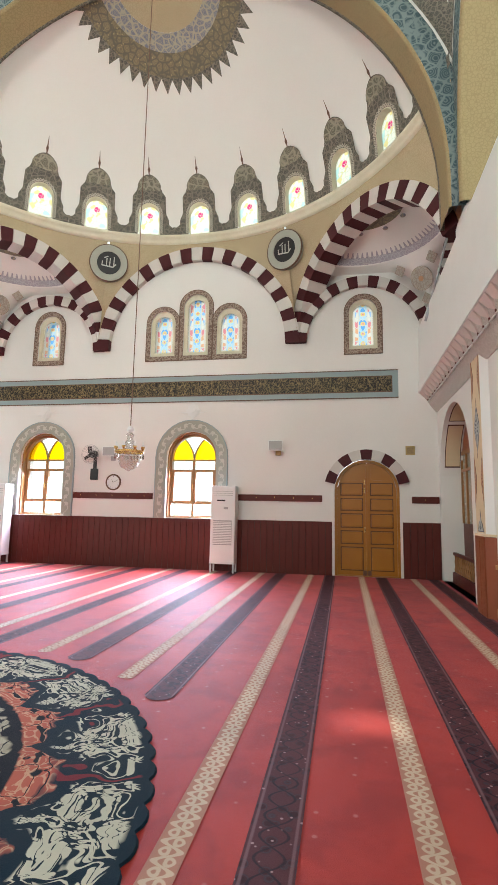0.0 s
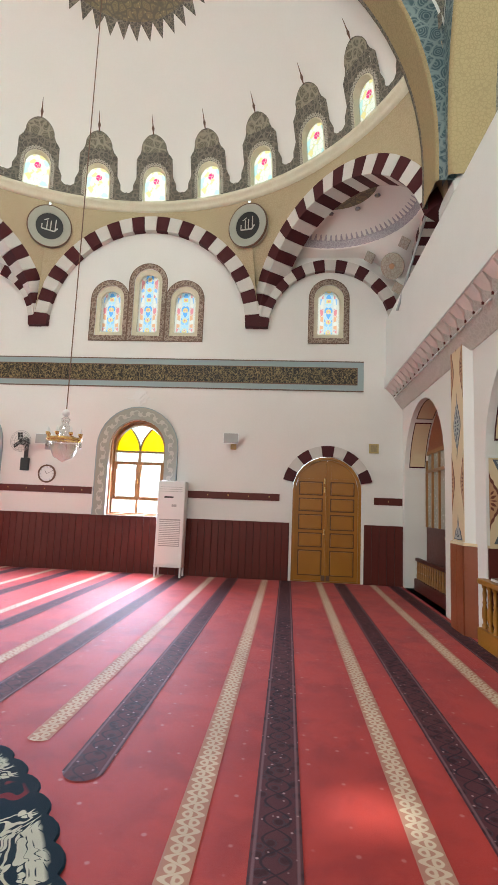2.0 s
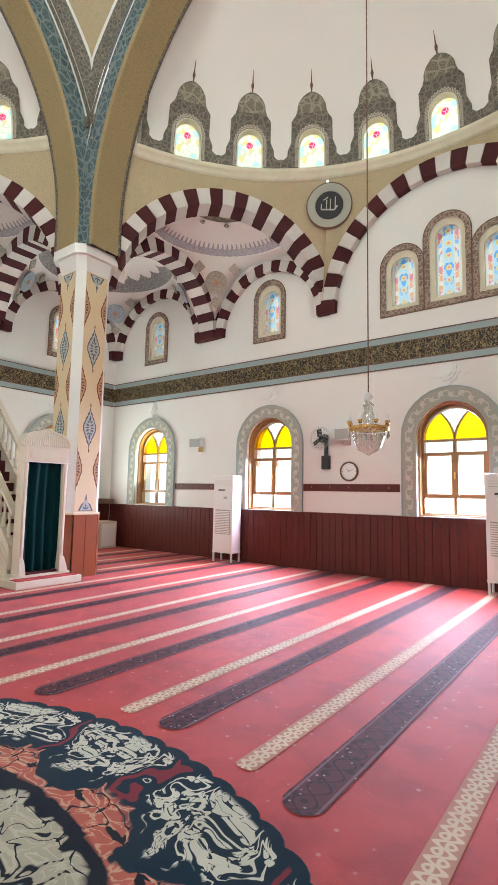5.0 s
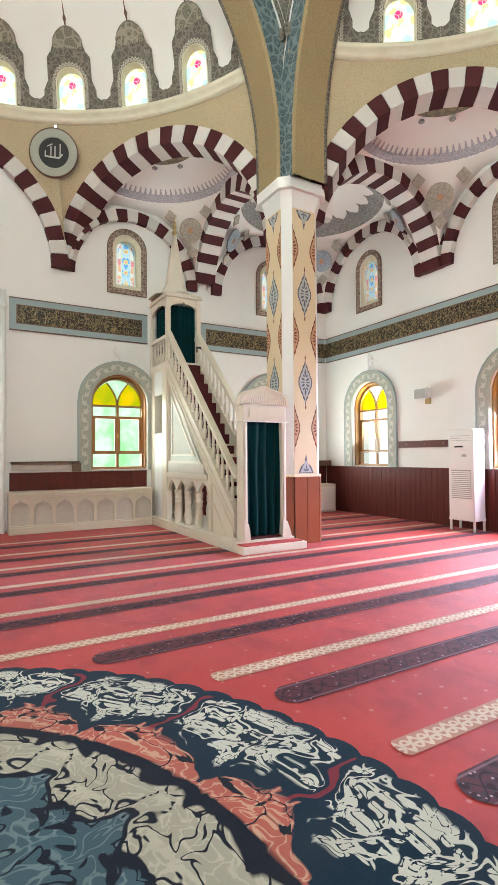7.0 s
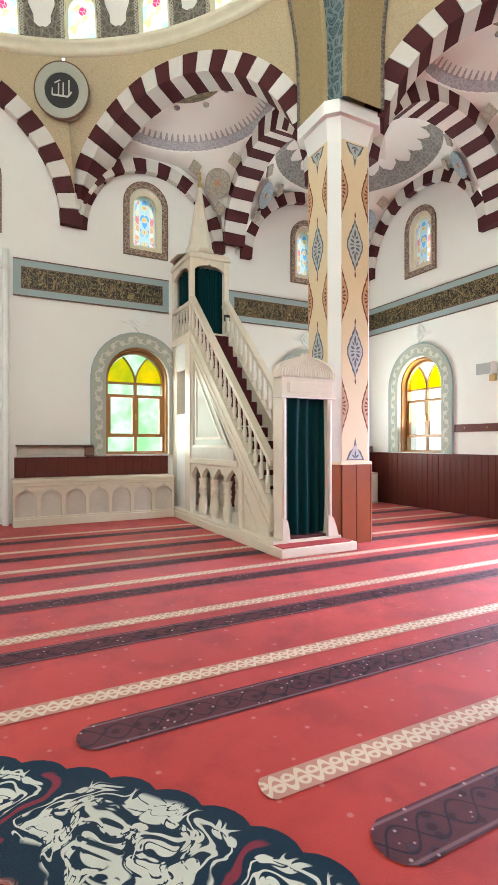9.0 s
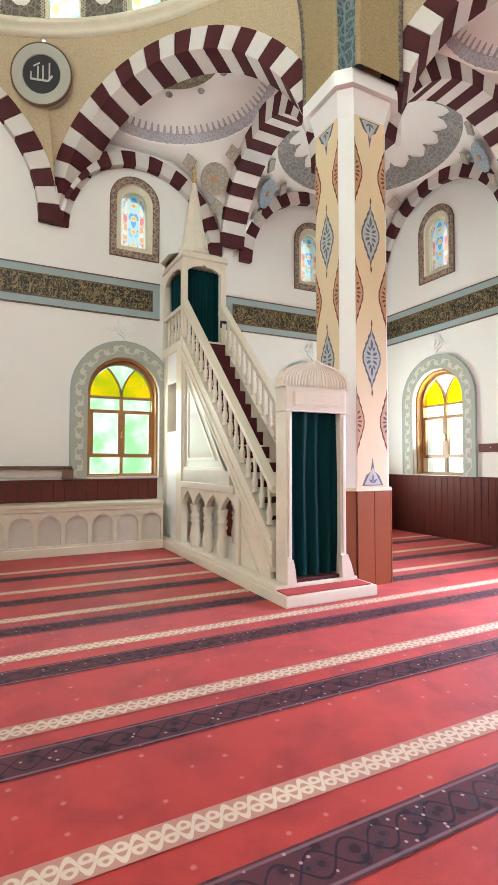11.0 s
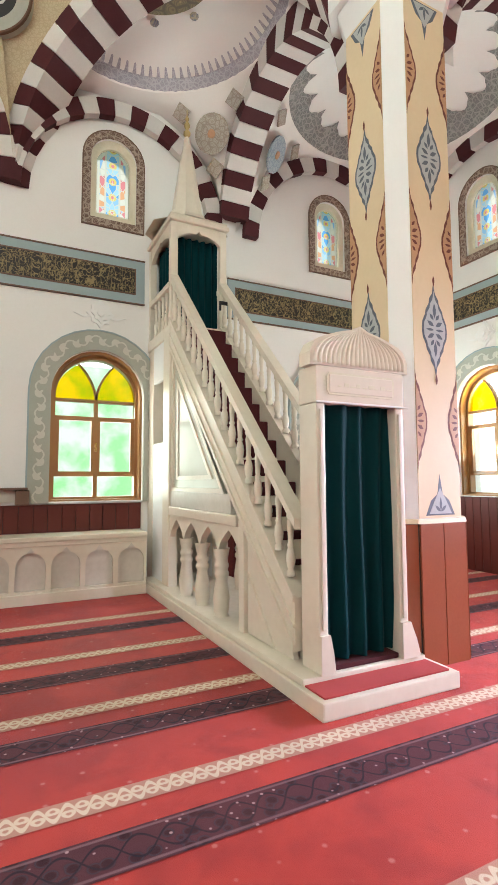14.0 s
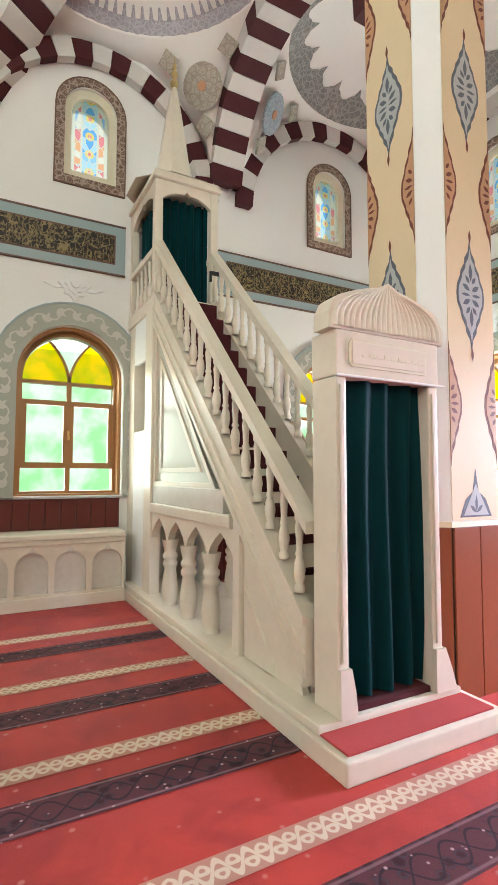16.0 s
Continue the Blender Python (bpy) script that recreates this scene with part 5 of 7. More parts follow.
# ---------------------------------------------------------------- wooden double door
def double_door():
    e = thing("door_1", (DOOR_X, N + 0.1, 0), "closed honey-coloured wooden double door with round head", "door", kind="structure")
    Rz, Rr = 1.875, 0.715
    def head(u, r=Rr):
        return Rz + math.sqrt(max(0, r * r - u * u))
    bm = bmesh.new()
    frame_ring(bm, arch_outline(DOOR_X, 0.714, 0.002, Rz), arch_outline(DOOR_X, 0.655, 0.02, Rz), on_n, 0.16, 0.02)
    part("door_frame", bm, DOORWOOD, e)
    for s in (-1, 1):
        us = [s * (0.006 + 0.65 * i / 10) for i in range(11)]
        bm = bmesh.new()
        prism(bm, [(DOOR_X + us[0], 0.015), (DOOR_X + us[-1], 0.015)] + [(DOOR_X + u, head(u, 0.658)) for u in us[::-1]], lambda u, d, z: on_n(u, 0.09 + d, z), 0.05)
        leaf_ = part("door_leaf", bm, DOORWOOD, e, "panelled wooden leaf")
        for z0, z1 in ((0.14, 0.62), (0.72, 0.98), (1.08, 1.36), (1.46, 1.70), (1.80, 2.05)):
            a, b = DOOR_X + s * 0.10, DOOR_X + s * 0.56
            if a > b:
                a, b = b, a
            # dark rim paints the shade round each panel, which flat light leaves out
            bm = bmesh.new()
            box(bm, (a - 0.022, N + 0.083, z0 - 0.022), (b + 0.022, N + 0.092, z1 + 0.022), 0.003)
            part("groove_shade", bm, DOOR_SHADE, leaf_, "dark rim that paints shade round the panel")
            bm = bmesh.new()
            box(bm, (a, N + 0.066, z0), (b, N + 0.090, z1), 0.016)
            part("panel", bm, DOORWOOD, leaf_)
        bm = bmesh.new()
        pts = [(DOOR_X + s * 0.10, 2.13), (DOOR_X + s * 0.50, 2.13)] + [(DOOR_X + s * u, head(u, 0.57)) for u in (0.50, 0.42, 0.32, 0.21, 0.10)]
        prism(bm, pts, lambda u, d, z: on_n(u, 0.07 + d, z), 0.022)
        part("panel", bm, DOORWOOD, leaf_)
    bm = bmesh.new()
    box(bm, (DOOR_X - 0.022, N + 0.05, 0.02), (DOOR_X + 0.022, N + 0.09, 2.5), 0.006)
    part("cover_strip", bm, DOORWOOD, e)
    for z, m in ((1.02, BRASS), (1.9, BRASS), (2.08, BRASS)):
        bm = bmesh.new()
        box(bm, (DOOR_X - 0.06, N + 0.02, z - 0.06), (DOOR_X - 0.03, N + 0.06, z + 0.06), 0.008)
        part("door_handle", bm, m, e, "brass handle")
    bm = bmesh.new()
    box(bm, (DOOR_X - 0.09, N + 0.05, 0.02), (DOOR_X + 0.09, N + 0.088, 0.13), 0.004)
    part("kick_plate", bm, BROWN_LINE, e)
double_door()
striped_arch("striped_arch", (DOOR_X - 0.73, N), (DOOR_X + 0.73, N), 0.725, 0.95, (-0.055, -0.002), 9, 13, 167, zc=1.875)

# ---------------------------------------------------------------- medallions with script on the spandrels
def script_round(T, sgn):
    ang = math.atan2(N - HC[1], sgn * NODE)
    r = 5.545
    c = T((HC[0] + r * math.cos(ang), HC[1] + r * math.sin(ang), 7.60))
    top = T((HC[0] + 5.47 * math.cos(ang), HC[1] + 5.47 * math.sin(ang), 8.2))
    up = (top - c).normalized()
    inw = (Vector((*T((HC[0], HC[1], 0))[:2], 0)) - Vector((c.x, c.y, 0))).normalized()
    side = up.cross(inw).normalized()
    inw = side.cross(up).normalized()
    c = c + inw * 0.02
    e = thing("roundel", c, "round black medallion with pale lettering and a white rim", "medallion", "lettered roundels")
    tau = 2 * math.pi
    def disc(name, rows_, m, label=""):
        bm = bmesh.new()
        strip(bm, [[c + (side * math.cos(tau * i / 40) + up * math.sin(tau * i / 40)) * rad + inw * d for i in range(40)] for rad, d in rows_], closed=True)
        part(name, bm, m, e, label)
    disc("rim", [(0.47, -0.10), (0.47, 0.02), (0.455, 0.035), (0.30, 0.03), (0.29, 0.01)], STONE_ORN, "pale grey ornamented rim")
    disc("edge", [(0.475, -0.02), (0.48, 0.03), (0.465, 0.042), (0.455, 0.03)], BROWN_LINE)
    disc("disc", [(0.30, 0.015), (0.001, 0.018)], BLACK, "black ground")
    for k, (u0, v0, u1, v1, w) in enumerate(((-0.17, -0.07, 0.10, -0.10, 0.03), (0.10, -0.10, 0.17, -0.02, 0.03), (0.12, -0.08, 0.13, 0.17, 0.022), (0.02, -0.08, 0.03, 0.13, 0.022), (-0.06, -0.07, -0.05, 0.12, 0.022), (-0.17, -0.07, -0.16, 0.04, 0.022), (-0.12, 0.12, -0.02, 0.17, 0.02))):
        a, b = Vector((u0, v0)), Vector((u1, v1))
        nrm = Vector((-(b - a).y, (b - a).x)).normalized() * (w / 2)
        bm = bmesh.new()
        prism(bm, [tuple(a - nrm), tuple(b - nrm), tuple(b + nrm), tuple(a + nrm)], lambda u, d, z: c + side * u + up * z + inw * (0.017 + d), 0.006)
        part("stroke", bm, SILVER_T, e)
for T in (T_N, T_W):
    for s in (-1, 1):
        script_round(T, s)

# ---------------------------------------------------------------- carpet stripes and round rug
def end_at_rug(x, gap):
    h = (RUG_R + gap) ** 2 - (x - RUG_C[0]) ** 2
    return RUG_C[1] + math.sqrt(h) if abs(x - RUG_C[0]) < RUG_R - 0.35 else None
def stripe(x, w, m, label, gap):
    e = end_at_rug(x, gap)
    runs = [(S_W, N - 0.05)] if e is None else [(e, N - 0.05), (S_W, 2 * RUG_C[1] - e)]
    for y0, y1 in runs:
        bm = bmesh.new()
        n = 8
        dip = 0.09 if w > 0.2 else 0.03
        cap = [(-w / 2 + w * i / n, y0 - (dip * math.sin(math.pi * i / n) ** 0.6 if e else 0)) for i in range(n + 1)]
        lo = [bm.verts.new((a, b, 0.004)) for a, b in cap] + [bm.verts.new((w / 2, y1, 0.004)), bm.verts.new((-w / 2, y1, 0.004))]
        bm.faces.new(lo)
        structure("carpet_stripe", bm, m, label, "carpet").matrix_basis = Matrix.Translation((x, 0, 0))
# the carpet lies in widths that do not meet evenly
PALE_X = [1.42, 0.33, -0.765, -1.865, -2.955, -4.05, -5.25, -6.335, -7.43, -8.55, -9.54, -10.61, -11.7]
DARK_X = [1.84, 0.75, -0.35, -1.435, -2.52, -3.655, -4.80, -5.95, -7.10, -8.20, -9.19, -10.16, -11.3]
for x in PALE_X:
    stripe(x, 0.145, STRIPE_P, "woven cream lace stripe in the red carpet", 0.18)
for x in DARK_X:
    stripe(x, 0.235, STRIPE_D, "woven dark scroll stripe in the red carpet", 0.22)
bm = bmesh.new()
nn = 80 * 5
pts = []
for i in range(nn):
    t = 2 * math.pi * i / nn
    rr = RUG_R - 0.035 + 0.035 * abs(math.sin(40 * t)) ** 0.7
    pts.append((RUG_C[0] + rr * math.cos(t), RUG_C[1] + rr * math.sin(t)))
bot = [bm.verts.new((x, y, 0.005)) for x, y in pts]
top = [bm.verts.new((RUG_C[0] + (x - RUG_C[0]) * 0.997, RUG_C[1] + (y - RUG_C[1]) * 0.997, 0.016)) for x, y in pts]
mid = bm.verts.new((*RUG_C, 0.016))
for i in range(nn):
    j = (i + 1) % nn
    bm.faces.new((bot[i], bot[j], top[j], top[i]))
    bm.faces.new((top[i], top[j], mid))
tagged(new("round_rug", finish("round_rug", bm, RUG)), "large round navy, cream and coral medallion rug with scalloped edge", "rug")

# ---------------------------------------------------------------- pulpit with its stair
PY0, PY1 = 6.62, 7.37
def z_rail(x):
    return 1.15 + 0.982 * (-9.04 - x)
BALU = [(0.034, 0.0), (0.034, 0.035), (0.022, 0.045), (0.030, 0.075), (0.036, 0.12), (0.030, 0.17), (0.019, 0.20), (0.028, 0.215), (0.019, 0.235), (0.022, 0.30), (0.027, 0.37), (0.020, 0.40), (0.029, 0.415), (0.029, 0.47)]

def pulpit():
    e = thing("pulpit", (-10.8, 7.1, 0), "tall cream marble pulpit with stair, turned balusters and spired canopy", "pulpit")
    def add(name, bm, m=MARBLE, parent=e, label="", smooth=False):
        return part(name, bm, m, parent, label, smooth)
    bm = bmesh.new()
    box(bm, (-12.98, 6.56, 0), (-8.70, 7.72, 0.115), 0.012)
    add("plinth", bm)
    bm = bmesh.new()
    box(bm, (-12.96, 6.585, 0.115), (-8.96, 7.66, 0.165), 0.015)
    add("plinth_moulding", bm)
    bm = bmesh.new()
    box(bm, (-8.99, 6.60, 0.115), (-8.74, 7.66, 0.128), 0.004)
    add("step_carpet", bm, RED_STEP, label="red carpet on the front step")
    bm = bmesh.new()
    box(bm, (-9.30, 6.80, 0.165), (-8.99, 7.43, 0.20), 0.006)
    add("threshold_carpet", bm, RED_CLOTH)
    # sides
    slope = 0.982
    for y, s in ((PY0, -1), (PY1, 1)):
        ya, yb = (y, y + 0.09) if s < 0 else (y - 0.09, y)
        pl = lambda u, d, z, ya=ya, yb=yb: Vector((u, ya + d * (yb - ya), z))
        x0, x1 = -9.12, -11.95
        bm = bmesh.new()
        prism(bm, [(x0, z_rail(x0) - 0.93), (x0, z_rail(x0) - 0.57), (x1, z_rail(x1) - 0.57), (x1, z_rail(x1) - 0.93)], pl, 1)
        side = add("stringer", bm)
        yo = ya - 0.018 if s < 0 else yb
        for off, h in ((-0.60, 0.05), (-0.93, 0.05), (-0.77, 0.02)):
            bm = bmesh.new()
            prism(bm, [(x0, z_rail(x0) + off), (x0, z_rail(x0) + off + h), (x1, z_rail(x1) + off + h), (x1, z_rail(x1) + off)], lambda u, d, z: Vector((u, yo + d, z)), 0.018)
            add("moulding", bm, parent=side)
        # front triangle
        tri = [(-9.16, 0.165), (-9.96, 0.165), (-9.96, z_rail(-9.96) - 0.93), (-9.30, z_rail(-9.30) - 0.93)]
        bm = bmesh.new()
        prism(bm, tri, lambda u, d, z: Vector((u, (ya + 0.03) + d, z)), 0.04)
        panel = add("triangle_panel", bm)
        bm = bmesh.new()
        yf = ya + 0.012 if s < 0 else yb - 0.03
        prism(bm, [(-9.45, 0.235), (-9.86, 0.235), (-9.86, 0.70)], lambda u, d, z: Vector((u, yf + d, z)), 0.02)
        add("raised_field", bm, parent=panel)
        bm = bmesh.new()
        box(bm, (-10.0, ya - 0.01, 0.165), (-9.90, yb + 0.01, z_rail(-9.96) - 0.93), 0.008)
        add("post", bm)
        bm = bmesh.new()
        box(bm, (-12.18, ya - 0.012, 0.165), (-11.93, yb + 0.012, 3.36), 0.01)
        add("rear_post", bm)
        # arcade under the shelf
        bm = bmesh.new()
        us, us2 = -11.93, -10.0
        n = 4
        w = (us2 - us) / n
        low = []
        for i in range(n):
            for f in (0.0, 0.12, 0.3, 0.5, 0.7, 0.88):
                low.append((us + (i + f) * w, 0.80 + 0.19 * math.sin(math.pi * f) ** 0.7 + (0.03 if f == 0.5 else 0)))
        low.append((us2, 0.80))
        strip(bm, [[Vector((u, ya + 0.01, z)) for u, z in low], [Vector((u, ya + 0.01, 1.06)) for u, z in low], [Vector((u, yb - 0.01, 1.06)) for u, z in low], [Vector((u, yb - 0.01, z)) for u, z in low], [Vector((u, ya + 0.01, z)) for u, z in low]])
        add("pointed_arcade", bm)
        bm = bmesh.new()
        box(bm, (us, ya - 0.012, 1.06), (-10.05, yb + 0.012, 1.16), 0.012)
        add("shelf", bm)
        bm = bmesh.new()
        box(bm, (us, ya + 0.01, 1.16), (-10.20, yb - 0.01, 1.34), 0.006)
        add("beam", bm, MARBLE_D)
        for i in range(1, 4):
            bm = bmesh.new()
            c = (us + i * w, (ya + yb) / 2, 0.165)
            lathe(bm, [(0.085, 0), (0.085, 0.05), (0.06, 0.065), (0.072, 0.12), (0.078, 0.22), (0.062, 0.34), (0.052, 0.40), (0.070, 0.425), (0.070, 0.45), (0.052, 0.475), (0.070, 0.50), (0.070, 0.525), (0.052, 0.55), (0.066, 0.60), (0.080, 0.67)], c, 14)
            add("column", bm, smooth=True)
        # inner triangle moulding
        tri = [(-11.93, 1.34), (-10.36, 1.34), (-11.93, z_rail(-11.93) - 0.93)]
        ctr = Vector((-11.42, 1.78))
        bm = bmesh.new()
        outer = [Vector(p) for p in tri]
        inner = [p.lerp(ctr, 0.10) for p in outer]
        strip(bm, [[Vector((p.x, ya + 0.02, p.y)) for p in outer], [Vector((p.x, ya + 0.02, p.y)) for p in inner], [Vector((p.x, yb - 0.02, p.y)) for p in inner], [Vector((p.x, yb - 0.02, p.y)) for p in outer]], closed=True)
        add("triangle_frame", bm)
        yp = ya + 0.045
        bm = bmesh.new()
        prism(bm, tri, lambda u, d, z: Vector((u, yp + d, z)), 0.008)
        add("polished_panel", bm, POLISHED, label="polished pale triangular panel")
        small = [Vector(p).lerp(ctr, 0.30) for p in tri]
        small2 = [p.lerp(ctr, 0.14) for p in small]
        bm = bmesh.new()
        yq = yp - 0.014 if s < 0 else yp + 0.022
        strip(bm, [[Vector((p.x, yp + 0.004, p.y)) for p in small], [Vector((p.x, yq, p.y)) for p in small], [Vector((p.x, yq, p.y)) for p in small2], [Vector((p.x, yp + 0.004, p.y)) for p in small2]], closed=True)
        add("inner_moulding", bm)
        # hand rail and balusters
        bm = bmesh.new()
        yr0, yr1 = ya - 0.01, yb + 0.01
        top = [(x0 + 0.02, z_rail(x0 + 0.02)), (x1, z_rail(x1))]
        prism(bm, [(top[0][0], top[0][1] - 0.085), (top[0][0], top[0][1] - 0.015), (top[0][0] - 0.02, top[0][1] + 0.005), (top[1][0], top[1][1] + 0.005), (top[1][0], top[1][1] - 0.085)], lambda u, d, z: Vector((u, yr0 + d, z)), yr1 - yr0)
        add("hand_rail", bm)
        nb = 17
        bm = bmesh.new()
        lathe(bm, BALU, (0, 0, 0), 10)
        me = finish("baluster", bm, MARBLE, True)
        for i in range(nb):
            x = -9.24 - i * (2.66 / (nb - 1))
            piece("baluster", me, e, Matrix.Translation((x, (ya + yb) / 2, z_rail(x) - 0.565)))
        for i in range(5):
            x = -12.06 - i * 0.16
            piece("baluster", me, e, Matrix.Translation((x, (ya + yb) / 2, 3.40)))
        bm = bmesh.new()
        box(bm, (-12.88, ya - 0.01, 3.86), (-11.98, yb + 0.01, 3.93), 0.01)
        add("side_rail", bm)
    # steps
    n = 15
    for i in range(n):
        xa = -9.26 - i * 0.178
        z = 0.20 + (i + 1) * 0.2075
        bm = bmesh.new()
        box(bm, (xa - 0.19, PY0 + 0.09, z - 0.215), (xa, PY1 - 0.09, z), 0.012)
        add("step", bm, RED_CLOTH, label="stair step under dark red carpet")
    bm = bmesh.new()
    prism(bm, [(-9.2, 0.17), (-9.28, 0.17), (-11.93, 2.97), (-11.93, 3.12), (-9.2, 0.36)], lambda u, d, z: Vector((u, PY0 + 0.09 + d, z)), PY1 - PY0 - 0.18)
    add("stair_underside", bm)
    # platform and rear support
    bm = bmesh.new()
    box(bm, (-12.95, PY0 - 0.01, 3.24), (-11.90, PY1 + 0.01, 3.38), 0.012)
    add("platform", bm)
    bm = bmesh.new()
    box(bm, (-12.95, PY0 + 0.01, 0.165), (-12.70, PY1 - 0.01, 3.24), 0.01)
    add("rear_support", bm)
    for y in (PY0 + 0.015, PY1 - 0.055):
        bm = bmesh.new()
        box(bm, (-12.70, y, 0.165), (-12.18, y + 0.04, 1.95), 0.006)
        add("side_panel", bm, WHITE, label="white side panel")
        bm = bmesh.new()
        box(bm, (-12.70, y, 2.75), (-12.18, y + 0.04, 3.24), 0.006)
        add("side_panel", bm, WHITE)
    # canopy
    for x in (-12.90, -11.98):
        for y in (PY0 + 0.045, PY1 - 0.045):
            bm = bmesh.new()
            box(bm, (x - 0.045, y - 0.045, 3.38), (x + 0.045, y + 0.045, 4.69), 0.008)
            add("canopy_post", bm)
    def ogee_head(a, b, place):
        bm = bmesh.new()
        us = [a + (b - a) * i / 16 for i in range(17)]
        lowz = []
        for i in range(17):
            f = abs(i / 8 - 1)
            lowz.append(4.48 + 0.11 * (1 - f ** 3) + (0.04 if i == 8 else 0.0))
        rows = [[place(u, d, z) for u, z in zip(us, lowz)] for d in (0, 0.05)]
        tops = [[place(u, d, 4.70) for u in us] for d in (0.05, 0)]
        strip(bm, rows + tops + [rows[0]])
        add("canopy_arch", bm)
    for x in (-12.0, -12.93):
        ogee_head(PY0 + 0.08, PY1 - 0.08, lambda u, d, z, x=x: Vector((x + d, u, z)))
    for y in (PY0 + 0.01, PY1 - 0.06):
        ogee_head(-12.86, -12.02, lambda u, d, z, y=y: Vector((u, y + d, z)))
    bm = bmesh.new()
    box(bm, (-12.98, PY0 - 0.03, 4.70), (-11.90, PY1 + 0.03, 4.755), 0.015)
    box(bm, (-12.95, PY0 - 0.01, 4.755), (-11.92, PY1 + 0.01, 4.80), 0.015)
    add("canopy_cornice", bm)
    cx, cy = -12.43, (PY0 + PY1) / 2
    bm = bmesh.new()
    lathe(bm, [(0.56, 4.80), (0.50, 4.815), (0.33, 4.90), (0.26, 5.0), (0.25, 5.05)], (cx, cy, 0), 8, 22.5, 382.5)
    roof = add("canopy_roof", bm, label="flared eight-sided marble roof")
    bm = bmesh.new()
    lathe(bm, [(0.225, 5.04), (0.21, 5.10), (0.15, 5.50), (0.09, 5.88), (0.035, 6.18), (0.02, 6.21)], (cx, cy, 0), 8, 22.5, 382.5)
    spire = add("spire", bm, label="eight-sided marble spire")
    bm = bmesh.new()
    lathe(bm, [(0.015, 6.19), (0.05, 6.24), (0.05, 6.27), (0.018, 6.31), (0.04, 6.36), (0.04, 6.39), (0.014, 6.43), (0.03, 6.47), (0.008, 6.52), (0.006, 6.60)], (cx, cy, 0), 12)
    add("finial", bm, OCHRE, spire, "gilt finial", True)
    for u0, u1, pl in ((PY0 + 0.09, PY1 - 0.09, lambda u, d, z: Vector((-12.10 + d, u, z))), (-12.84, -12.03, lambda u, d, z: Vector((u, PY1 - 0.10 + d, z))), (-12.84, -12.03, lambda u, d, z: Vector((u, PY0 + 0.12 + d, z)))):
        bm = bmesh.new()
        m_ = 40
        rows = []
        for z in (3.39, 3.8, 4.2, 4.58):
            rows.append([pl(u0 + (u1 - u0) * i / m_, 0.025 * math.sin(i * 0.95), z) for i in range(m_ + 1)])
        strip(bm, rows)
        add("canopy_curtain", bm, GREEN, label="dark green canopy curtain", smooth=True)
    # portal
    xf, xb = -8.97, -9.19
    for y0, y1 in ((6.725, 6.80), (7.435, 7.515)):
        bm = bmesh.new()
        box(bm, (xb, y0, 0.165), (xf, y1, 1.998), 0.012)
        jamb = add("jamb", bm)
        bm = bmesh.new()
        box(bm, (xf, y0 + 0.022, 0.45), (xf + 0.014, y1 - 0.022, 1.95), 0.006)
        add("jamb_moulding", bm, parent=jamb)
        bm = bmesh.new()
        prism(bm, [(y0, 0.165), (y1 + (0.04 if y0 < 7 else 0.09), 0.165), (y1 + (0.025 if y0 < 7 else 0.05), 0.30), (y1, 0.42), (y0, 0.42)], lambda u, d, z: Vector((xf - 0.005 + d, u, z)), 0.03)
        add("jamb_foot", bm, parent=jamb)
    bm = bmesh.new()
    box(bm, (xb, 6.722, 2.0), (xf + 0.008, 7.518, 2.26), 0.01)
    head = add("lintel", bm)
    bm = bmesh.new()
    prism(bm, [(6.81 + u, 2.055 + z) for u, z in [(0.02, 0), (0.59, 0), (0.61, 0.03), (0.61, 0.13), (0.59, 0.16), (0.02, 0.16), (0, 0.13), (0, 0.03)]], lambda u, d, z: Vector((xf + 0.008 + d, u, z)), 0.008)
    add("plaque_rim", bm, CORNICE, head, "pale gilt plaque rim")
    bm = bmesh.new()
    box(bm, (xf + 0.012, 6.83, 2.07), (xf + 0.02, 7.40, 2.20), 0.004)
    add("plaque", bm, MARBLE, head, "cream plaque with faint lettering")
    for i in range(9):
        bm = bmesh.new()
        yy = 6.90 + i * 0.055
        box(bm, (xf + 0.019, yy, 2.115), (xf + 0.022, yy + 0.03 + 0.012 * (i % 3), 2.125 + 0.018 * (i % 2)), 0.001)
        add("letter_bar", bm, CORNICE, head)
    # ribbed crest
    ya, yb, yc = 6.675, 7.56, 7.117
    def crest(y):
        f = (y - yc) / ((yb - ya) / 2)
        return 2.42 + 0.13 * (1 - abs(f) ** 1.6) + 0.03 * max(0, 1 - abs(f) * 6) - 0.07 * max(0, abs(f) - 0.9) * 10
    ys = [ya + (yb - ya) * i / 24 for i in range(25)]
    bm = bmesh.new()
    prism(bm, [(ya, 2.26), (yb, 2.26)] + [(y, crest(y)) for y in ys[::-1]], lambda u, d, z: Vector((xb + 0.09 + d, u, z)), xf - xb - 0.08)
    cr = add("crest", bm, label="shell-ribbed crest")
    half = (yb - ya) / 2 - 0.02
    for i in range(21):
        f = -0.95 + 1.9 * i / 20
        bm = bmesh.new()
        cl = []
        for j in range(8):
            q = j / 7
            y_ = yc + f * half * (1 - 0.80 * q ** 2.4)
            z_ = 2.275 + (crest(yc + f * half * 0.2) - 0.015 - 2.275) * (q ** (1.0 - 0.25 * abs(f)))
            cl.append((y_, min(z_, crest(y_) - 0.012), 0.021 * (1 - 0.75 * q)))
        rows = []
        for q, dep in ((-1, 0.0), (-0.5, 0.015), (0, 0.02), (0.5, 0.015), (1, 0.0)):
            rows.append([Vector((xf + 0.009 + dep * (w_ / 0.021), y_ + q * w_, z_)) for y_, z_, w_ in cl])
        strip(bm, rows)
        add("rib", bm, parent=cr)
    # curtain
    bm = bmesh.new()
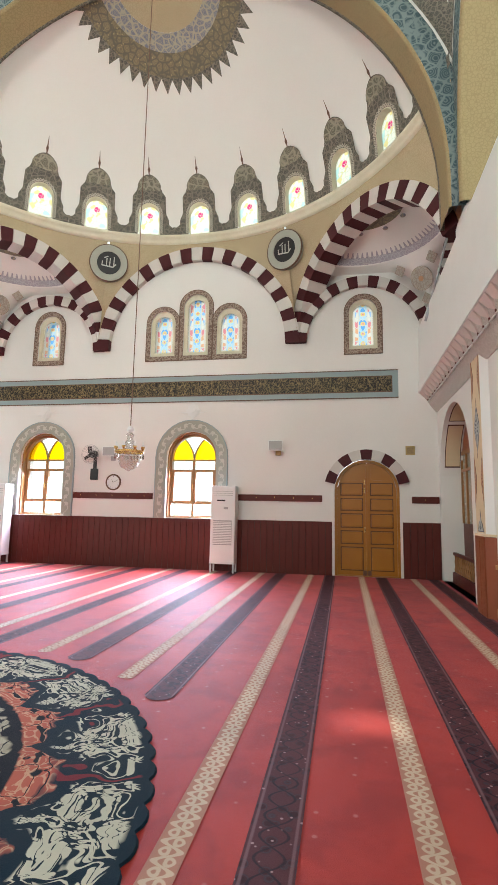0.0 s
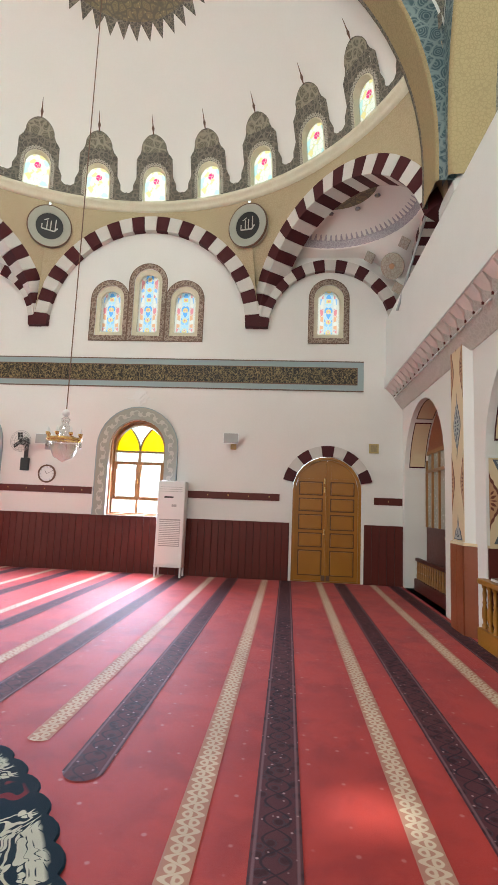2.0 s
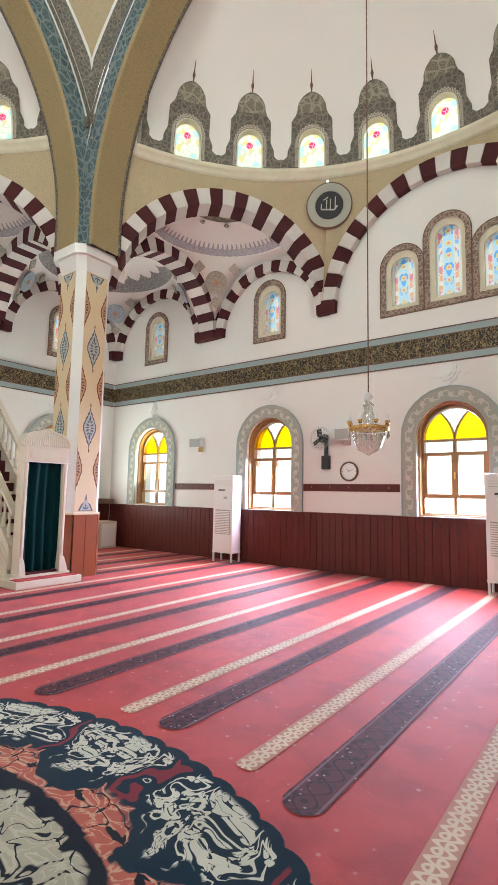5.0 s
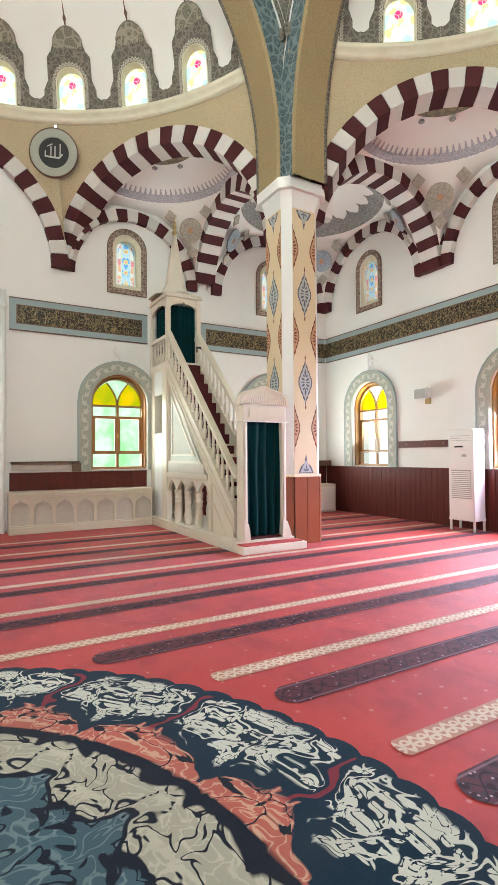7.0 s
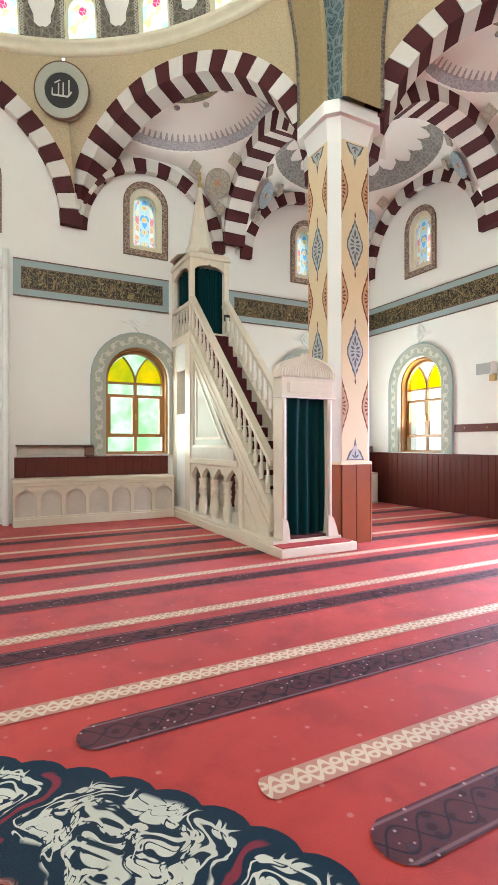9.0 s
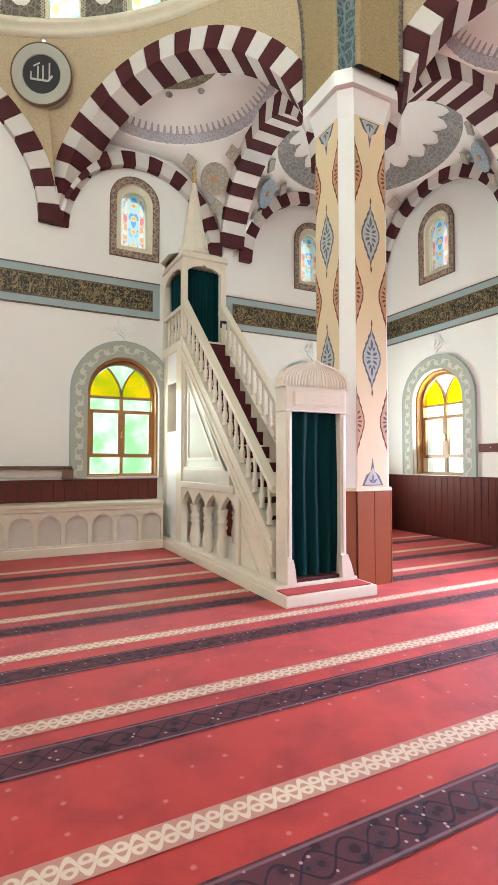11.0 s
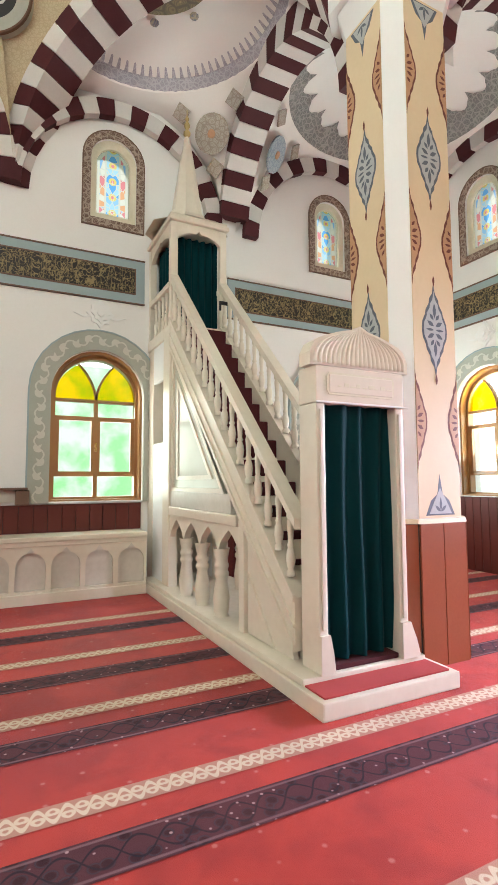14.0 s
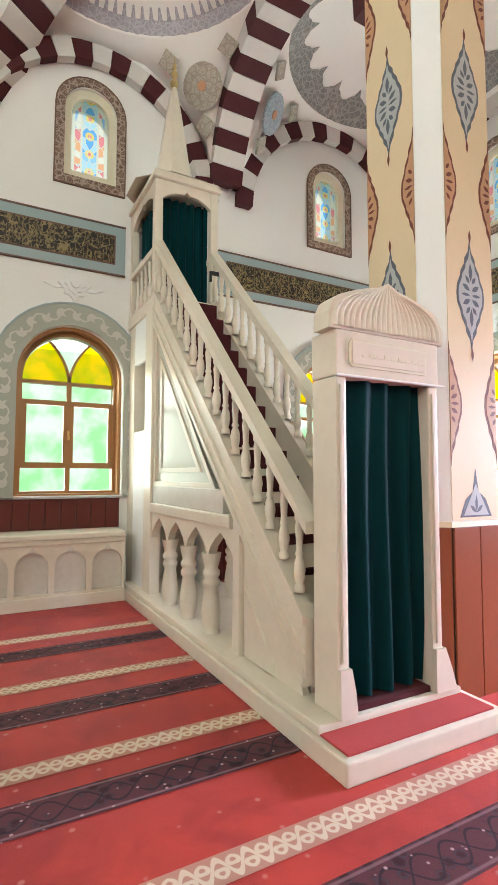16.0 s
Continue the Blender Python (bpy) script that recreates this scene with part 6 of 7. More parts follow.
    m_ = 72
    rows = []
    for j in range(13):
        f = j / 12
        z = 0.215 + 1.79 * f
        row = []
        for i in range(m_ + 1):
            u = i / m_
            sway = 0.034 * math.sin(u * 25 + 0.8 * math.sin(f * 3)) * (1.15 - 0.55 * f) + 0.012 * math.sin(u * 12 + 2 + f)
            edge = 0.02 * math.sin(f * 4.5) * (1 - f)
            row.append(Vector((-9.055 + sway, 6.79 + (0.655 - 0.02 * (1 - f)) * u + edge * 0.5, z)))
        rows.append(row)
    strip(bm, rows)
    add("curtain", bm, GREEN, label="dark green velvet curtain closing the stair", smooth=True)
    bm = bmesh.new()
    bmesh.ops.create_cone(bm, segments=10, radius1=0.008, radius2=0.008, depth=0.84, cap_ends=True, matrix=Matrix.Translation((-8.955, 7.14, 2.0)) @ Matrix.Rotation(radians(90), 4, "X"))
    add("curtain_rod", bm, WHITE)
    bm = bmesh.new()
    box(bm, (-11.80, PY1 - 0.16, 3.66), (-11.76, PY1 - 0.02, 3.70), 0.008)
    box(bm, (-11.79, PY1 - 0.17, 3.58), (-11.765, PY1 - 0.145, 3.70), 0.006)
    add("microphone_arm", bm, BLACK, label="small black microphone arm")
    # the stair and its canopy, drawn from a smaller plan, brought to size behind the portal
    c = Vector((-6.785, 5.012, 1.449))
    size = Matrix.Translation(c) @ Matrix.Scale(1.045, 4) @ Matrix.Translation(-c)
    for ob in e.children:
        if ob.name.split(".")[0] not in ("plinth", "plinth_moulding", "step_carpet", "threshold_carpet", "jamb", "lintel", "crest", "curtain", "curtain_rod"):
            ob.matrix_basis = size @ ob.matrix_basis
    return e
pulpit()

# ---------------------------------------------------------------- marble bench wall below the prayer wall
def on_b(u, d, z):
    return Vector((-12.70 - d, u, z))
e = thing("marble_parapet", (-12.9, 5.2, 0), "low cream marble parapet with a row of pointed blind arches", "parapet")
# body in greyer marble, which puts the niches' shade into the colour
bm = bmesh.new()
box(bm, (Q + 0.0, 3.76, 0.0), (-12.75, 6.555, 0.74))
part("body", bm, MARBLE_D, e)
bm = bmesh.new()
wall_band(bm, on_b, 3.76, 6.555, 0.13, 0.68, [(3.96 + i * 0.399, 0.168, 0.16, 0.44) for i in range(7)], 0.048)
part("arched_front", bm, MARBLE, e)
# nearly flush pieces in the same grey paint the shaded pointed tops
for i in range(7):
    u = 3.96 + i * 0.399
    bm = bmesh.new()
    prism(bm, [(u - 0.05, 0.601), (u, 0.665), (u + 0.05, 0.601)], lambda a, d, z: on_b(a, -0.004 + d, z), 0.02)
    part("shaded_arch_tip", bm, MARBLE_D, e)
bm = bmesh.new()
box(bm, (-12.78, 3.76, 0), (-12.675, 6.555, 0.13), 0.01)
part("base", bm, MARBLE, e)
bm = bmesh.new()
box(bm, (Q + 0.03, 3.75, 0.74), (-12.66, 6.555, 0.80), 0.012)
box(bm, (-12.78, 3.75, 0.68), (-12.68, 6.555, 0.74), 0.01)
part("cap", bm, MARBLE, e)

e = thing("wall_shelf", (Q + 0.1, 4.5, 1.25), "narrow dark wooden shelf with a pale front on the prayer wall", "shelf")
bm = bmesh.new()
box(bm, (Q, 3.82, 1.355), (Q + 0.20, 5.12, 1.385), 0.005)
part("board", bm, BROWN_LINE, e)
bm = bmesh.new()
box(bm, (Q, 3.84, 1.20), (Q + 0.05, 5.0, 1.35), 0.005)
part("front", bm, MARBLE_D, e)
bm = bmesh.new()
box(bm, (Q, 4.98, 1.17), (Q + 0.16, 5.14, 1.35), 0.006)
part("end_block", bm, BROWN_LINE, e)

def pipe():
    e = thing("drain_pipe", (Q + 0.12, 3.66, 0), "white painted upright pipe with clamps", "pipe")
    bm = bmesh.new()
    lathe(bm, [(0.055, 0.0), (0.055, 4.75), (0.0, 4.75)], (Q + 0.16, 3.66, 0), 14)
    part("tube", bm, WHITE, e, "", True)
    for z in (0.25, 1.9, 2.7, 4.4):
        bm = bmesh.new()
        lathe(bm, [(0.055, 0), (0.068, 0.0), (0.068, 0.06), (0.055, 0.06)], (Q + 0.16, 3.66, z), 14)
        box(bm, (Q, 3.645, z + 0.01), (Q + 0.11, 3.675, z + 0.05))
        part("clamp", bm, WHITE, e)
pipe()

# ---------------------------------------------------------------- things on and at the window wall
def air_conditioner(x, label):
    e = thing("air_conditioner", (x, 11.45, 0), label, "air conditioner", "standing air conditioners")
    y0, y1 = 11.30, 11.62
    bm = bmesh.new()
    box(bm, (x - 0.285, y0, 0.24), (x + 0.285, y1, 1.95), 0.02)
    body = part("body", bm, PLASTIC, e, "white plastic body")
    for sx in (-0.26, 0.26):
        for y in (y0 + 0.02, y1 - 0.02):
            bm = bmesh.new()
            box(bm, (x + sx - 0.018, y - 0.018, 0.0), (x + sx + 0.018, y + 0.018, 0.26), 0.004)
            part("leg", bm, PLASTIC, e)
    bm = bmesh.new()
    box(bm, (x - 0.29, y0 - 0.005, 0.20), (x + 0.29, y1 + 0.005, 0.245), 0.006)
    part("stand", bm, PLASTIC, e)
    bm = bmesh.new()
    box(bm, (x - 0.215, y0 - 0.006, 0.62), (x + 0.215, y0 + 0.004, 1.17), 0.003)
    grille = part("grille", bm, GREYPL, e, "grey air intake grille")
    for i in range(14):
        bm = bmesh.new()
        box(bm, (x - 0.21, y0 - 0.016, 0.64 + i * 0.037), (x + 0.21, y0 - 0.004, 0.662 + i * 0.037), 0.002)
        part("slat", bm, PLASTIC, grille)
    bm = bmesh.new()
    box(bm, (x - 0.14, y0 - 0.006, 1.60), (x + 0.05, y0 + 0.006, 1.632), 0.003)
    part("display", bm, BLACK, e, "dark display slot")
    bm = bmesh.new()
    box(bm, (x - 0.24, y0 - 0.004, 1.70), (x + 0.24, y0 + 0.006, 1.86), 0.004)
    part("outlet_panel", bm, PLASTIC, e)
    for i in range(3):
        bm = bmesh.new()
        box(bm, (x - 0.23, y0 - 0.012, 1.73 + i * 0.045), (x + 0.23, y0 - 0.002, 1.737 + i * 0.045), 0.002)
        part("louvre", bm, GREYPL, e)
    bm = bmesh.new()
    box(bm, (x + 0.02, y0 - 0.004, 1.42), (x + 0.12, y0 + 0.004, 1.47), 0.004)
    part("badge", bm, GREYPL, e)
air_conditioner(-2.74, "tall white standing air conditioner on legs beside the window")
air_conditioner(-8.58, "tall white standing air conditioner on legs by the far window")

def wall_fan(x, z):
    e = thing("wall_fan", (x, N, z - 0.4), "black wall fan on a bracket with control box", "fan")
    bm = bmesh.new()
    box(bm, (x - 0.09, N - 0.08, z - 0.42), (x + 0.09, N, z - 0.14), 0.012)
    part("control_box", bm, BLACK, e)
    bm = bmesh.new()
    box(bm, (x - 0.03, N - 0.07, z - 0.15), (x + 0.05, N - 0.02, z + 0.14), 0.012)
    part("arm", bm, BLACK, e)
    bm = bmesh.new()
    bmesh.ops.create_cone(bm, segments=18, radius1=0.10, radius2=0.07, depth=0.22, cap_ends=True, matrix=Matrix.Translation((x, N - 0.16, z + 0.20)) @ Matrix.Rotation(radians(100), 4, "X") @ Matrix.Rotation(radians(10), 4, "Y"))
    part("motor", bm, BLACK, e)
    c = Vector((x, N - 0.30, z + 0.20))
    for r in (0.08, 0.14, 0.20, 0.23):
        bm = bmesh.new()
        strip(bm, [[c + Vector(((r + 0.004 * a) * math.cos(t), 0.004 * b, (r + 0.004 * a) * math.sin(t))) for t in [2 * math.pi * i / 36 for i in range(36)]] for a, b in ((-1, 0), (0, -1), (1, 0), (0, 1), (-1, 0))], closed=True)
        part("cage_ring", bm, GREYPL, e)
    for i in range(18):
        t = 2 * math.pi * i / 18
        bm = bmesh.new()
        box(bm, (0.04, -0.002, -0.002), (0.23, 0.002, 0.002), 0, Matrix.Translation(c) @ Matrix.Rotation(-t, 4, "Y"))
        part("cage_wire", bm, GREYPL, e)
    for i in range(3):
        bm = bmesh.new()
        box(bm, (0.03, 0.01, -0.05), (0.19, 0.016, 0.05), 0.003, Matrix.Translation(c) @ Matrix.Rotation(2 * math.pi * i / 3 + 0.4, 4, "Y") @ Matrix.Rotation(0.4, 4, "X"))
        part("blade", bm, BLACK, e)
wall_fan(-6.15, 2.50)

def clock(x, z):
    e = thing("wall_clock", (x, N, z), "round white wall clock with a dark brown rim", "clock")
    place = lambda r, t, d: Vector((x + r * math.cos(t), N - d, z + r * math.sin(t)))
    ts = [2 * math.pi * i / 40 for i in range(40)]
    bm = bmesh.new()
    strip(bm, [[place(r, t, d) for t in ts] for r, d in ((0.20, 0), (0.20, 0.03), (0.185, 0.042), (0.168, 0.035), (0.165, 0.02))], closed=True)
    part("rim", bm, BROWN_LINE, e, "dark brown rim", True)
    bm = bmesh.new()
    strip(bm, [[place(r, t, 0.022) for t in ts] for r in (0.168, 0.001)], closed=True)
    part("dial", bm, PLASTIC, e, "white dial")
    for i in range(12):
        t = math.pi * i / 6
        bm = bmesh.new()
        a, b, p = Vector((math.cos(t), math.sin(t))) * 0.135, Vector((math.cos(t), math.sin(t))) * 0.155, Vector((-math.sin(t), math.cos(t))) * 0.004
        prism(bm, [tuple(a - p), tuple(b - p), tuple(b + p), tuple(a + p)], lambda u, d, zz: Vector((x + u, N - 0.022 - d, z + zz)), 0.003)
        part("hour_mark", bm, BLACK, e)
    for t, L, w in ((2.2, 0.08, 0.006), (0.4, 0.12, 0.004)):
        bm = bmesh.new()
        b, p = Vector((math.cos(t), math.sin(t))) * L, Vector((-math.sin(t), math.cos(t))) * w
        prism(bm, [tuple(-p), tuple(b - p * 0.4), tuple(b + p * 0.4), tuple(p)], lambda u, d, zz: Vector((x + u, N - 0.026 - d, z + zz)), 0.003)
        part("clock_pointer", bm, BLACK, e)
clock(-5.64, 2.03)

def loudspeaker(x, z, bracket):
    e = thing("loudspeaker", (x, N, z), "small grey wall loudspeaker on a bracket", "loudspeaker", "wall loudspeakers")
    bm = bmesh.new()
    prism(bm, [(-0.17, -0.12), (0.17, -0.12), (0.17, 0.12), (-0.17, 0.12)], lambda u, d, zz: Vector((x + u * (1 - 0.25 * d), N - 0.24 + 0.2 * d, z + zz * (1 - 0.15 * d) - 0.03 * (1 - d))), 1.0)
    part("cabinet", bm, PLASTIC, e)
    bm = bmesh.new()
    box(bm, (x - 0.15, N - 0.248, z - 0.13), (x + 0.15, N - 0.238, z + 0.075), 0.003)
    part("grille", bm, GREYPL, e, "grey grille")
    bm = bmesh.new()
    box(bm, (x - 0.02, N - 0.06, z - 0.24), (x + 0.10, N, z - 0.10), 0.006)
    part("bracket", bm, OCHRE if bracket else GREYPL, e, "ochre bracket")
loudspeaker(-1.58, 2.93, True)
loudspeaker(-5.70, 2.80, False)
loudspeaker(-9.72, 2.80, True)
e = thing("wall_plaque", (1.43, N, 2.8), "small square gilt plaque on the white wall", "plaque")
bm = bmesh.new()
box(bm, (1.33, N - 0.02, 2.70), (1.53, N, 2.90), 0.006)
part("frame", bm, OCHRE, e)
bm = bmesh.new()
box(bm, (1.36, N - 0.026, 2.73), (1.50, N - 0.016, 2.87), 0.003)
part("field", bm, GOLD_DARK, e)
e = thing("cabinet", (-12.75, 11.2, 0), "low pale cabinet standing in the corner", "cabinet")
bm = bmesh.new()
box(bm, (-13.1, 10.95, 0.0), (-12.55, 11.5, 0.72), 0.012)
part("body", bm, MARBLE_D, e)
bm = bmesh.new()
box(bm, (-12.552, 11.0, 0.06), (-12.54, 11.45, 0.66), 0.004)
part("door", bm, PLASTIC, e)
e = thing("storage_box", (-12.85, 11.3, 1.18), "dark brown box on the panelling ledge", "box")
bm = bmesh.new()
box(bm, (-13.18, 10.9, 1.185), (-12.85, 11.6, 1.33), 0.01)
part("body", bm, BROWN_LINE, e)

# ---------------------------------------------------------------- chandelier
def chandelier(x, y):
    e = thing("chandelier", (x, y, 2.0), "small crystal chandelier with brass ring on a long cable", "chandelier")
    bm = bmesh.new()
    lathe(bm, [(0.009, 2.80), (0.009, 12.0)], (x, y, 0), 6)
    part("cable", bm, BROWN_LINE, e, "long dark cable")
    bm = bmesh.new()
    lathe(bm, [(0.01, 2.86), (0.05, 2.83), (0.06, 2.77), (0.03, 2.75), (0.01, 2.74)], (x, y, 0), 14)
    part("canopy_cap", bm, PLASTIC, e, "white cap", True)
    bm = bmesh.new()
    lathe(bm, [(0.02, 2.75), (0.07, 2.70), (0.05, 2.62), (0.09, 2.55), (0.06, 2.47), (0.11, 2.42), (0.04, 2.38)], (x, y, 0), 16)
    part("crystal_stem", bm, CRYSTAL, e, "cut glass stem", True)
    bm = bmesh.new()
    lathe(bm, [(0.245, 2.37), (0.255, 2.375), (0.255, 2.41), (0.245, 2.415), (0.24, 2.39), (0.245, 2.37)], (x, y, 0), 40)
    part("brass_ring", bm, BRASS, e, "polished brass ring", True)
    bm = bmesh.new()
    lathe(bm, [(0.21, 2.35), (0.20, 2.28), (0.17, 2.19), (0.14, 2.12), (0.06, 2.08), (0.01, 2.05)], (x, y, 0), 24)
    part("glass_bowl", bm, CRYSTAL, e, "glass bowl", True)
    for i in range(8):
        t = 2 * math.pi * i / 8
        cx, cy = x + 0.25 * math.cos(t), y + 0.25 * math.sin(t)
        bm = bmesh.new()
        lathe(bm, [(0.012, 2.43), (0.03, 2.45), (0.034, 2.48)], (cx, cy, 0), 8)
        part("cup", bm, BRASS, e)
        bm = bmesh.new()
        lathe(bm, [(0.014, 2.47), (0.022, 2.51), (0.014, 2.55), (0.002, 2.57)], (cx, cy, 0), 8)
        part("bulb", bm, PLASTIC, e, "", True)
        bm = bmesh.new()
        box(bm, (0.05, -0.006, -0.006), (0.245, 0.006, 0.006), 0.002, Matrix.Translation((x, y, 2.40)) @ Matrix.Rotation(t, 4, "Z"))
        part("arm", bm, BRASS, e)
    for i in range(24):
        t = 2 * math.pi * i / 24
        bm = bmesh.new()
        lathe(bm, [(0.002, 2.36), (0.010, 2.33), (0.012, 2.30), (0.002, 2.26)], (x + 0.25 * math.cos(t), y + 0.25 * math.sin(t), 0), 6)
        part("drop", bm, CRYSTAL, e)
chandelier(-3.75, 8.35)

# ---------------------------------------------------------------- gallery side
GX = 1.64
def on_e(u, d, z):
    return Vector((2.03 + d, u, z))
bm = bmesh.new()
wall_band(bm, on_e, S_W, N, 0.0, 3.95, [(10.24, 1.34, 0.0, 2.22), (5.95, 1.36, 0.0, 2.22), (1.6, 1.36, 0.0, 2.22)], 0.50)
structure("arcade", bm, PLASTER, "white arcade wall under the gallery with round arches", "wall")
bm = bmesh.new()
box(bm, (GX, S_W, 4.12), (E_W, N - 0.002, 4.34), 0.0)
structure("gallery_floor", bm, WHITE, "white gallery slab with a moulded edge", "gallery")
bm = bmesh.new()
box(bm, (GX + 0.03, S_W, 4.34), (GX + 0.16, N - 0.003, 5.62), 0.01)
box(bm, (GX - 0.01, S_W, 4.10), (GX + 0.02, N - 0.004, 4.20), 0.008)
structure("gallery_parapet", bm, WHITE, "plain white gallery parapet", "parapet")
bm = bmesh.new()
strip(bm, [[(GX + 0.02, S_W, 4.12), (GX + 0.02, N - 0.003, 4.12)], [(GX + 0.12, S_W, 4.02), (GX + 0.12, N - 0.003, 4.02)], [(1.90, S_W, 3.80), (1.90, N - 0.003, 3.80)], [(2.01, S_W, 3.66), (2.01, N - 0.003, 3.66)], [(2.03, S_W, 3.66), (2.03, N - 0.003, 3.66)]])
structure("gallery_cove", bm, GREY_COVE, "greyish plaster cove under the gallery with stamped leaves", "cornice")
e = thing("corbel_row", (GX, 7, 3.95), "row of pointed plaster corbels under the gallery edge", "cornice", kind="structure")
bm = bmesh.new()
a = [(0.0, -0.13, 4.11), (0.0, 0.13, 4.11), (0.20, 0.0, 3.90)]
v = [bm.verts.new((GX + 0.0 + x, y, z)) for x, y, z in ((0.0, -0.135, 4.115), (0.0, 0.135, 4.115), (0.10, 0.10, 4.00), (0.17, 0.0, 3.925), (0.10, -0.10, 4.00))]
w = [bm.verts.new((GX + 0.05 + x, y, z + 0.05)) for x, y, z in ((0.0, -0.135, 4.115), (0.0, 0.135, 4.115), (0.12, 0.11, 3.98), (0.21, 0.0, 3.885), (0.12, -0.11, 3.98))]
bm.faces.new(v)
bm.faces.new(w[::-1])
for i in range(5):
    bm.faces.new((v[i], v[(i + 1) % 5], w[(i + 1) % 5], w[i]))
corb = finish("corbel", bm, ROSY)
bm = bmesh.new()
box(bm, (-0.012, -0.012, -0.02), (0.012, 0.012, 0.02), 0.004)
tipm = finish("corbel_tip", bm, DADO)
bm = bmesh.new()
lathe(bm, [(0.001, 0.0), (0.05, 0.008), (0.065, 0.02), (0.04, 0.03)], (0, 0, 0), 8)
leafm = finish("stamped_leaf", bm, WHITE)
k = 0
y = N - 0.16
while y > 3.2:
    piece("corbel", corb, e, Matrix.Translation((0, y, 0)))
    piece("corbel_tip", tipm, e, Matrix.Translation((GX + 0.175, y, 3.918)))
    piece("stamped_leaf", leafm, e, Matrix.Translation((1.83, y - 0.14, 3.865)) @ Matrix.Rotation(radians(-45), 4, "Y"))
    y -= 0.285
e = thing("tie_rod", (1.7, 9.5, 5), "slim grey metal rod rising from the gallery", "rod")
bm = bmesh.new()
p0, p1 = Vector((1.62, 10.4, 5.30)), Vector((2.10, 9.4, 7.35))
d = (p1 - p0)
bmesh.ops.create_cone(bm, segments=10, radius1=0.025, radius2=0.025, depth=d.length, cap_ends=True, matrix=Matrix.Translation((p0 + p1) / 2) @ d.to_track_quat("Z", "Y").to_matrix().to_4x4())
part("rod", bm, STEEL, e)

def screen(yc, number):
    e = thing("window_%d" % number, (2.5, yc, 0), "brown wooden glazed screen filling the arch under the gallery", "screen", kind="structure")
    x = 2.47
    def b(name, y0, y1, z0, z1, m, d0=0.0, d1=0.05):
        bm = bmesh.new()
        box(bm, (x + d0, yc + y0, z0), (x + d1, yc + y1, z1), 0.004)
        part(name, bm, m, e)
    b("lower_panel", -1.34, 1.34, 0.0, 1.22, DADO)
    for y0 in (-1.34, -0.92, -0.46, 0.0, 0.44, 0.88, 1.29):
        b("post", y0, y0 + 0.055, 1.22, 2.68, WINWOOD, -0.02, 0.06)
    b("transom", -1.34, 1.34, 2.30, 2.36, WINWOOD, -0.02, 0.06)
    b("transom", -1.34, 1.34, 2.66, 2.74, WINWOOD, -0.02, 0.06)
    bm = bmesh.new()
    prism(bm, [(-1.35, 2.74), (1.35, 2.74)] + [(1.35 * math.cos(math.pi * i / 16), max(2.741, 2.22 + 1.35 * math.sin(math.pi * i / 16))) for i in range(17)], lambda u, d, z: Vector((x + d, yc + u, z)), 0.04)
    part("tympanum", bm, PIERWOOD, e, "brown wooden arch panel")
    bm = bmesh.new()
    quad(bm, (x + 0.02, yc - 1.33, 1.22), (x + 0.02, yc + 1.33, 1.22), (x + 0.02, yc + 1.33, 2.68), (x + 0.02, yc - 1.33, 2.68))
    part("pane", bm, PALE_PANE, e, "pale frosted glass")
for i, yc in enumerate((10.24, 5.95, 1.6)):
    screen(yc, 40 + i)
def soffit_panels(yc):
    """Painted cartouches on the arch's soffit."""
    e = thing("soffit_painting", (2.2, yc, 2.6), "beige painted soffit panels with dark red outline", "painting", kind="structure")
    for t0, t1 in ((8, 52), (56, 124), (128, 172)):
        for r, w, m, inset in ((1.325, 0.16, VOUS_R, 0.0), (1.32, 0.145, BEIGE, 1.2)):
            bm = bmesh.new()
            rows = []
            for i in range(9):
                t = radians(t0 + inset + (t1 - t0 - 2 * inset) * i / 8)
                rows.append([(2.28 - w, yc + r * math.cos(t), 2.22 + r * math.sin(t)), (2.28 + w, yc + r * math.cos(t), 2.22 + r * math.sin(t))])
            strip(bm, rows)
            part("outline" if inset == 0 else "field", bm, m, e)
soffit_panels(10.24)
soffit_panels(5.95)

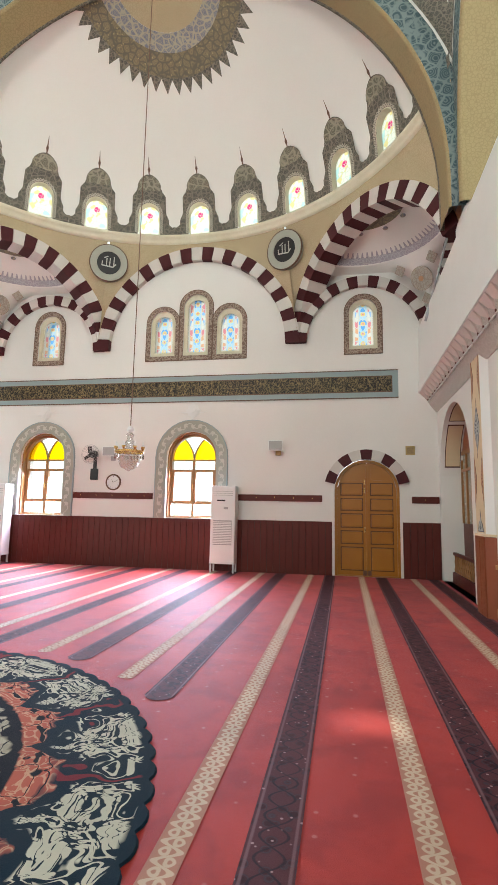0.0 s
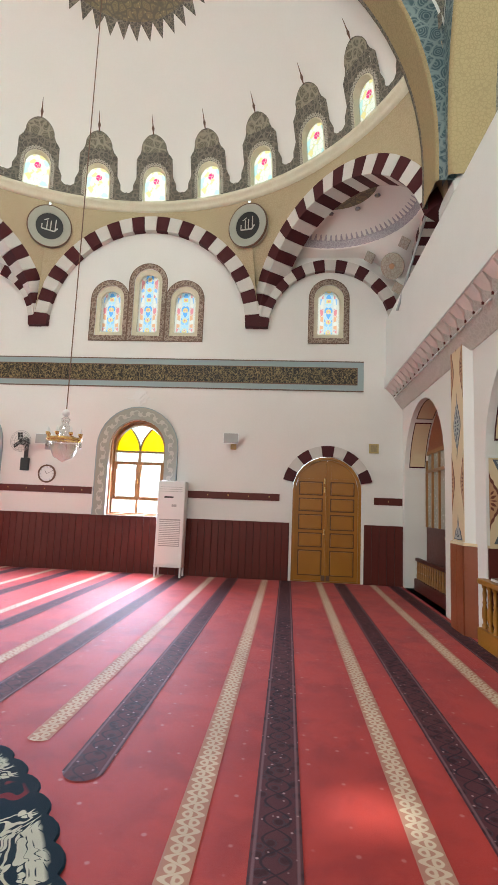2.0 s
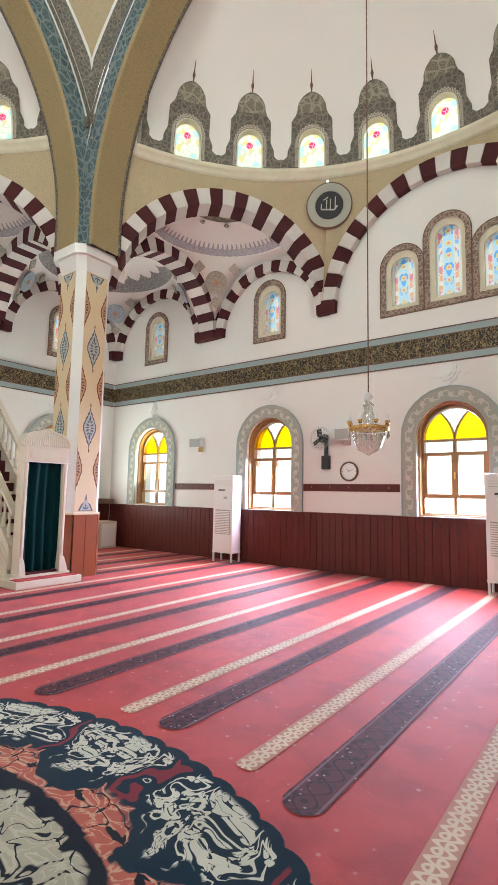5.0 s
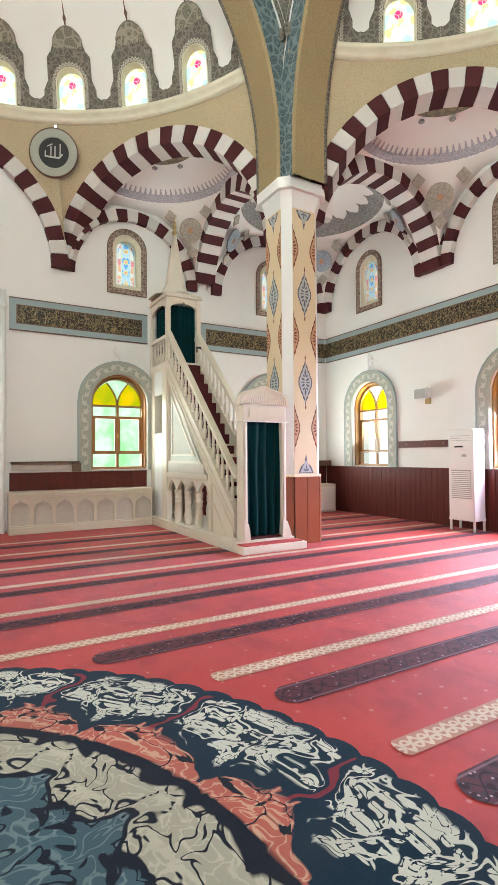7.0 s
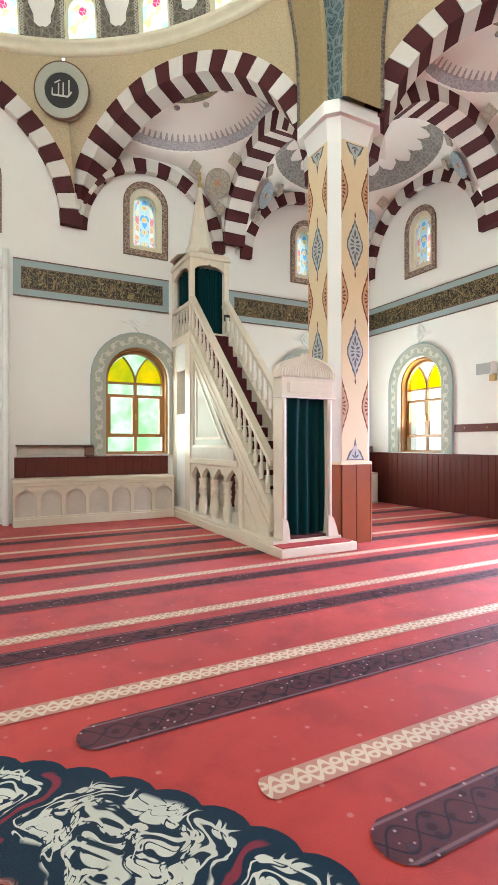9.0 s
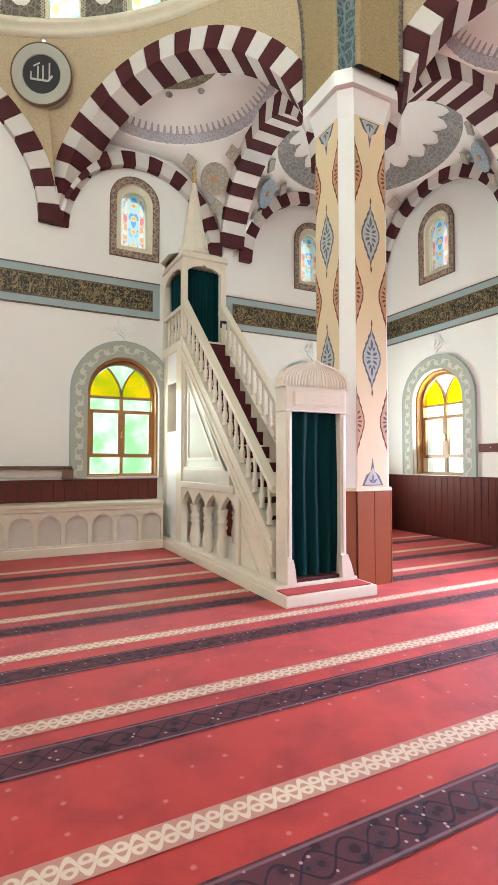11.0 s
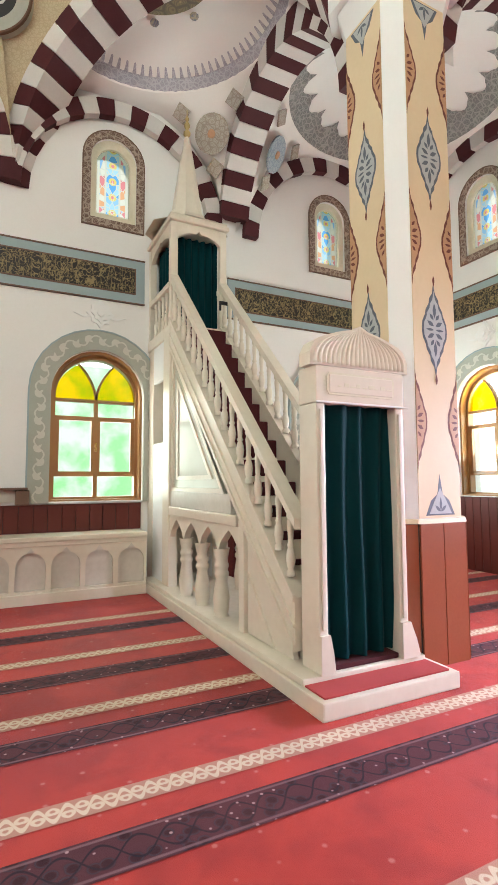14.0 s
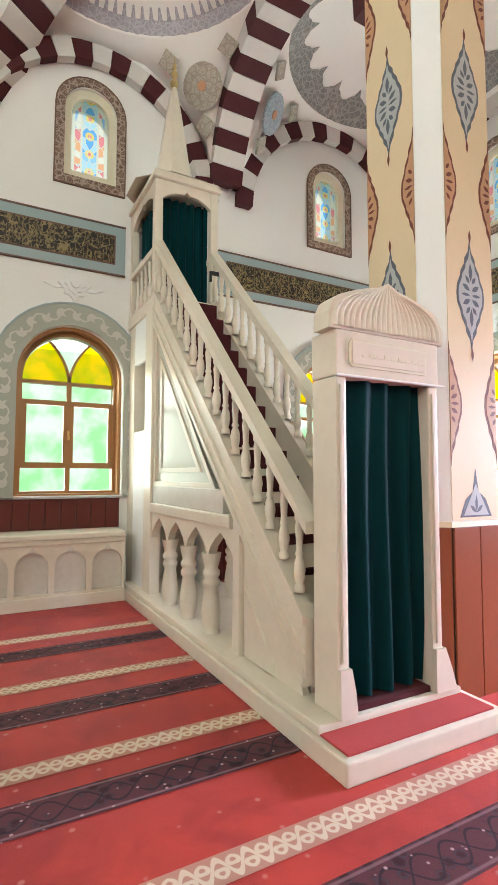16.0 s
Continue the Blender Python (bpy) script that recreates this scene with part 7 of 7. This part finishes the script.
def painted_reveal(y, face):
    """Beige painted panel with motifs and a brown foot on the side of a gallery arch."""
    e = thing("reveal_painting", (2.28, y, 0), "beige painted arch reveal with slate and rust motifs over a brown foot", "painting", kind="structure")
    def on(u, d, z):
        return Vector((2.28 + u, y - face * (0.004 + d), z))
    w = 0.215
    for name, pts, d, m in (("painted_face", [(-w, 1.15), (w, 1.15), (w, 2.20), (-w, 2.20)], 0.004, BEIGE), ("foot_panel", [(-0.24, 0.0), (0.24, 0.0), (0.24, 1.12), (-0.24, 1.12)], 0.03, DADO), ("ledge", [(-0.245, 1.12), (0.245, 1.12), (0.245, 1.15), (-0.245, 1.15)], 0.04, BEIGE), ("impost", [(-0.245, 2.20), (0.245, 2.20), (0.245, 2.235), (-0.245, 2.235)], 0.025, WHITE)):
        bm = bmesh.new()
        prism(bm, pts, on, d)
        part(name, bm, m, e)
    for zc, s_ in ((1.17, 1), (2.18, -1)):
        bm = bmesh.new()
        prism(bm, [(-0.17, zc), (0.17, zc), (0.11, zc + s_ * 0.13), (0.03, zc + s_ * 0.19), (0, zc + s_ * 0.32), (-0.03, zc + s_ * 0.19), (-0.11, zc + s_ * 0.13)], on, 0.007)
        part("motif", bm, EDGE_G, e)
        bm = bmesh.new()
        prism(bm, [(-0.13, zc + s_ * 0.015), (0.13, zc + s_ * 0.015), (0.08, zc + s_ * 0.11), (0, zc + s_ * 0.21), (-0.08, zc + s_ * 0.11)], on, 0.009)
        part("motif_field", bm, MOTIF_G, e)
    for s_ in (-1, 1):
        bm = bmesh.new()
        prism(bm, [(s_ * w - u, 1.68 + z) for u, z in half_ogee(0.145, 0.36, s_)], on, 0.007)
        part("motif_edge", bm, EDGE_R, e)
        bm = bmesh.new()
        prism(bm, [(s_ * w - u, 1.68 + z) for u, z in half_ogee(0.12, 0.29, s_)], on, 0.009)
        part("motif", bm, MOTIF_R, e)
        bm = bmesh.new()
        blossom(bm, on, s_ * w, 1.68, 0.115, 0.27, 0.0105, (-s_,))
        part("leaves", bm, EDGE_R, e)
painted_reveal(7.308, 1)
painted_reveal(8.902, -1)

def bench(y0, y1):
    e = thing("bench", (2.3, (y0 + y1) / 2, 0), "dark wooden low balustrade bench inside the arch", "bench")
    bm = bmesh.new()
    box(bm, (2.20, y0, 0.56), (2.27, y1, 0.62), 0.008)
    part("rail", bm, DADO, e)
    bm = bmesh.new()
    box(bm, (2.18, y0, 0.0), (2.30, y1, 0.22), 0.008)
    part("base", bm, DADO, e)
    bm = bmesh.new()
    lathe(bm, [(0.022, 0), (0.03, 0.06), (0.016, 0.14), (0.026, 0.2), (0.016, 0.28), (0.022, 0.34)], (0, 0, 0), 8)
    me = finish("baluster", bm, WINWOOD, True)
    n = int((y1 - y0) / 0.14)
    for i in range(n):
        piece("baluster", me, e, Matrix.Translation((2.235, y0 + (i + 0.5) * (y1 - y0) / n, 0.22)))
bench(9.05, 11.4)

def railing(y0, y1):
    e = thing("wooden_railing", (2.0, (y0 + y1) / 2, 0), "honey-coloured turned wooden railing before the pier", "railing")
    x = 1.99
    bm = bmesh.new()
    box(bm, (x - 0.06, y0, 0.70), (x + 0.30, y1, 0.76), 0.012)
    part("top_board", bm, DOORWOOD, e)
    bm = bmesh.new()
    box(bm, (x - 0.06, y0, 0.0), (x + 0.06, y1, 0.20), 0.01)
    part("base_board", bm, DOORWOOD, e)
    bm = bmesh.new()
    lathe(bm, [(0.03, 0), (0.03, 0.04), (0.018, 0.06), (0.034, 0.14), (0.030, 0.22), (0.018, 0.27), (0.028, 0.29), (0.018, 0.31), (0.024, 0.40), (0.018, 0.45), (0.03, 0.46), (0.03, 0.50)], (0, 0, 0), 12)
    me = finish("baluster", bm, DOORWOOD, True)
    n = int((y1 - y0) / 0.15)
    for i in range(n):
        piece("baluster", me, e, Matrix.Translation((x, y0 + (i + 0.5) * (y1 - y0) / n, 0.20)))
    return e
railing(4.7, 7.38)
for i, (yy, m, lab) in enumerate(((7.0, BROWN_LINE, "thick dark bound book lying on the railing"), (6.6, CORNICE, "pale bound book lying on the railing"))):
    e = thing("book", (2.1, yy, 0.76), lab, "book", "books on the railing")
    bm = bmesh.new()
    box(bm, (2.0, yy - 0.12, 0.76), (2.2, yy + 0.12, 0.80 + 0.01 * i), 0.004)
    part("cover", bm, m, e)
    bm = bmesh.new()
    box(bm, (1.992, yy - 0.112, 0.767), (2.19, yy + 0.112, 0.793), 0.002)
    part("pages", bm, PLASTIC, e)
